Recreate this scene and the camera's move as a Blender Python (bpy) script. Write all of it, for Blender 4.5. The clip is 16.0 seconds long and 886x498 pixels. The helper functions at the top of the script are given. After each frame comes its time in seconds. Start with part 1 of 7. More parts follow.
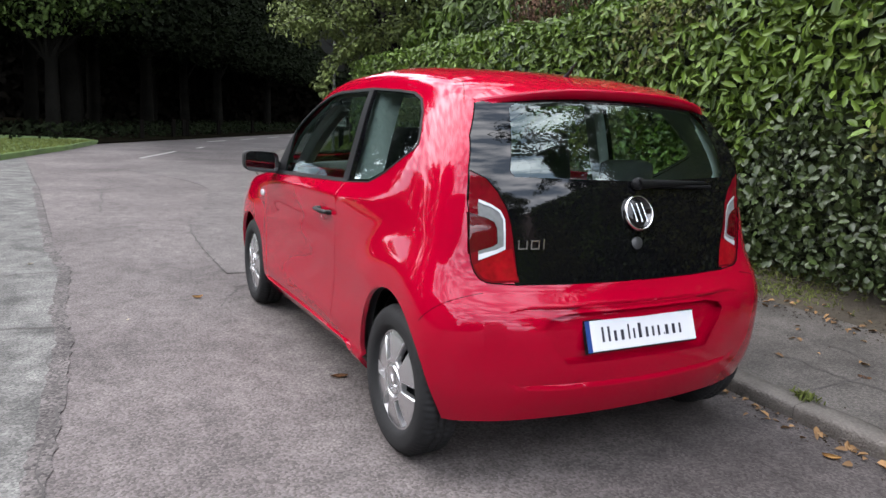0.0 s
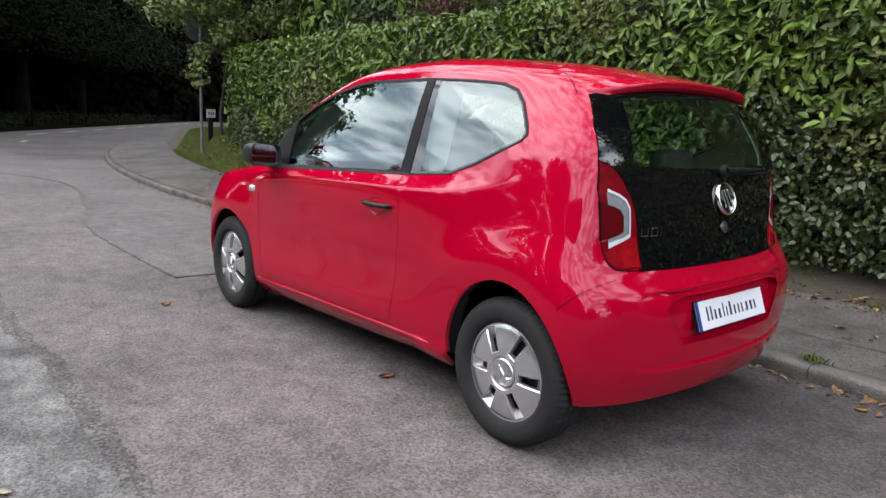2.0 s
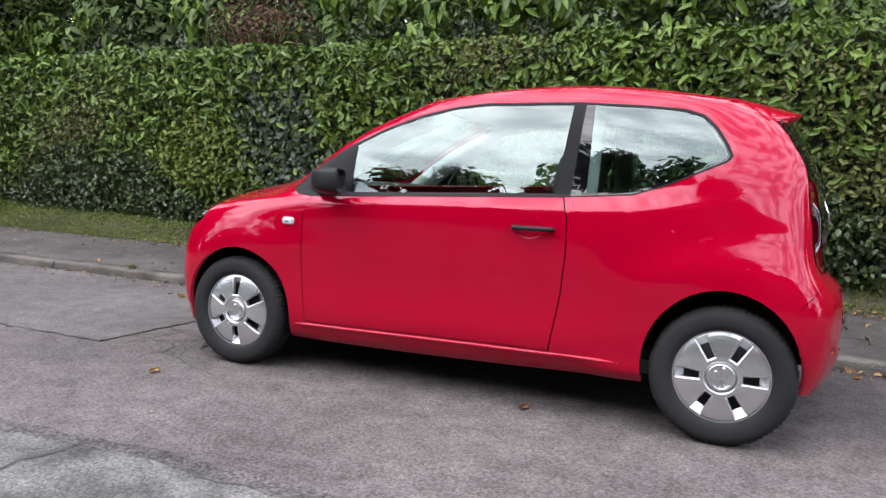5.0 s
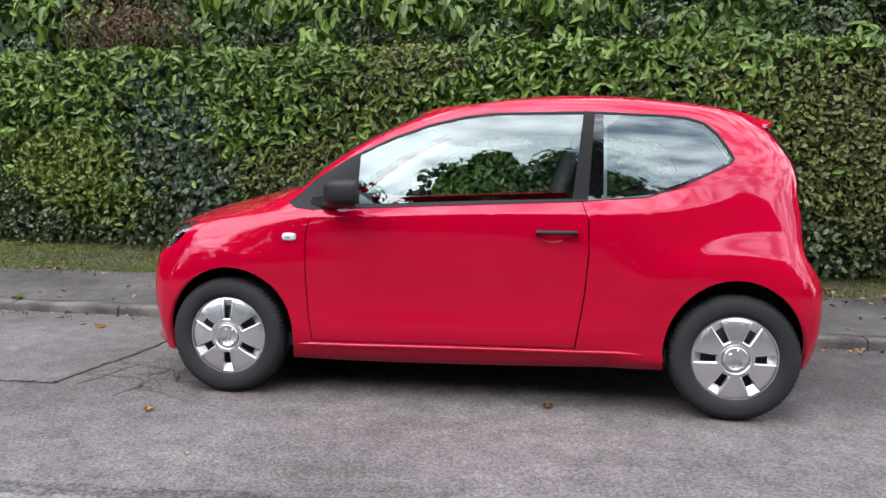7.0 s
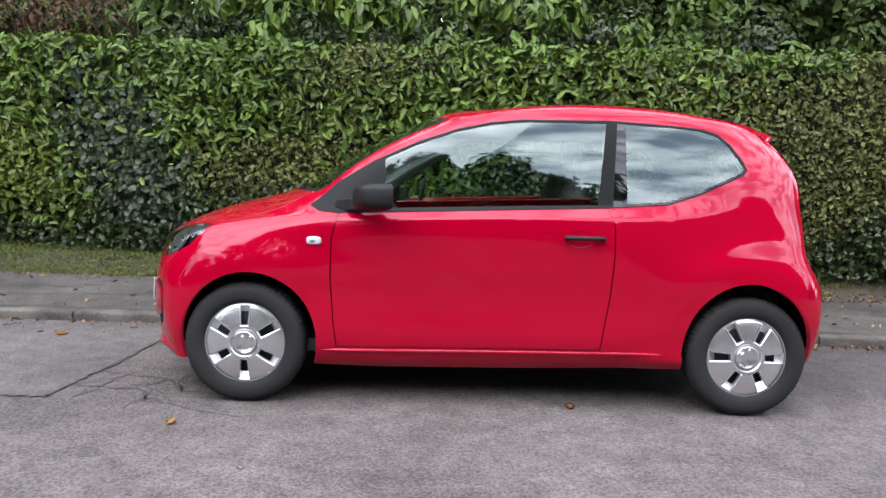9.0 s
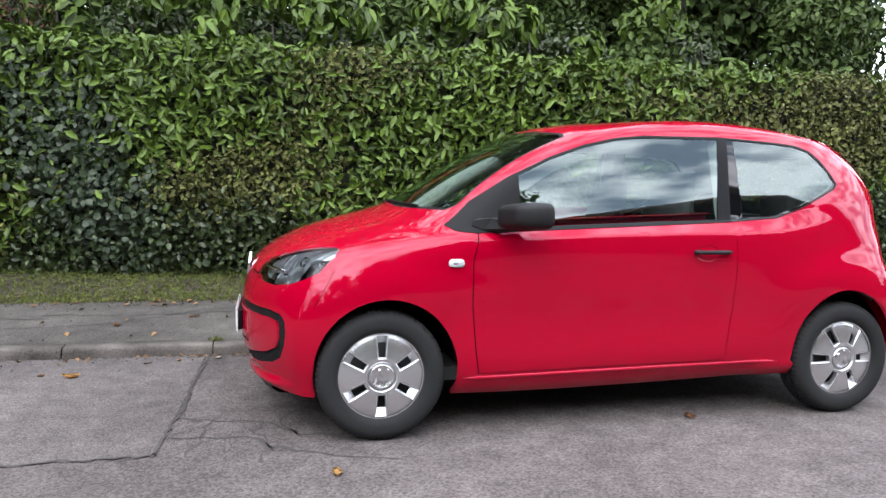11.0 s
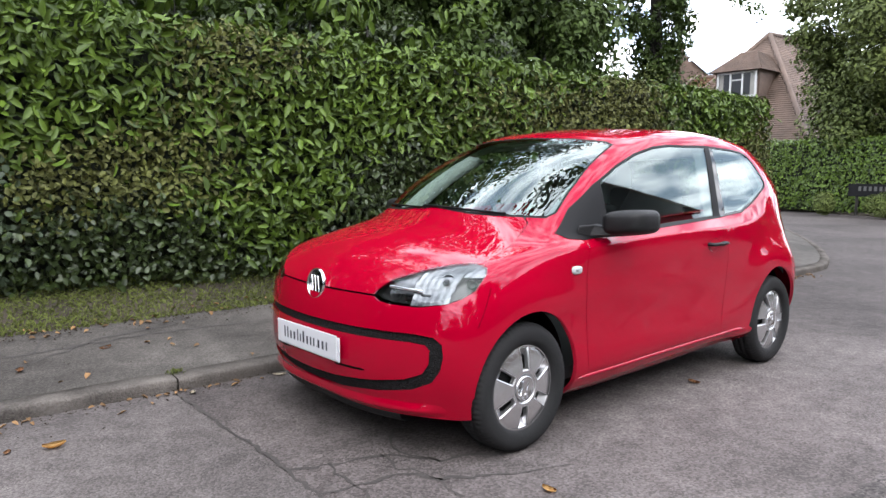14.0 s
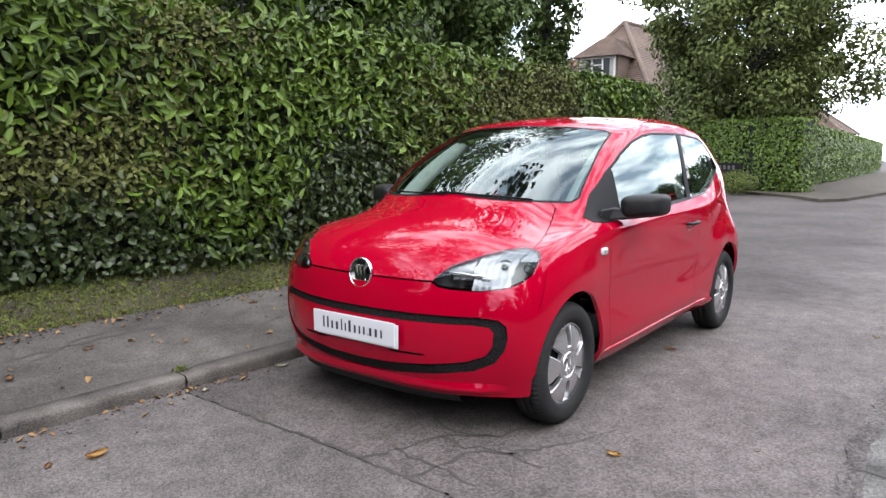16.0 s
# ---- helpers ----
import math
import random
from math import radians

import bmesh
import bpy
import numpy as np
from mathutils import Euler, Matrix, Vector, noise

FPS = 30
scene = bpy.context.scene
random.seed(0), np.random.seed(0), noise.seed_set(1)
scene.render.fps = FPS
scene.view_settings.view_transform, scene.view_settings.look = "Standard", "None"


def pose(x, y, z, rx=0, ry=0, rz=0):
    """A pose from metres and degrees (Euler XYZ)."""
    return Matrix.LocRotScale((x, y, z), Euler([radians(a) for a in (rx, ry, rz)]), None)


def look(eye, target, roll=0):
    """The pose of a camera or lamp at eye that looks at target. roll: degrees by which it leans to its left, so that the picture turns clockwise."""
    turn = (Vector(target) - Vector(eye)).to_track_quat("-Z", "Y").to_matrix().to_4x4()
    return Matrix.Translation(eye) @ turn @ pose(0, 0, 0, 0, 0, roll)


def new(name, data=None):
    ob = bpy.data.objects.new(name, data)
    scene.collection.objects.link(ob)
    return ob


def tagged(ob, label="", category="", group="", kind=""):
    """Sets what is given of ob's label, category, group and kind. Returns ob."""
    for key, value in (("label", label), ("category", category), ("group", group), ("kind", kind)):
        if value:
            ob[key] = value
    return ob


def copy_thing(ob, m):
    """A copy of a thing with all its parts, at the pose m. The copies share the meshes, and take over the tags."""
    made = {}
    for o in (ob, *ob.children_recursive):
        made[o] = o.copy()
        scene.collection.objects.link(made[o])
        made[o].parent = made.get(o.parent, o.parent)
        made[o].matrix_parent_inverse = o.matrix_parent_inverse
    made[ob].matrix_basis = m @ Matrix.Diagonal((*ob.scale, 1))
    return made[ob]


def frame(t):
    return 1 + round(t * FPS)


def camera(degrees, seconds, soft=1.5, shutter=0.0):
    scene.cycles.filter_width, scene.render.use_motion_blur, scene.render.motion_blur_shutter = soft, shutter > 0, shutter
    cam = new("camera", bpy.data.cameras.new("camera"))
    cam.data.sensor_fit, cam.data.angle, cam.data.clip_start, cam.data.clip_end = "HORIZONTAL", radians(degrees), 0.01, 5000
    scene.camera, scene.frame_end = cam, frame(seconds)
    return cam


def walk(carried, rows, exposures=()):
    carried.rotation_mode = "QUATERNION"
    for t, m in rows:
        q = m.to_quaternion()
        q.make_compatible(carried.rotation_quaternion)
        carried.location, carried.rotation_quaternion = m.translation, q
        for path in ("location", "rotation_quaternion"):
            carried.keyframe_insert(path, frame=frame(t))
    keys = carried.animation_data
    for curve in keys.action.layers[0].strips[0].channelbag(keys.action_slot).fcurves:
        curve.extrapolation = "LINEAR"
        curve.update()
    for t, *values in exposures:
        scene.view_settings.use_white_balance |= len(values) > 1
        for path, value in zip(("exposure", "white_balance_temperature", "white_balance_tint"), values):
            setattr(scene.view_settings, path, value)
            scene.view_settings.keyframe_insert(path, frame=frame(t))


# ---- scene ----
cam = camera(63.6, 16.0)
PATH = [
    (0, (3.611, -1.845, 1.276), (1.864, -0.939, 0.924), 2.4),
    (0.5, (3.551, -1.942, 1.267), (1.823, -1.002, 0.907), 3.5),
    (1, (3.406, -2.151, 1.253), (1.734, -1.112, 0.9), 2.8),
    (1.5, (3.23, -2.406, 1.236), (1.631, -1.257, 0.884), 3.8),
    (2, (3.014, -2.688, 1.23), (1.528, -1.397, 0.875), 2.5),
    (2.5, (2.734, -2.933, 1.201), (1.338, -1.544, 0.854), 3.6),
    (3, (2.477, -3.183, 1.188), (1.187, -1.691, 0.854), 2.9),
    (3.5, (2.22, -3.364, 1.173), (1.066, -1.763, 0.852), 3.3),
    (3.7, (2.096, -3.428, 1.157), (0.979, -1.799, 0.849), 3.0),
    (5.8, (0.754, -4.032, 1.007), (0.282, -2.095, 0.842), 1.3),
    (6, (0.675, -4.049, 1.052), (0.259, -2.102, 0.866), 0.5),
    (6.5, (0.469, -4.096, 1.026), (0.168, -2.126, 0.858), 0.7),
    (7, (0.32, -4.113, 1.029), (0.052, -2.138, 0.864), 1.0),
    (7.5, (0.235, -4.127, 1.038), (0.017, -2.146, 0.871), 1.6),
    (8, (0.241, -4.116, 1.038), (0.049, -2.131, 0.878), 2.6),
    (8.5, (0.049, -4.135, 1.006), (-0.067, -2.143, 0.869), 2.9),
    (9, (-0.31, -4.161, 1.043), (-0.287, -2.168, 0.881), 1.9),
    (9.2, (-0.379, -4.164, 1.005), (-0.352, -2.169, 0.866), 3.2),
    (11.3, (-1.939, -3.76, 1.104), (-1.341, -1.858, 0.946), 0.8),
    (11.5, (-2.08, -3.705, 1.112), (-1.401, -1.83, 0.949), 0.7),
    (12, (-2.399, -3.565, 1.132), (-1.559, -1.759, 0.949), 0.3),
    (12.5, (-2.735, -3.359, 1.155), (-1.785, -1.609, 0.965), 0.8),
    (13, (-3.053, -3.195, 1.154), (-1.951, -1.536, 0.966), 1.3),
    (13.5, (-3.307, -3.048, 1.187), (-2.086, -1.478, 0.978), 1.1),
    (14, (-3.51, -2.854, 1.225), (-2.196, -1.361, 1.017), 0.6),
    (14.5, (-3.768, -2.689, 1.231), (-2.365, -1.279, 1.028), 0.5),
    (15, (-3.973, -2.527, 1.236), (-2.514, -1.177, 1.018), 0.6),
    (15.5, (-4.088, -2.379, 1.237), (-2.563, -1.106, 1.003), 0.3),
    (16, (-4.164, -2.304, 1.257), (-2.588, -1.1, 0.998), 0.3),
]
GRADE = [(0, .77, 6380), (1.5, .64, 6380), (3.0, .50, 6340), (4.5, .66, 6280), (6.5, .82, 6200), (9, .86, 6180), (12, .86, 6260), (13.5, .70, 6320), (16, .66, 6380)]
walk(cam, [(t, look(e, g, r)) for t, e, g, r in PATH], [(t, stops, warmth, 12) for t, stops, warmth in GRADE])

# ---- world, sun, exposure ----
SUN_ELEV, SUN_ROT = 50.0, 212.0
world = bpy.data.worlds.new("overcast_sky")
scene.world = world
world.use_nodes = True
wn, wl = world.node_tree.nodes, world.node_tree.links
bg = wn["Background"]
sky = wn.new("ShaderNodeTexSky")
sky.sky_type, sky.sun_disc = "NISHITA", False
sky.sun_elevation, sky.sun_rotation = radians(SUN_ELEV), radians(SUN_ROT)
sky.air_density, sky.dust_density = 1.0, 2.0
wmap = wn.new("ShaderNodeMapping")
wmap.inputs["Scale"].default_value = (1.6, 1.6, 5.0)
wtc = wn.new("ShaderNodeTexCoord")
clouds = wn.new("ShaderNodeTexNoise")
clouds.inputs["Scale"].default_value, clouds.inputs["Detail"].default_value = 4.2, 8.0
cramp = wn.new("ShaderNodeValToRGB")
cramp.color_ramp.elements[0].position, cramp.color_ramp.elements[1].position = 0.40, 0.60
cramp.color_ramp.elements[0].color = (2.5, 3.0, 3.7, 1)
cramp.color_ramp.elements[1].color = (12.5, 12.5, 12.7, 1)
wmix = wn.new("ShaderNodeMix")
wmix.data_type = "RGBA"
wmix.inputs["Factor"].default_value = 0.85
wl.new(wtc.outputs["Generated"], wmap.inputs["Vector"])
wl.new(wmap.outputs["Vector"], clouds.inputs["Vector"])
wl.new(clouds.outputs["Fac"], cramp.inputs["Fac"])
wl.new(sky.outputs["Color"], wmix.inputs["A"])
wl.new(cramp.outputs["Color"], wmix.inputs["B"])
wl.new(wmix.outputs["Result"], bg.inputs["Color"])
bg.inputs["Strength"].default_value = 0.365
sun = new("sun", bpy.data.lights.new("sun", "SUN"))
sun.data.energy, sun.data.angle, sun.data.color = 1.5, radians(60), (1.0, 0.96, 0.9)
sun.matrix_world = look((0, 0, 30), (0 + 30 / math.tan(radians(SUN_ELEV)) * math.sin(radians(SUN_ROT)) * -1, 30 / math.tan(radians(SUN_ELEV)) * math.cos(radians(SUN_ROT)) * -1, 0))

# ---- materials ----
ALBEDO = 0.68


def material(name, color, rough=0.6, metal=0.0, noise_scale=0.0, vary=0.15, bump=0.0, bump_scale=80.0, coat=0.0, spec=0.5, second=None, big=1.2, island=0.0, trans=0.0):
    """A principled material with variation at a large and a small scale."""
    if metal < 0.5:
        color = tuple(v * ALBEDO for v in color)
        second = second and tuple(v * ALBEDO for v in second)
    m = bpy.data.materials.new(name)
    m.use_nodes = True
    n, l = m.node_tree.nodes, m.node_tree.links
    b = n["Principled BSDF"]
    b.inputs["Base Color"].default_value = (*color, 1)
    b.inputs["Roughness"].default_value, b.inputs["Metallic"].default_value = rough, metal
    b.inputs["Specular IOR Level"].default_value = spec
    b.inputs["Coat Weight"].default_value, b.inputs["Coat Roughness"].default_value = coat, 0.02
    tc = n.new("ShaderNodeTexCoord")
    if noise_scale:
        fine, large = n.new("ShaderNodeTexNoise"), n.new("ShaderNodeTexNoise")
        fine.inputs["Scale"].default_value, fine.inputs["Detail"].default_value = noise_scale, 6
        large.inputs["Scale"].default_value, large.inputs["Detail"].default_value = big, 5
        for t in (fine, large):
            l.new(tc.outputs["Object"], t.inputs["Vector"])
        mx = n.new("ShaderNodeMix")
        mx.data_type = "RGBA"
        other = second or tuple(c * (1 - 2 * vary) for c in color)
        mx.inputs["A"].default_value, mx.inputs["B"].default_value = (*[c * (1 + vary) for c in color], 1), (*other, 1)
        ad = n.new("ShaderNodeMath")
        ad.operation = "MULTIPLY_ADD"
        l.new(fine.outputs["Fac"], ad.inputs[0])
        ad.inputs[1].default_value = 0.6
        sc = n.new("ShaderNodeMath")
        sc.operation = "MULTIPLY_ADD"
        l.new(large.outputs["Fac"], sc.inputs[0])
        sc.inputs[1].default_value, sc.inputs[2].default_value = 1.2, -0.4
        l.new(sc.outputs[0], ad.inputs[2])
        ad.use_clamp = True
        last = ad
        if island:
            ge = n.new("ShaderNodeNewGeometry")
            ia = n.new("ShaderNodeMath")
            ia.operation, ia.use_clamp = "MULTIPLY_ADD", True
            l.new(ge.outputs["Random Per Island"], ia.inputs[0])
            ia.inputs[1].default_value = island
            half = n.new("ShaderNodeMath")
            half.operation = "MULTIPLY"
            half.inputs[1].default_value = 1 - island
            l.new(ad.outputs[0], half.inputs[0])
            l.new(half.outputs[0], ia.inputs[2])
            last = ia
        l.new(last.outputs[0], mx.inputs["Factor"])
        l.new(mx.outputs["Result"], b.inputs["Base Color"])
    if bump:
        bn, bt = n.new("ShaderNodeBump"), n.new("ShaderNodeTexNoise")
        bt.inputs["Scale"].default_value, bt.inputs["Detail"].default_value = bump_scale, 4
        bn.inputs["Strength"].default_value, bn.inputs["Distance"].default_value = bump, 0.01
        l.new(tc.outputs["Object"], bt.inputs["Vector"])
        l.new(bt.outputs["Fac"], bn.inputs["Height"])
        l.new(bn.outputs["Normal"], b.inputs["Normal"])
    if trans:
        b.inputs["Transmission Weight"].default_value = trans
    return m


def glass_material(name, tint, r0=0.06):
    """A thin pane: clear, with a mirror-like gloss that grows towards grazing angles."""
    m = bpy.data.materials.new(name)
    m.use_nodes = True
    n, l = m.node_tree.nodes, m.node_tree.links
    n.remove(n["Principled BSDF"])
    tr, gl, lw, mx = n.new("ShaderNodeBsdfTransparent"), n.new("ShaderNodeBsdfGlossy"), n.new("ShaderNodeLayerWeight"), n.new("ShaderNodeMixShader")
    tr.inputs["Color"].default_value = (*tint, 1)
    gl.inputs["Roughness"].default_value = 0.0
    gl.inputs["Color"].default_value = (0.88, 1.0, 0.99, 1)
    lw.inputs["Blend"].default_value = 0.5
    pw, ma = n.new("ShaderNodeMath"), n.new("ShaderNodeMath")
    pw.operation, ma.operation = "POWER", "MULTIPLY_ADD"
    pw.inputs[1].default_value = 4.0
    ma.inputs[1].default_value, ma.inputs[2].default_value = 1 - r0, r0
    l.new(lw.outputs["Facing"], pw.inputs[0])
    l.new(pw.outputs[0], ma.inputs[0])
    l.new(ma.outputs[0], mx.inputs[0])
    l.new(tr.outputs[0], mx.inputs[1])
    l.new(gl.outputs[0], mx.inputs[2])
    l.new(mx.outputs[0], n["Material Output"].inputs["Surface"])
    return m


def asphalt(name, light, dark, cell=95.0, blotch=0.5, rough=0.8, relief=0.5, stain=0.7, gutter=False):
    """Rolled stone chippings in tar: a colour for each chip, worn lanes and stains at larger scales, relief between the chips."""
    light, dark = tuple(v * ALBEDO for v in light), tuple(v * ALBEDO for v in dark)
    m = bpy.data.materials.new(name)
    m.use_nodes = True
    n, l = m.node_tree.nodes, m.node_tree.links
    p = n["Principled BSDF"]
    p.inputs["Roughness"].default_value, p.inputs["Specular IOR Level"].default_value = rough, 0.15
    tc, vo, sep = n.new("ShaderNodeTexCoord"), n.new("ShaderNodeTexVoronoi"), n.new("ShaderNodeSeparateColor")
    vo.inputs["Scale"].default_value = cell
    l.new(tc.outputs["Object"], vo.inputs["Vector"])
    l.new(vo.outputs["Color"], sep.inputs["Color"])
    ramp = n.new("ShaderNodeValToRGB")
    e = ramp.color_ramp.elements
    e[0].position, e[0].color = 0.0, (*dark, 1)
    e[1].position, e[1].color = 0.98, (*[min(1, c * 1.3) for c in light], 1)
    mid = e.new(0.62)
    mid.color = (*light, 1)
    l.new(sep.outputs["Red"], ramp.inputs["Fac"])
    big, small = n.new("ShaderNodeTexNoise"), n.new("ShaderNodeTexNoise")
    big.inputs["Scale"].default_value, big.inputs["Detail"].default_value = blotch, 6
    small.inputs["Scale"].default_value, small.inputs["Detail"].default_value = 7.0, 5
    mr1, mr2 = n.new("ShaderNodeMapRange"), n.new("ShaderNodeMapRange")
    mr1.inputs["From Min"].default_value, mr1.inputs["From Max"].default_value = 0.3, 0.7
    mr1.inputs["To Min"].default_value, mr1.inputs["To Max"].default_value = stain, 1.12
    mr2.inputs["From Min"].default_value, mr2.inputs["From Max"].default_value = 0.3, 0.7
    mr2.inputs["To Min"].default_value, mr2.inputs["To Max"].default_value = 0.74, 1.14
    for t, r in ((big, mr1), (small, mr2)):
        l.new(tc.outputs["Object"], t.inputs["Vector"])
        l.new(t.outputs["Fac"], r.inputs["Value"])
    mul = n.new("ShaderNodeMath")
    mul.operation = "MULTIPLY"
    l.new(mr1.outputs["Result"], mul.inputs[0])
    l.new(mr2.outputs["Result"], mul.inputs[1])
    if gutter:
        # darker beside the kerb, reaching furthest out past the parking place
        axes, warp, reach, wide = n.new("ShaderNodeSeparateXYZ"), n.new("ShaderNodeTexNoise"), n.new("ShaderNodeMapRange"), n.new("ShaderNodeMapRange")
        warp.inputs["Scale"].default_value, warp.inputs["Detail"].default_value = 2.2, 6
        l.new(tc.outputs["Object"], axes.inputs["Vector"])
        l.new(tc.outputs["Object"], warp.inputs["Vector"])
        wide.interpolation_type = "SMOOTHSTEP"
        for socket, value in (("From Min", 0.6), ("From Max", 3.0), ("To Min", 0.0), ("To Max", 1.7)):
            wide.inputs[socket].default_value = value
        l.new(axes.outputs["X"], wide.inputs["Value"])
        moved = n.new("ShaderNodeMath")
        moved.operation = "MULTIPLY_ADD"
        moved.inputs[1].default_value = 1.3
        l.new(warp.outputs["Fac"], moved.inputs[0])
        l.new(axes.outputs["Y"], moved.inputs[2])
        total = n.new("ShaderNodeMath")
        l.new(moved.outputs[0], total.inputs[0])
        l.new(wide.outputs["Result"], total.inputs[1])
        reach.interpolation_type = "SMOOTHSTEP"
        for socket, value in (("From Min", 0.55), ("From Max", 1.75), ("To Min", 1.0), ("To Max", 0.62)):
            reach.inputs[socket].default_value = value
        l.new(total.outputs[0], reach.inputs["Value"])
        kerb_tone = n.new("ShaderNodeMath")
        kerb_tone.operation = "MULTIPLY"
        l.new(mul.outputs[0], kerb_tone.inputs[0])
        l.new(reach.outputs["Result"], kerb_tone.inputs[1])
        mul = kerb_tone
    mx = n.new("ShaderNodeVectorMath")
    mx.operation = "SCALE"
    l.new(ramp.outputs["Color"], mx.inputs[0])
    l.new(mul.outputs[0], mx.inputs["Scale"])
    l.new(mx.outputs["Vector"], p.inputs["Base Color"])
    bu = n.new("ShaderNodeBump")
    bu.inputs["Strength"].default_value, bu.inputs["Distance"].default_value = relief, 0.006
    bu.invert = True
    l.new(vo.outputs["Distance"], bu.inputs["Height"])
    l.new(bu.outputs["Normal"], p.inputs["Normal"])
    return m


RED = material("red_paint", (0.42, 0.0002, 0.020), 0.02)
for socket, value in (("IOR", 1.46), ("Specular Tint", (1.0, 0.66, 0.82, 1))):
    RED.node_tree.nodes["Principled BSDF"].inputs[socket].default_value = value
BLACK_GLOSS = material("black_gloss", (0.004, 0.004, 0.005), 0.5, coat=1.0, spec=0.0)
BLACK_TRIM = material("black_trim", (0.012, 0.012, 0.013), 0.5, noise_scale=300, vary=0.1, spec=0.12)
GAP = material("shut_line", (0.006, 0.003, 0.003), 0.9, spec=0.03)
PLASTIC = material("grained_plastic", (0.017, 0.017, 0.018), 0.5, spec=0.22, noise_scale=60, vary=0.1, bump=0.15, bump_scale=900)
RUBBER = material("rubber", (0.030, 0.030, 0.031), 0.75, spec=0.15, noise_scale=90, vary=0.2, bump=0.2, bump_scale=300)
BEZEL = material("dark_bezel", (0.05, 0.05, 0.053), 0.35, 0.0, noise_scale=40, vary=0.1)
HONEYCOMB = asphalt("honeycomb", (0.016, 0.016, 0.017), (0.010, 0.010, 0.010), 130, 1.0, 0.7, 0.8)
SILVER = material("silver_paint", (0.70, 0.70, 0.71), 0.26, 0.95, noise_scale=30, vary=0.04)
SILVER_EDGE = material("silver_chamfer", (0.60, 0.60, 0.61), 0.34, 0.9, noise_scale=30, vary=0.04)
CHROME = material("chrome", (0.74, 0.74, 0.75), 0.07, 1.0)
REFLECTOR = material("reflector_silver", (0.17, 0.175, 0.18), 0.34, 0.95, noise_scale=30, vary=0.08)
DARK_CHROME = material("grey_bezel", (0.27, 0.27, 0.28), 0.38, 0.8, noise_scale=40, vary=0.1)
INTERIOR = material("interior_trim", (0.035, 0.035, 0.038), 0.7, noise_scale=50, vary=0.2)
SEAT = material("seat_cloth", (0.05, 0.05, 0.055), 0.9, noise_scale=120, vary=0.25)
LINER = material("headliner", (0.46, 0.50, 0.48), 0.9, noise_scale=80, vary=0.06)
WHITE = material("plate_white", (0.86, 0.87, 0.91), 0.3, noise_scale=20, vary=0.03)
INK = material("plate_ink", (0.03, 0.03, 0.045), 0.4)
BLUE = material("plate_blue", (0.02, 0.06, 0.25), 0.3)
RED_LENS = material("red_lens", (0.20, 0.003, 0.012), 0.5, coat=1.0, spec=0.0, noise_scale=45, vary=0.25, big=14)
BRIGHT_LENS = material("bright_red_lens", (0.42, 0.006, 0.014), 0.5, coat=1.0, spec=0.0, noise_scale=60, vary=0.3, big=18)
GREY_LENS = material("grey_lens", (0.26, 0.27, 0.27), 0.4, coat=1.0, spec=0.0, noise_scale=90, vary=0.2, big=20)
DARK_LENS = material("dark_red_lens", (0.11, 0.002, 0.006), 0.5, coat=1.0, spec=0.0)
WHITE_LENS = material("white_lens", (0.62, 0.64, 0.66), 0.4, coat=1.0, spec=0.0)
GLASS = glass_material("window_glass", (0.66, 0.76, 0.72), 0.088)
DARK_GLASS = glass_material("tinted_glass", (0.58, 0.68, 0.65), 0.085)
LENS = glass_material("clear_lens", (0.93, 0.95, 0.96), 0.022)
ASPHALT = asphalt("asphalt", (0.188, 0.165, 0.159), (0.108, 0.093, 0.089), 105, 0.6, stain=0.60, relief=0.5, gutter=True)
PATCH = asphalt("asphalt_patch", (0.166, 0.148, 0.142), (0.096, 0.084, 0.081), 130, 0.8, stain=0.72, relief=0.35)
OLD = asphalt("worn_surface", (0.200, 0.194, 0.182), (0.112, 0.110, 0.104), 110, 3.2, stain=0.42, relief=0.3)
PAVE = asphalt("pavement_asphalt", (0.128, 0.117, 0.106), (0.080, 0.073, 0.066), 140, 1.3, stain=0.55, relief=0.25)
DIRT = asphalt("dirty_joint", (0.150, 0.134, 0.128), (0.060, 0.054, 0.052), 80, 3.0, stain=0.6, relief=0.5)
KERB = material("kerb_stone", (0.196, 0.177, 0.160), 0.97, noise_scale=85, vary=0.45, bump=1.0, bump_scale=110, spec=0.05, big=3.5)
SOIL = material("verge_soil", (0.070, 0.056, 0.036), 0.95, noise_scale=18, vary=0.4, bump=1.0, bump_scale=40)
# near-black fill: the shade inside the foliage, put into the colour
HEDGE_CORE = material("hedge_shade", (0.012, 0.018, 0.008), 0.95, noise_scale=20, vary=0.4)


# ---- helpers for building ----
def finish(name, bm, mat, parent=None, label="", smooth=True):
    me = bpy.data.meshes.new(name)
    bm.normal_update()
    bm.to_mesh(me)
    bm.free()
    if smooth:
        me.shade_smooth()
    me.materials.append(mat)
    ob = new(name, me)
    if parent:
        ob.parent = parent
    if label:
        ob["label"] = label
    return ob


def part(name, bm, mat, parent, label="", smooth=True):
    return finish(name, bm, mat, parent, label, smooth)


def thing(name, label, category, group="", kind=""):
    ob = new(name)
    ob.empty_display_size = 0.1
    return tagged(ob, label, category, group, kind)


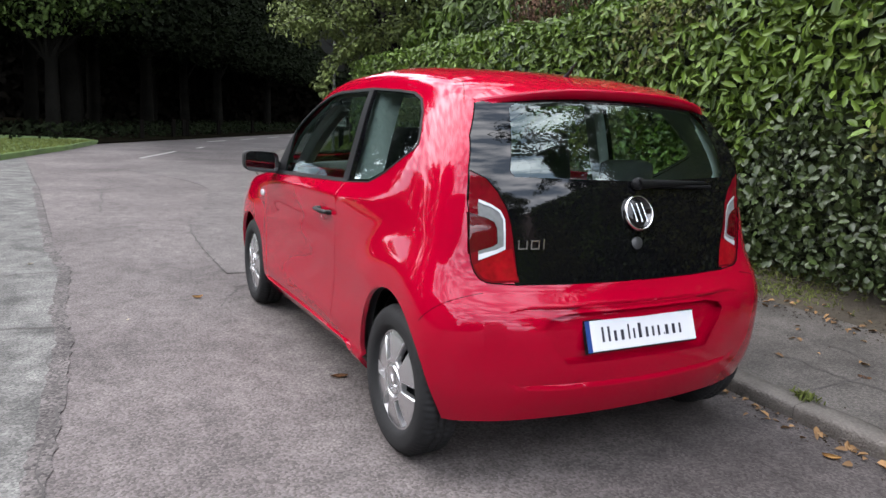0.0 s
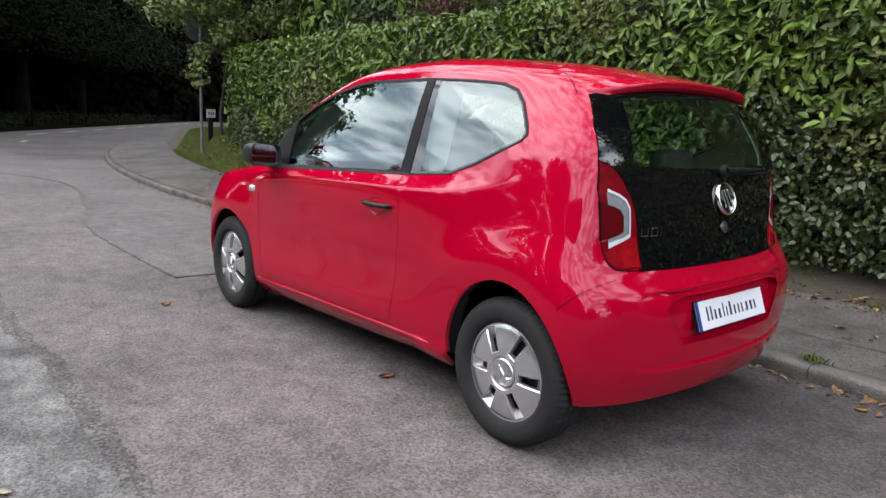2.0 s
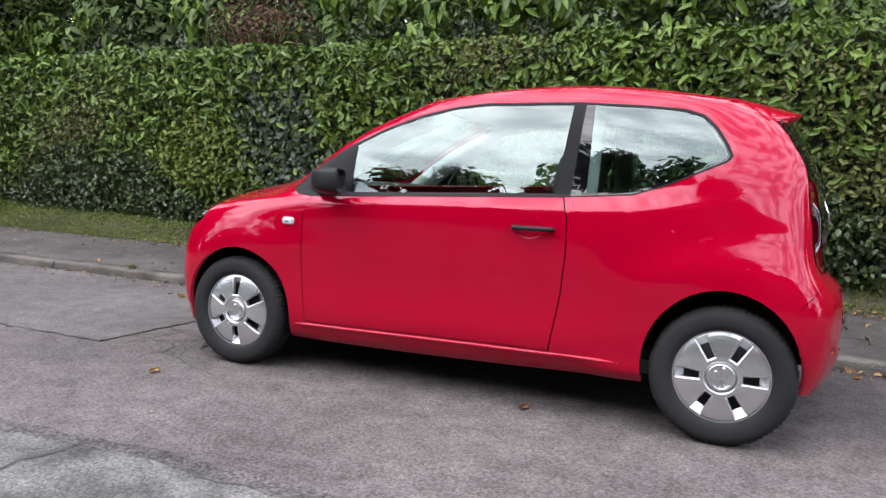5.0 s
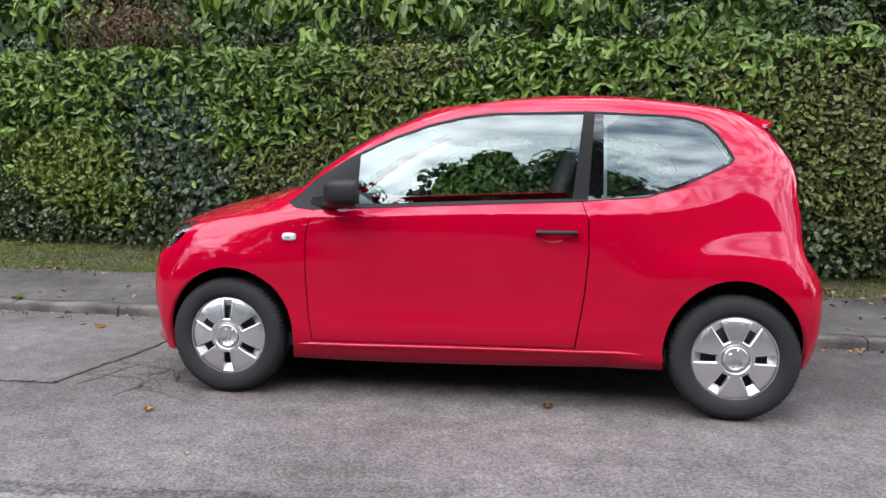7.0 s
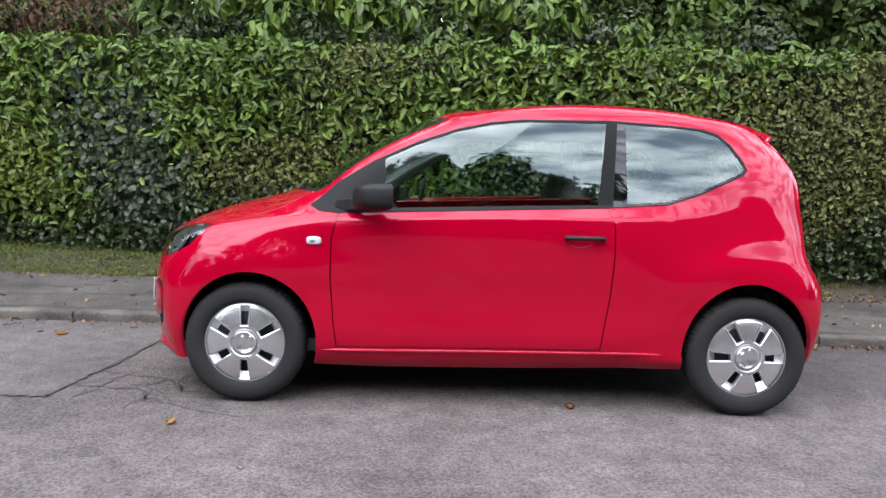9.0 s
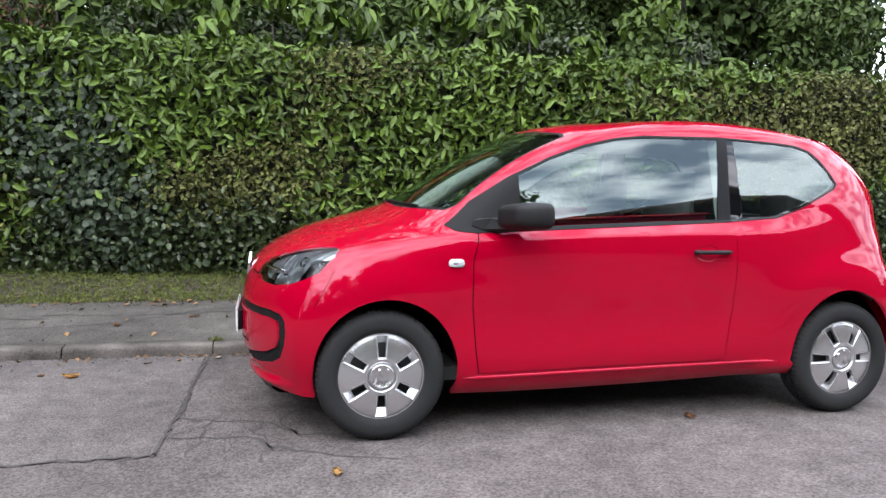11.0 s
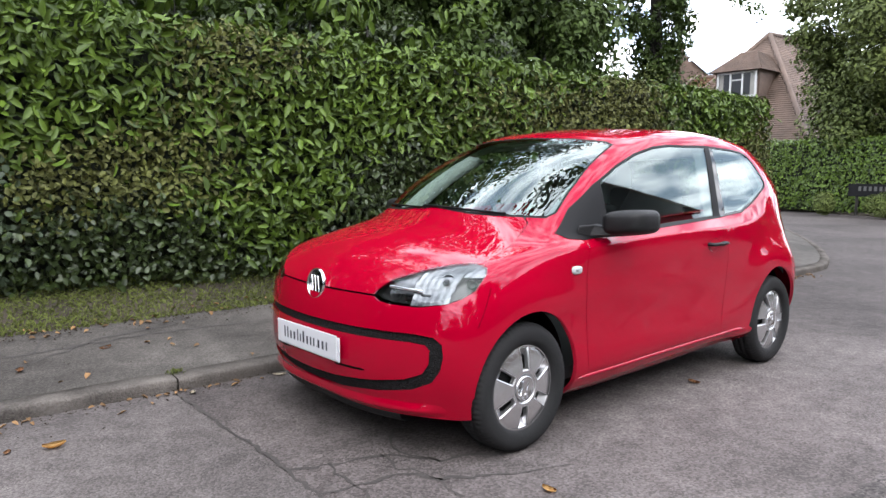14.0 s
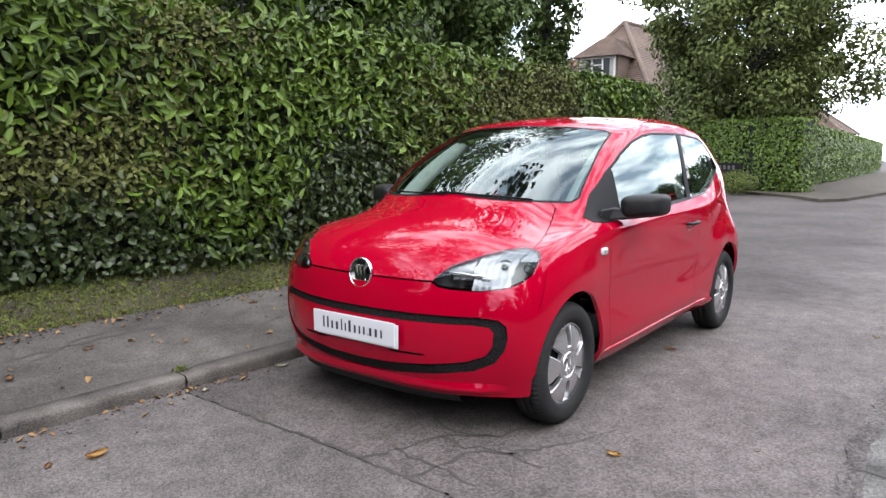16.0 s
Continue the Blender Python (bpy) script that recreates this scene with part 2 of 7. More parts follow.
def array_mesh(name, verts, faces, mat, parent=None, smooth=False):
    """A mesh from numpy arrays of corners and of equal-sized faces."""
    me = bpy.data.meshes.new(name)
    verts, faces = np.asarray(verts, "f4"), np.asarray(faces, "i4")
    k = faces.shape[1]
    me.vertices.add(len(verts))
    me.vertices.foreach_set("co", verts.ravel())
    me.loops.add(faces.size)
    me.loops.foreach_set("vertex_index", faces.ravel())
    me.polygons.add(len(faces))
    me.polygons.foreach_set("loop_start", np.arange(len(faces), dtype="i4") * k)
    me.update(calc_edges=True)
    me.validate()
    if smooth:
        me.shade_smooth()
    me.materials.append(mat)
    ob = new(name, me)
    if parent:
        ob.parent = parent
    return ob


def box(bm, x0, x1, y0, y1, z0, z1, bevel=0.0):
    r = bmesh.ops.create_cube(bm, size=1.0, matrix=Matrix.Translation(((x0 + x1) / 2, (y0 + y1) / 2, (z0 + z1) / 2)) @ Matrix.Diagonal((x1 - x0, y1 - y0, z1 - z0, 1)))
    if bevel:
        es = list({e for v in r["verts"] for e in v.link_edges})
        bmesh.ops.bevel(bm, geom=es, offset=bevel, segments=2, affect="EDGES", profile=0.5)
    return r["verts"]


def ribbon(bm, rows, closed=False):
    """Quads between rows of points of the same length."""
    vs = [[bm.verts.new(p) for p in row] for row in rows]
    for a, b in zip(vs, vs[1:]):
        n = len(a)
        for i in range(n if closed else n - 1):
            try:
                bm.faces.new((a[i], a[(i + 1) % n], b[(i + 1) % n], b[i]))
            except ValueError:
                pass
    return vs


def tube(bm, pts, radius, sides=8, cap=True):
    """A tube along points; radius may be a list."""
    rows = []
    pts = [Vector(p) for p in pts]
    for i, p in enumerate(pts):
        d = (pts[min(i + 1, len(pts) - 1)] - pts[max(i - 1, 0)]).normalized()
        a = d.cross(Vector((0, 0, 1)) if abs(d.z) < 0.9 else Vector((1, 0, 0))).normalized()
        b = d.cross(a)
        r = radius[i] if isinstance(radius, (list, tuple)) else radius
        rows.append([p + r * (math.cos(q) * a + math.sin(q) * b) for q in (2 * math.pi * k / sides for k in range(sides))])
    vs = ribbon(bm, rows, closed=True)
    if cap:
        for end in (vs[0], vs[-1]):
            try:
                bm.faces.new(end)
            except ValueError:
                pass


def lathe(bm, profile, n=48, centre=(0, 0, 0)):
    """Turns (radius, y) pairs about an axis along y through centre."""
    c = Vector(centre)
    ribbon(bm, [[c + Vector((r * math.cos(2 * math.pi * k / n), y, r * math.sin(2 * math.pi * k / n))) for k in range(n)] for r, y in profile], closed=True)


# ---- ground ----
def sheet(name, outline, z, mat, thick=0.004, label="", category="", kind="structure", ragged=0.0):
    """A flat sheet over a plan outline, with a little thickness."""
    bm = bmesh.new()
    if ragged:
        r, fine = random.Random(len(outline)), []
        for (x0, y0), (x1, y1) in zip(outline, outline[1:] + outline[:1]):
            n = max(1, int(math.hypot(x1 - x0, y1 - y0) / .06))
            fine += [(x0 + (x1 - x0) * k / n + r.uniform(-ragged, ragged), y0 + (y1 - y0) * k / n + r.uniform(-ragged, ragged)) for k in range(n)]
        outline = fine
    top = [bm.verts.new((x, y, z)) for x, y in outline]
    low = [bm.verts.new((x, y, z - thick)) for x, y in outline]
    bm.faces.new(top)
    for i in range(len(top)):
        j = (i + 1) % len(top)
        bm.faces.new((top[i], low[i], low[j], top[j]))
    bmesh.ops.recalc_face_normals(bm, faces=bm.faces)
    return tagged(finish(name, bm, mat, None, "", False), label, category, "", kind)


bm = bmesh.new()
bmesh.ops.create_grid(bm, x_segments=8, y_segments=8, size=400)
tagged(finish("ground", bm, ASPHALT, None, "", False), "worn pinkish grey asphalt road surface", "road", "", "structure")


sheet("asphalt_repair", [(-2.08, 1.06), (-2.11, -.05), (-2.15, -.80), (-3.3, -.81), (-4.2, -.78), (-4.8, -.72), (-5.6, -.50), (-6.1, -.36), (-6.9, -.25), (-7.7, -.06), (-8.5, .10), (-9.3, .12), (-10.4, -.05), (-11.6, -.5), (-12.6, -.9), (-14.5, .2), (-14.5, 2.3), (-11.5, 1.55), (-8.5, 1.14)], .004, PATCH, .004, "smoother dark asphalt repair beside the kerb", "road", ragged=.006)
sheet("worn_strip", [(9.0, -2.1), (2.6, -2.02), (1.1, -2.0), (.4, -1.96), (-.7, -1.92), (-1.3, -1.96), (-2.6, -1.93), (-3.6, -2.06), (-6, -2.2), (-9.3, -2.4), (-16, -2.9), (-16, -9), (9.0, -9)], .004, OLD, .004, "pale worn grey road surface", "road", ragged=.018)


edge = [(9.0, -2.08), (2.6, -2.0), (1.1, -1.98), (.4, -1.94), (-.7, -1.90), (-1.3, -1.94), (-2.6, -1.91), (-3.6, -2.04), (-6, -2.18), (-9.3, -2.38)]
sheet("joint_dirt", edge + [(x, y - .085) for x, y in reversed(edge)], .0055, DIRT, .004, "dark gritty joint between two road surfaces", "road", ragged=.013)


def kerb_y(x):
    """The kerb's front line: straight beside the car, swinging away at both ends."""
    y = 1.05
    if x < -6:
        y += 0.018 * (-6 - x) ** 1.93
    t = min(1.0, max(0.0, x / 5.5))
    y -= .17 * t * t * (3 - 2 * t)
    if x > 6.3:
        d = x - 6.3
        y += .42 * (math.hypot(d, .8) - .8) + .0165 * d * d
    return y


def walk_width(x):
    """How far the pavement reaches behind the kerb's front line."""
    return 1.12 + min(.5, .06 * max(0.0, -7 - x))


def bank(x, o):
    """How far the verge rises towards the junction, o metres behind the pavement."""
    a, b = min(1.0, max(0.0, (-7.5 - x) / 3)), min(1.0, max(0.0, o / .5))
    return .36 * a * a * (3 - 2 * a) * b * b * (3 - 2 * b)


def pave_z(x, y):
    """The height of the pavement's surface."""
    o = y - kerb_y(x)
    return float(np.interp(o, (.12, .4, walk_width(x) + .03), (.075, .11, .20)))


def hedge_y(x):
    return 2.30 - 0.066 * (x - 1)


xs = [-22 + 0.25 * k for k in range(157)]
bm = bmesh.new()
rows = []
for x in xs:
    k, h = kerb_y(x), max(hedge_y(x), kerb_y(x) + 0.6)
    rows.append([(x, k + 0.12, .075), (x, k + .4, .11), (x, min(k + walk_width(x) + .03, max(h, k + walk_width(x))), .20)])
ribbon(bm, rows)
bmesh.ops.recalc_face_normals(bm, faces=bm.faces)
tagged(finish("pavement", bm, PAVE), "cracked dark asphalt pavement behind the kerb", "pavement", "", "structure")
bm = bmesh.new()
rows = []
for x in xs:
    k = kerb_y(x) + walk_width(x)
    rows.append([(x, k + o, z + bank(x, o)) for o, z in ((0, .19), (.15, .24), (.35, .33), (.55, .37), (.8, .42), (6, .5))])
ribbon(bm, rows)
bmesh.ops.recalc_face_normals(bm, faces=bm.faces)
tagged(finish("verge", bm, SOIL), "bare soil verge with short grass", "verge", "", "structure")

# kerbstones, each with its own joints
kerb = thing("kerb", "row of worn low kerbstones along the pavement", "kerb", kind="structure")
marks, x = [], -21.0
while x < 16.4:
    marks.append(x)
    step = .914 if -9 < x < 6 else .45
    x += step
shift = min(m + 2.04 for m in marks if m + 2.04 >= 0 and m > -9)
marks = [m - shift for m in marks]
r = random.Random(2)
for a, b2 in zip(marks, marks[1:]):
    bm = bmesh.new()
    rise, out = r.uniform(-.004, .004), r.uniform(-.005, .005)
    rows = []
    for k in range(7):
        t = k / 6
        x = a + .004 + (b2 - a - .008) * t
        e = -.006 if k in (0, 6) else 0
        y = kerb_y(x) + out
        rows.append([(x, y + .004 - e, -.01), (x, y - e, .034), (x, y - e, .056 + e), (x, y + .004 - e, .067 + rise + e + r.uniform(-.002, .002)), (x, y + .013 - e, .074 + rise + e), (x, y + .028 - e, .077 + rise + e), (x, y + .125, .082 + rise + e), (x, y + .128, .0)])
    ribbon(bm, rows)
    bmesh.ops.recalc_face_normals(bm, faces=bm.faces)
    part("kerbstone", bm, KERB, kerb, "", True)

# grass corner on the other side of the junction mouth
sheet("grass_island", [(-15.0, -3.35), (-17.4, -2.75), (-20, -2.0), (-24.2, -1.1), (-25.5, -1.6), (-27, -4), (-28, -30), (-12, -30), (-12.5, -6)], .13, material("lawn", (0.10, 0.17, 0.03), 0.9, noise_scale=30, vary=0.35, bump=0.8, bump_scale=60), .14, "bright mown grass corner with a kerb", "grass")
PAINT = material("road_paint", (0.34, 0.33, 0.31), 0.8, noise_scale=30, vary=0.15)
for k in range(9):
    a = (-28.2 - k * 3.55, 3.3 + k * 2.12)
    sheet("road_marking", [(a[0], a[1]), (a[0] - 1.8, a[1] + 1.02), (a[0] - 1.84, a[1] + .86), (a[0] - .04, a[1] - .16)], .005, PAINT, .004, "worn white dash painted on the road", "road marking")
sheet("road_marking", [(-16.6, -.28), (-20.2, 1.0), (-20.22, .90), (-16.62, -.38)], .005, PAINT, .004, "worn white line painted on the road", "road marking")
sheet("road_marking", [(-22.4, 1.98), (-23.4, 2.36), (-23.42, 2.24), (-22.42, 1.86)], .005, PAINT, .004, "worn white dash painted on the road", "road marking")
# pavement across the side street
sheet("far_verge", [(27.5, 14), (24.6, 9.5), (22.0, 5.0), (20.4, 2.7), (19.0, 1.9), (18.4, 1.5), (19.5, 1.0), (24.6, .55), (60, -1), (60, 40), (30, 40)], .09, SOIL, .1, "verge and kerb across the side street", "verge")

# cracks and tar seams in the road
TAR = material("dark_crack", (0.078, 0.069, 0.064), 0.9, noise_scale=60, vary=0.3)
roadwear = thing("road_cracks", "fine cracks and tar seams in the road surface", "crack", kind="structure")


def crack(points, width, z=.0025, seed=0, rough=.018):
    """A thin ragged dark line along plan points, at height z or, without one, on the pavement."""
    r = random.Random(seed)
    line = []
    for (x0, y0), (x1, y1) in zip(points, points[1:]):
        n = max(2, int(math.hypot(x1 - x0, y1 - y0) / .05))
        for k in range(n):
            t = k / n
            line.append((x0 + (x1 - x0) * t + r.uniform(-rough, rough), y0 + (y1 - y0) * t + r.uniform(-rough, rough)))
    line.append(points[-1])
    bm = bmesh.new()
    rows = []
    for i, (x, y) in enumerate(line):
        x0, y0 = line[max(0, i - 1)]
        x1, y1 = line[min(len(line) - 1, i + 1)]
        d = math.hypot(x1 - x0, y1 - y0) + 1e-6
        w = width * r.uniform(.25, 1.0) * .5
        nx, ny = -(y1 - y0) / d * w, (x1 - x0) / d * w
        rows.append([(x + nx, y + ny, (z or pave_z(x + nx, y + ny) + .003)), (x - nx, y - ny, (z or pave_z(x - nx, y - ny) + .003))])
    ribbon(bm, rows)
    bmesh.ops.recalc_face_normals(bm, faces=bm.faces)
    part("crack", bm, TAR, roadwear, "", False)


crack([(-2.07, 1.02), (-2.09, .4), (-2.10, -.05), (-2.15, -.82)], .026, .0065, 1, .013)
crack([(-2.15, -.80), (-3.3, -.81), (-4.2, -.78), (-4.8, -.72), (-5.2, -.66), (-5.35, -.52), (-5.7, -.50), (-6.1, -.36), (-6.9, -.25), (-7.2, -.10), (-7.7, -.06), (-8.5, .10), (-9.3, .12), (-10.4, -.05)], .022, .0065, 2, .022)
crack([(-2.12, -.30), (-1.95, -.36), (-1.72, -.42), (-1.55, -.62), (-1.30, -.75)], .026, .0025, 3, .024)
crack([(-2.13, -.55), (-1.98, -.62), (-1.80, -.60), (-1.68, -.78), (-1.50, -.88)], .028, .0025, 4, .026)
crack([(-1.72, -.42), (-1.74, -.58), (-1.68, -.78), (-1.72, -.95)], .020, .0025, 5, .022)
crack([(-1.95, -.36), (-1.97, -.62), (-2.02, -.82)], .018, .0025, 6, .022)
crack([(-1.55, -.62), (-1.62, -.50), (-1.60, -.35), (-1.48, -.20)], .018, .0025, 7, .022)
crack([(-1.50, -.88), (-1.33, -.95), (-1.15, -1.02)], .016, .0025, 8, .022)
for k, (x0, x1) in enumerate(((2.5, 1.5), (1.2, .3), (.1, -.5), (-.9, -1.9), (-2.2, -2.9), (-3.3, -4.8))):
    line = [(x0 + (x1 - x0) * m / 6, -1.985 + .03 * math.sin(2.1 * x0 + m) + (.04 * (x0 + 3) if x0 < -3 else 0)) for m in range(7)]
    crack(line, .012, .0065, 9 + 20 * k, .010)
crack([(-.95, -1.95), (-1.02, -2.3), (-.98, -2.8), (-1.1, -3.6)], .03, .0065, 10)
crack([(-2.55, -1.95), (-2.5, -2.4), (-2.62, -3.2)], .03, .0065, 11)
crack([(-6.1, -.36), (-6.3, -.8), (-6.9, -1.0), (-7.2, -1.3)], .016, .0025, 12, .02)
crack([(-5.4, -1.9), (-6.0, -1.6), (-8.5, -1.5), (-11, -1.2)], .03, .0025, 13, .03)
for k, (points, wide) in enumerate((
        ([(-3.6, 1.50), (-2.7, 1.62), (-2.2, 1.92), (-1.7, 2.0)], .022), ([(-3.3, 1.86), (-2.6, 1.80), (-1.9, 1.88), (-1.2, 1.84)], .030), ([(-2.6, 1.80), (-2.5, 2.02), (-2.3, 2.12)], .020),
        ([(.9, 1.50), (1.6, 1.46), (2.3, 1.50), (3.2, 1.44), (4.6, 1.40)], .016), ([(1.0, 1.80), (1.8, 1.76), (2.6, 1.82), (3.6, 1.74), (5.0, 1.66)], .018),
        ([(1.55, 1.22), (1.62, 1.6), (1.58, 2.05)], .011), ([(2.45, 1.16), (2.5, 1.60), (2.42, 2.05)], .011))):
    crack(points, wide, None, 14 + k, .016)
for k, (x, wide) in enumerate(((-7.2, .012), (-5.6, .016), (-4.1, .012), (-.4, .014), (3.4, .014), (4.9, .012))):
    y = kerb_y(x)
    crack([(x, y + .14), (x + .05, y + .45), (x - .03, y + .75), (x + .04, y + 1.1)], wide, None, 40 + k, .014)
for k, (x0, x1, o) in enumerate(((-8.5, -5.5, .47), (-5.2, -3.2, .70), (-1.6, .9, .55))):
    crack([(x0 + (x1 - x0) * m / 5, kerb_y(x0 + (x1 - x0) * m / 5) + o + .06 * math.sin(3 * m + k)) for m in range(6)], .014, None, 50 + k, .02)

# ---- the car ----
# Its length runs along x (front towards -x), its middle plane is y = 0 and the tyres stand on z = 0.
# Hoops: lines that run round the half body from the middle of the nose to the middle of the tail, from the bottom up.
HOOPS = {}
HOOPS["bottom_edge"] = [(-1.74, 0, .20), (-1.73, -.3, .20), (-1.655, -.55, .20), (-1.575, -.68, .20), (-1.48, -.765, .20), (-1.21, -.765, .20), (-.85, -.735, .185), (-.3, -.725, .185),
    (.35, -.725, .20), (.9, -.74, .22), (1.21, -.760, .23), (1.45, -.745, .25), (1.545, -.66, .24), (1.60, -.5, .235), (1.635, -.3, .235), (1.65, 0, .235)]
HOOPS["sill"] = [(-1.805, 0, .32), (-1.785, -.3, .32), (-1.698, -.55, .32), (-1.602, -.69, .32), (-1.50, -.785, .32), (-1.21, -.805, .31), (-.85, -.80, .275), (-.3, -.797, .285),
    (.35, -.797, .295), (.9, -.803, .305), (1.21, -.798, .33), (1.48, -.775, .36), (1.58, -.68, .36), (1.65, -.5, .36), (1.69, -.3, .36), (1.706, 0, .36)]
HOOPS["bumper"] = [(-1.822, 0, .48), (-1.80, -.3, .48), (-1.715, -.55, .48), (-1.62, -.70, .48), (-1.505, -.79, .49), (-1.21, -.815, .49), (-.85, -.803, .48), (-.3, -.797, .48),
    (.35, -.799, .48), (.9, -.807, .49), (1.21, -.797, .50), (1.485, -.79, .51), (1.59, -.69, .52), (1.66, -.5, .52), (1.70, -.3, .52), (1.714, 0, .52)]
HOOPS["waist"] = [(-1.80, 0, .64), (-1.775, -.3, .64), (-1.695, -.55, .645), (-1.602, -.70, .655), (-1.475, -.785, .66), (-1.21, -.815, .66), (-.85, -.807, .64), (-.3, -.802, .63),
    (.35, -.804, .63), (.9, -.809, .64), (1.21, -.795, .65), (1.465, -.79, .655), (1.572, -.70, .65), (1.643, -.5, .645), (1.68, -.3, .64), (1.693, 0, .64)]
HOOPS["ledge"] = [(-1.775, 0, .71), (-1.752, -.3, .71), (-1.67, -.55, .72), (-1.565, -.695, .735), (-1.435, -.772, .75), (-1.18, -.805, .75), (-.85, -.804, .735), (-.3, -.803, .73),
    (.35, -.805, .73), (.9, -.807, .745), (1.21, -.783, .775), (1.44, -.772, .78), (1.518, -.685, .755), (1.575, -.5, .735), (1.607, -.3, .728), (1.622, 0, .726)]
HOOPS["shoulder"] = [(-1.74, 0, .765), (-1.72, -.3, .77), (-1.64, -.55, .785), (-1.52, -.69, .80), (-1.38, -.755, .83), (-1.15, -.789, .82), (-.85, -.803, .82), (-.3, -.806, .82),
    (.35, -.808, .82), (.9, -.802, .84), (1.21, -.769, .88), (1.42, -.745, .90), (1.495, -.668, .92), (1.552, -.5, .92), (1.598, -.3, .92), (1.613, 0, .92)]
HOOPS["bonnet"] = [(-1.46, 0, .925), (-1.44, -.3, .92), (-1.35, -.53, .90), (-1.24, -.65, .885), (-1.14, -.72, .89), (-1.0, -.766, .895), (-.75, -.797, .895), (-.25, -.803, .912),
    (.38, -.805, .932), (.88, -.791, .952), (1.18, -.754, 1.01), (1.395, -.722, 1.02), (1.48, -.655, 1.02), (1.533, -.5, 1.02), (1.573, -.3, 1.02), (1.588, 0, 1.02)]
HOOPS["belt"] = [(-1.10, 0, 1.03), (-1.07, -.3, 1.02), (-.99, -.52, 1.005), (-.94, -.62, .99), (-.90, -.69, .97), (-.80, -.727, .957), (-.60, -.742, .957), (-.2, -.746, .977),
    (.4, -.744, .997), (.85, -.745, 1.03), (1.13, -.737, 1.10), (1.37, -.708, 1.12), (1.473, -.64, 1.12), (1.518, -.5, 1.12), (1.549, -.3, 1.12), (1.563, 0, 1.12)]
HOOPS["mid_glass"] = [(-.80, 0, 1.205), (-.78, -.3, 1.20), (-.73, -.52, 1.19), (-.685, -.612, 1.185), (-.635, -.662, 1.18), (-.54, -.686, 1.18), (-.35, -.696, 1.18), (0, -.699, 1.19),
    (.45, -.696, 1.2), (.85, -.697, 1.21), (1.13, -.692, 1.23), (1.325, -.66, 1.24), (1.425, -.607, 1.24), (1.468, -.48, 1.24), (1.50, -.3, 1.24), (1.514, 0, 1.24)]
HOOPS["roof_rail"] = [(-.38, 0, 1.432), (-.36, -.3, 1.42), (-.31, -.49, 1.40), (-.285, -.56, 1.385), (-.25, -.60, 1.375), (-.18, -.622, 1.38), (-.06, -.63, 1.395), (.15, -.632, 1.41),
    (.5, -.63, 1.42), (.85, -.625, 1.412), (1.09, -.615, 1.39), (1.23, -.60, 1.37), (1.325, -.56, 1.36), (1.385, -.45, 1.37), (1.415, -.3, 1.38), (1.425, 0, 1.385)]
HOOPS["roof_edge"] = [(-.20, 0, 1.478), (-.19, -.3, 1.468), (-.16, -.46, 1.45), (-.13, -.52, 1.44), (-.09, -.545, 1.44), (-.03, -.56, 1.447), (.06, -.565, 1.46), (.22, -.57, 1.472),
    (.5, -.57, 1.48), (.82, -.565, 1.47), (1.03, -.55, 1.45), (1.15, -.53, 1.437), (1.24, -.50, 1.427), (1.31, -.40, 1.425), (1.34, -.28, 1.43), (1.35, 0, 1.435)]
HOOPS["roof_middle"] = [(.0, 0, 1.505), (.02, 0, 1.507), (.06, 0, 1.51), (.1, 0, 1.513), (.14, 0, 1.515), (.18, 0, 1.517), (.25, 0, 1.52), (.38, 0, 1.523),
    (.55, 0, 1.523), (.75, 0, 1.515), (.9, 0, 1.505), (.98, 0, 1.497), (1.05, 0, 1.488), (1.1, 0, 1.481), (1.13, 0, 1.477), (1.15, 0, 1.474)]


def spline(points, param, at):
    """A natural cubic curve through points at the given parameters."""
    p, x, n = np.asarray(points, float), np.asarray(param, float), len(param)
    h = np.diff(x)
    a, b = np.eye(n), np.zeros((n, p.shape[1]))
    for i in range(1, n - 1):
        a[i, i - 1:i + 2] = h[i - 1], 2 * (h[i - 1] + h[i]), h[i]
        b[i] = 6 * ((p[i + 1] - p[i]) / h[i] - (p[i] - p[i - 1]) / h[i - 1])
    m = np.linalg.solve(a, b)
    at = np.asarray(at, float)
    i = np.clip(np.searchsorted(x, at) - 1, 0, n - 2)
    t, hi = (at - x[i])[:, None], h[i][:, None]
    c1 = (p[i + 1] - p[i]) / hi - hi * (2 * m[i] + m[i + 1]) / 6
    return p[i] + t * (c1 + t * (m[i] / 2 + t * (m[i + 1] - m[i]) / (6 * hi)))


FLIP = np.array((1, -1, 1))
CREASE = 6


def fair(a, stiff, hold=()):
    """Irons the small waves out of rows of points; the rows in hold stay where they are."""
    n = len(a)
    d = np.diff(np.eye(n), 3, axis=0)
    w = np.ones(n)
    w[list(hold)] = 1e5
    return np.linalg.solve(np.diag(w) + stiff * d.T @ d, w[:, None] * a.reshape(n, -1)).reshape(a.shape)


def step(x, low, high):
    t = np.clip((x - low) / (high - low), 0, 1)
    return t * t * (3 - 2 * t)


def flares(g):
    """The swellings round the wheel arches, and the step low on the door."""
    x, z = g[..., 0], g[..., 2]
    side = step(-g[..., 1], .60, .70)
    for cx, reach0, reach1, out, from_q, to_q in ((1.21, .43, .60, .026, 168, 112), (-1.205, .40, .56, .010, 40, 62)):
        r = np.hypot(x - cx, z - .29)
        q = np.degrees(np.arctan2(z - .29, x - cx))
        g[..., 1] -= out * side * step(-r, -reach1, -reach0) * step(q * (-1 if from_q > to_q else 1), from_q * (-1 if from_q > to_q else 1), to_q * (-1 if from_q > to_q else 1))
    g[..., 1] -= .0035 * side * step(-z, -.405, -.375) * step(x, -.80, -.60) * step(-x, -.60, -.50)


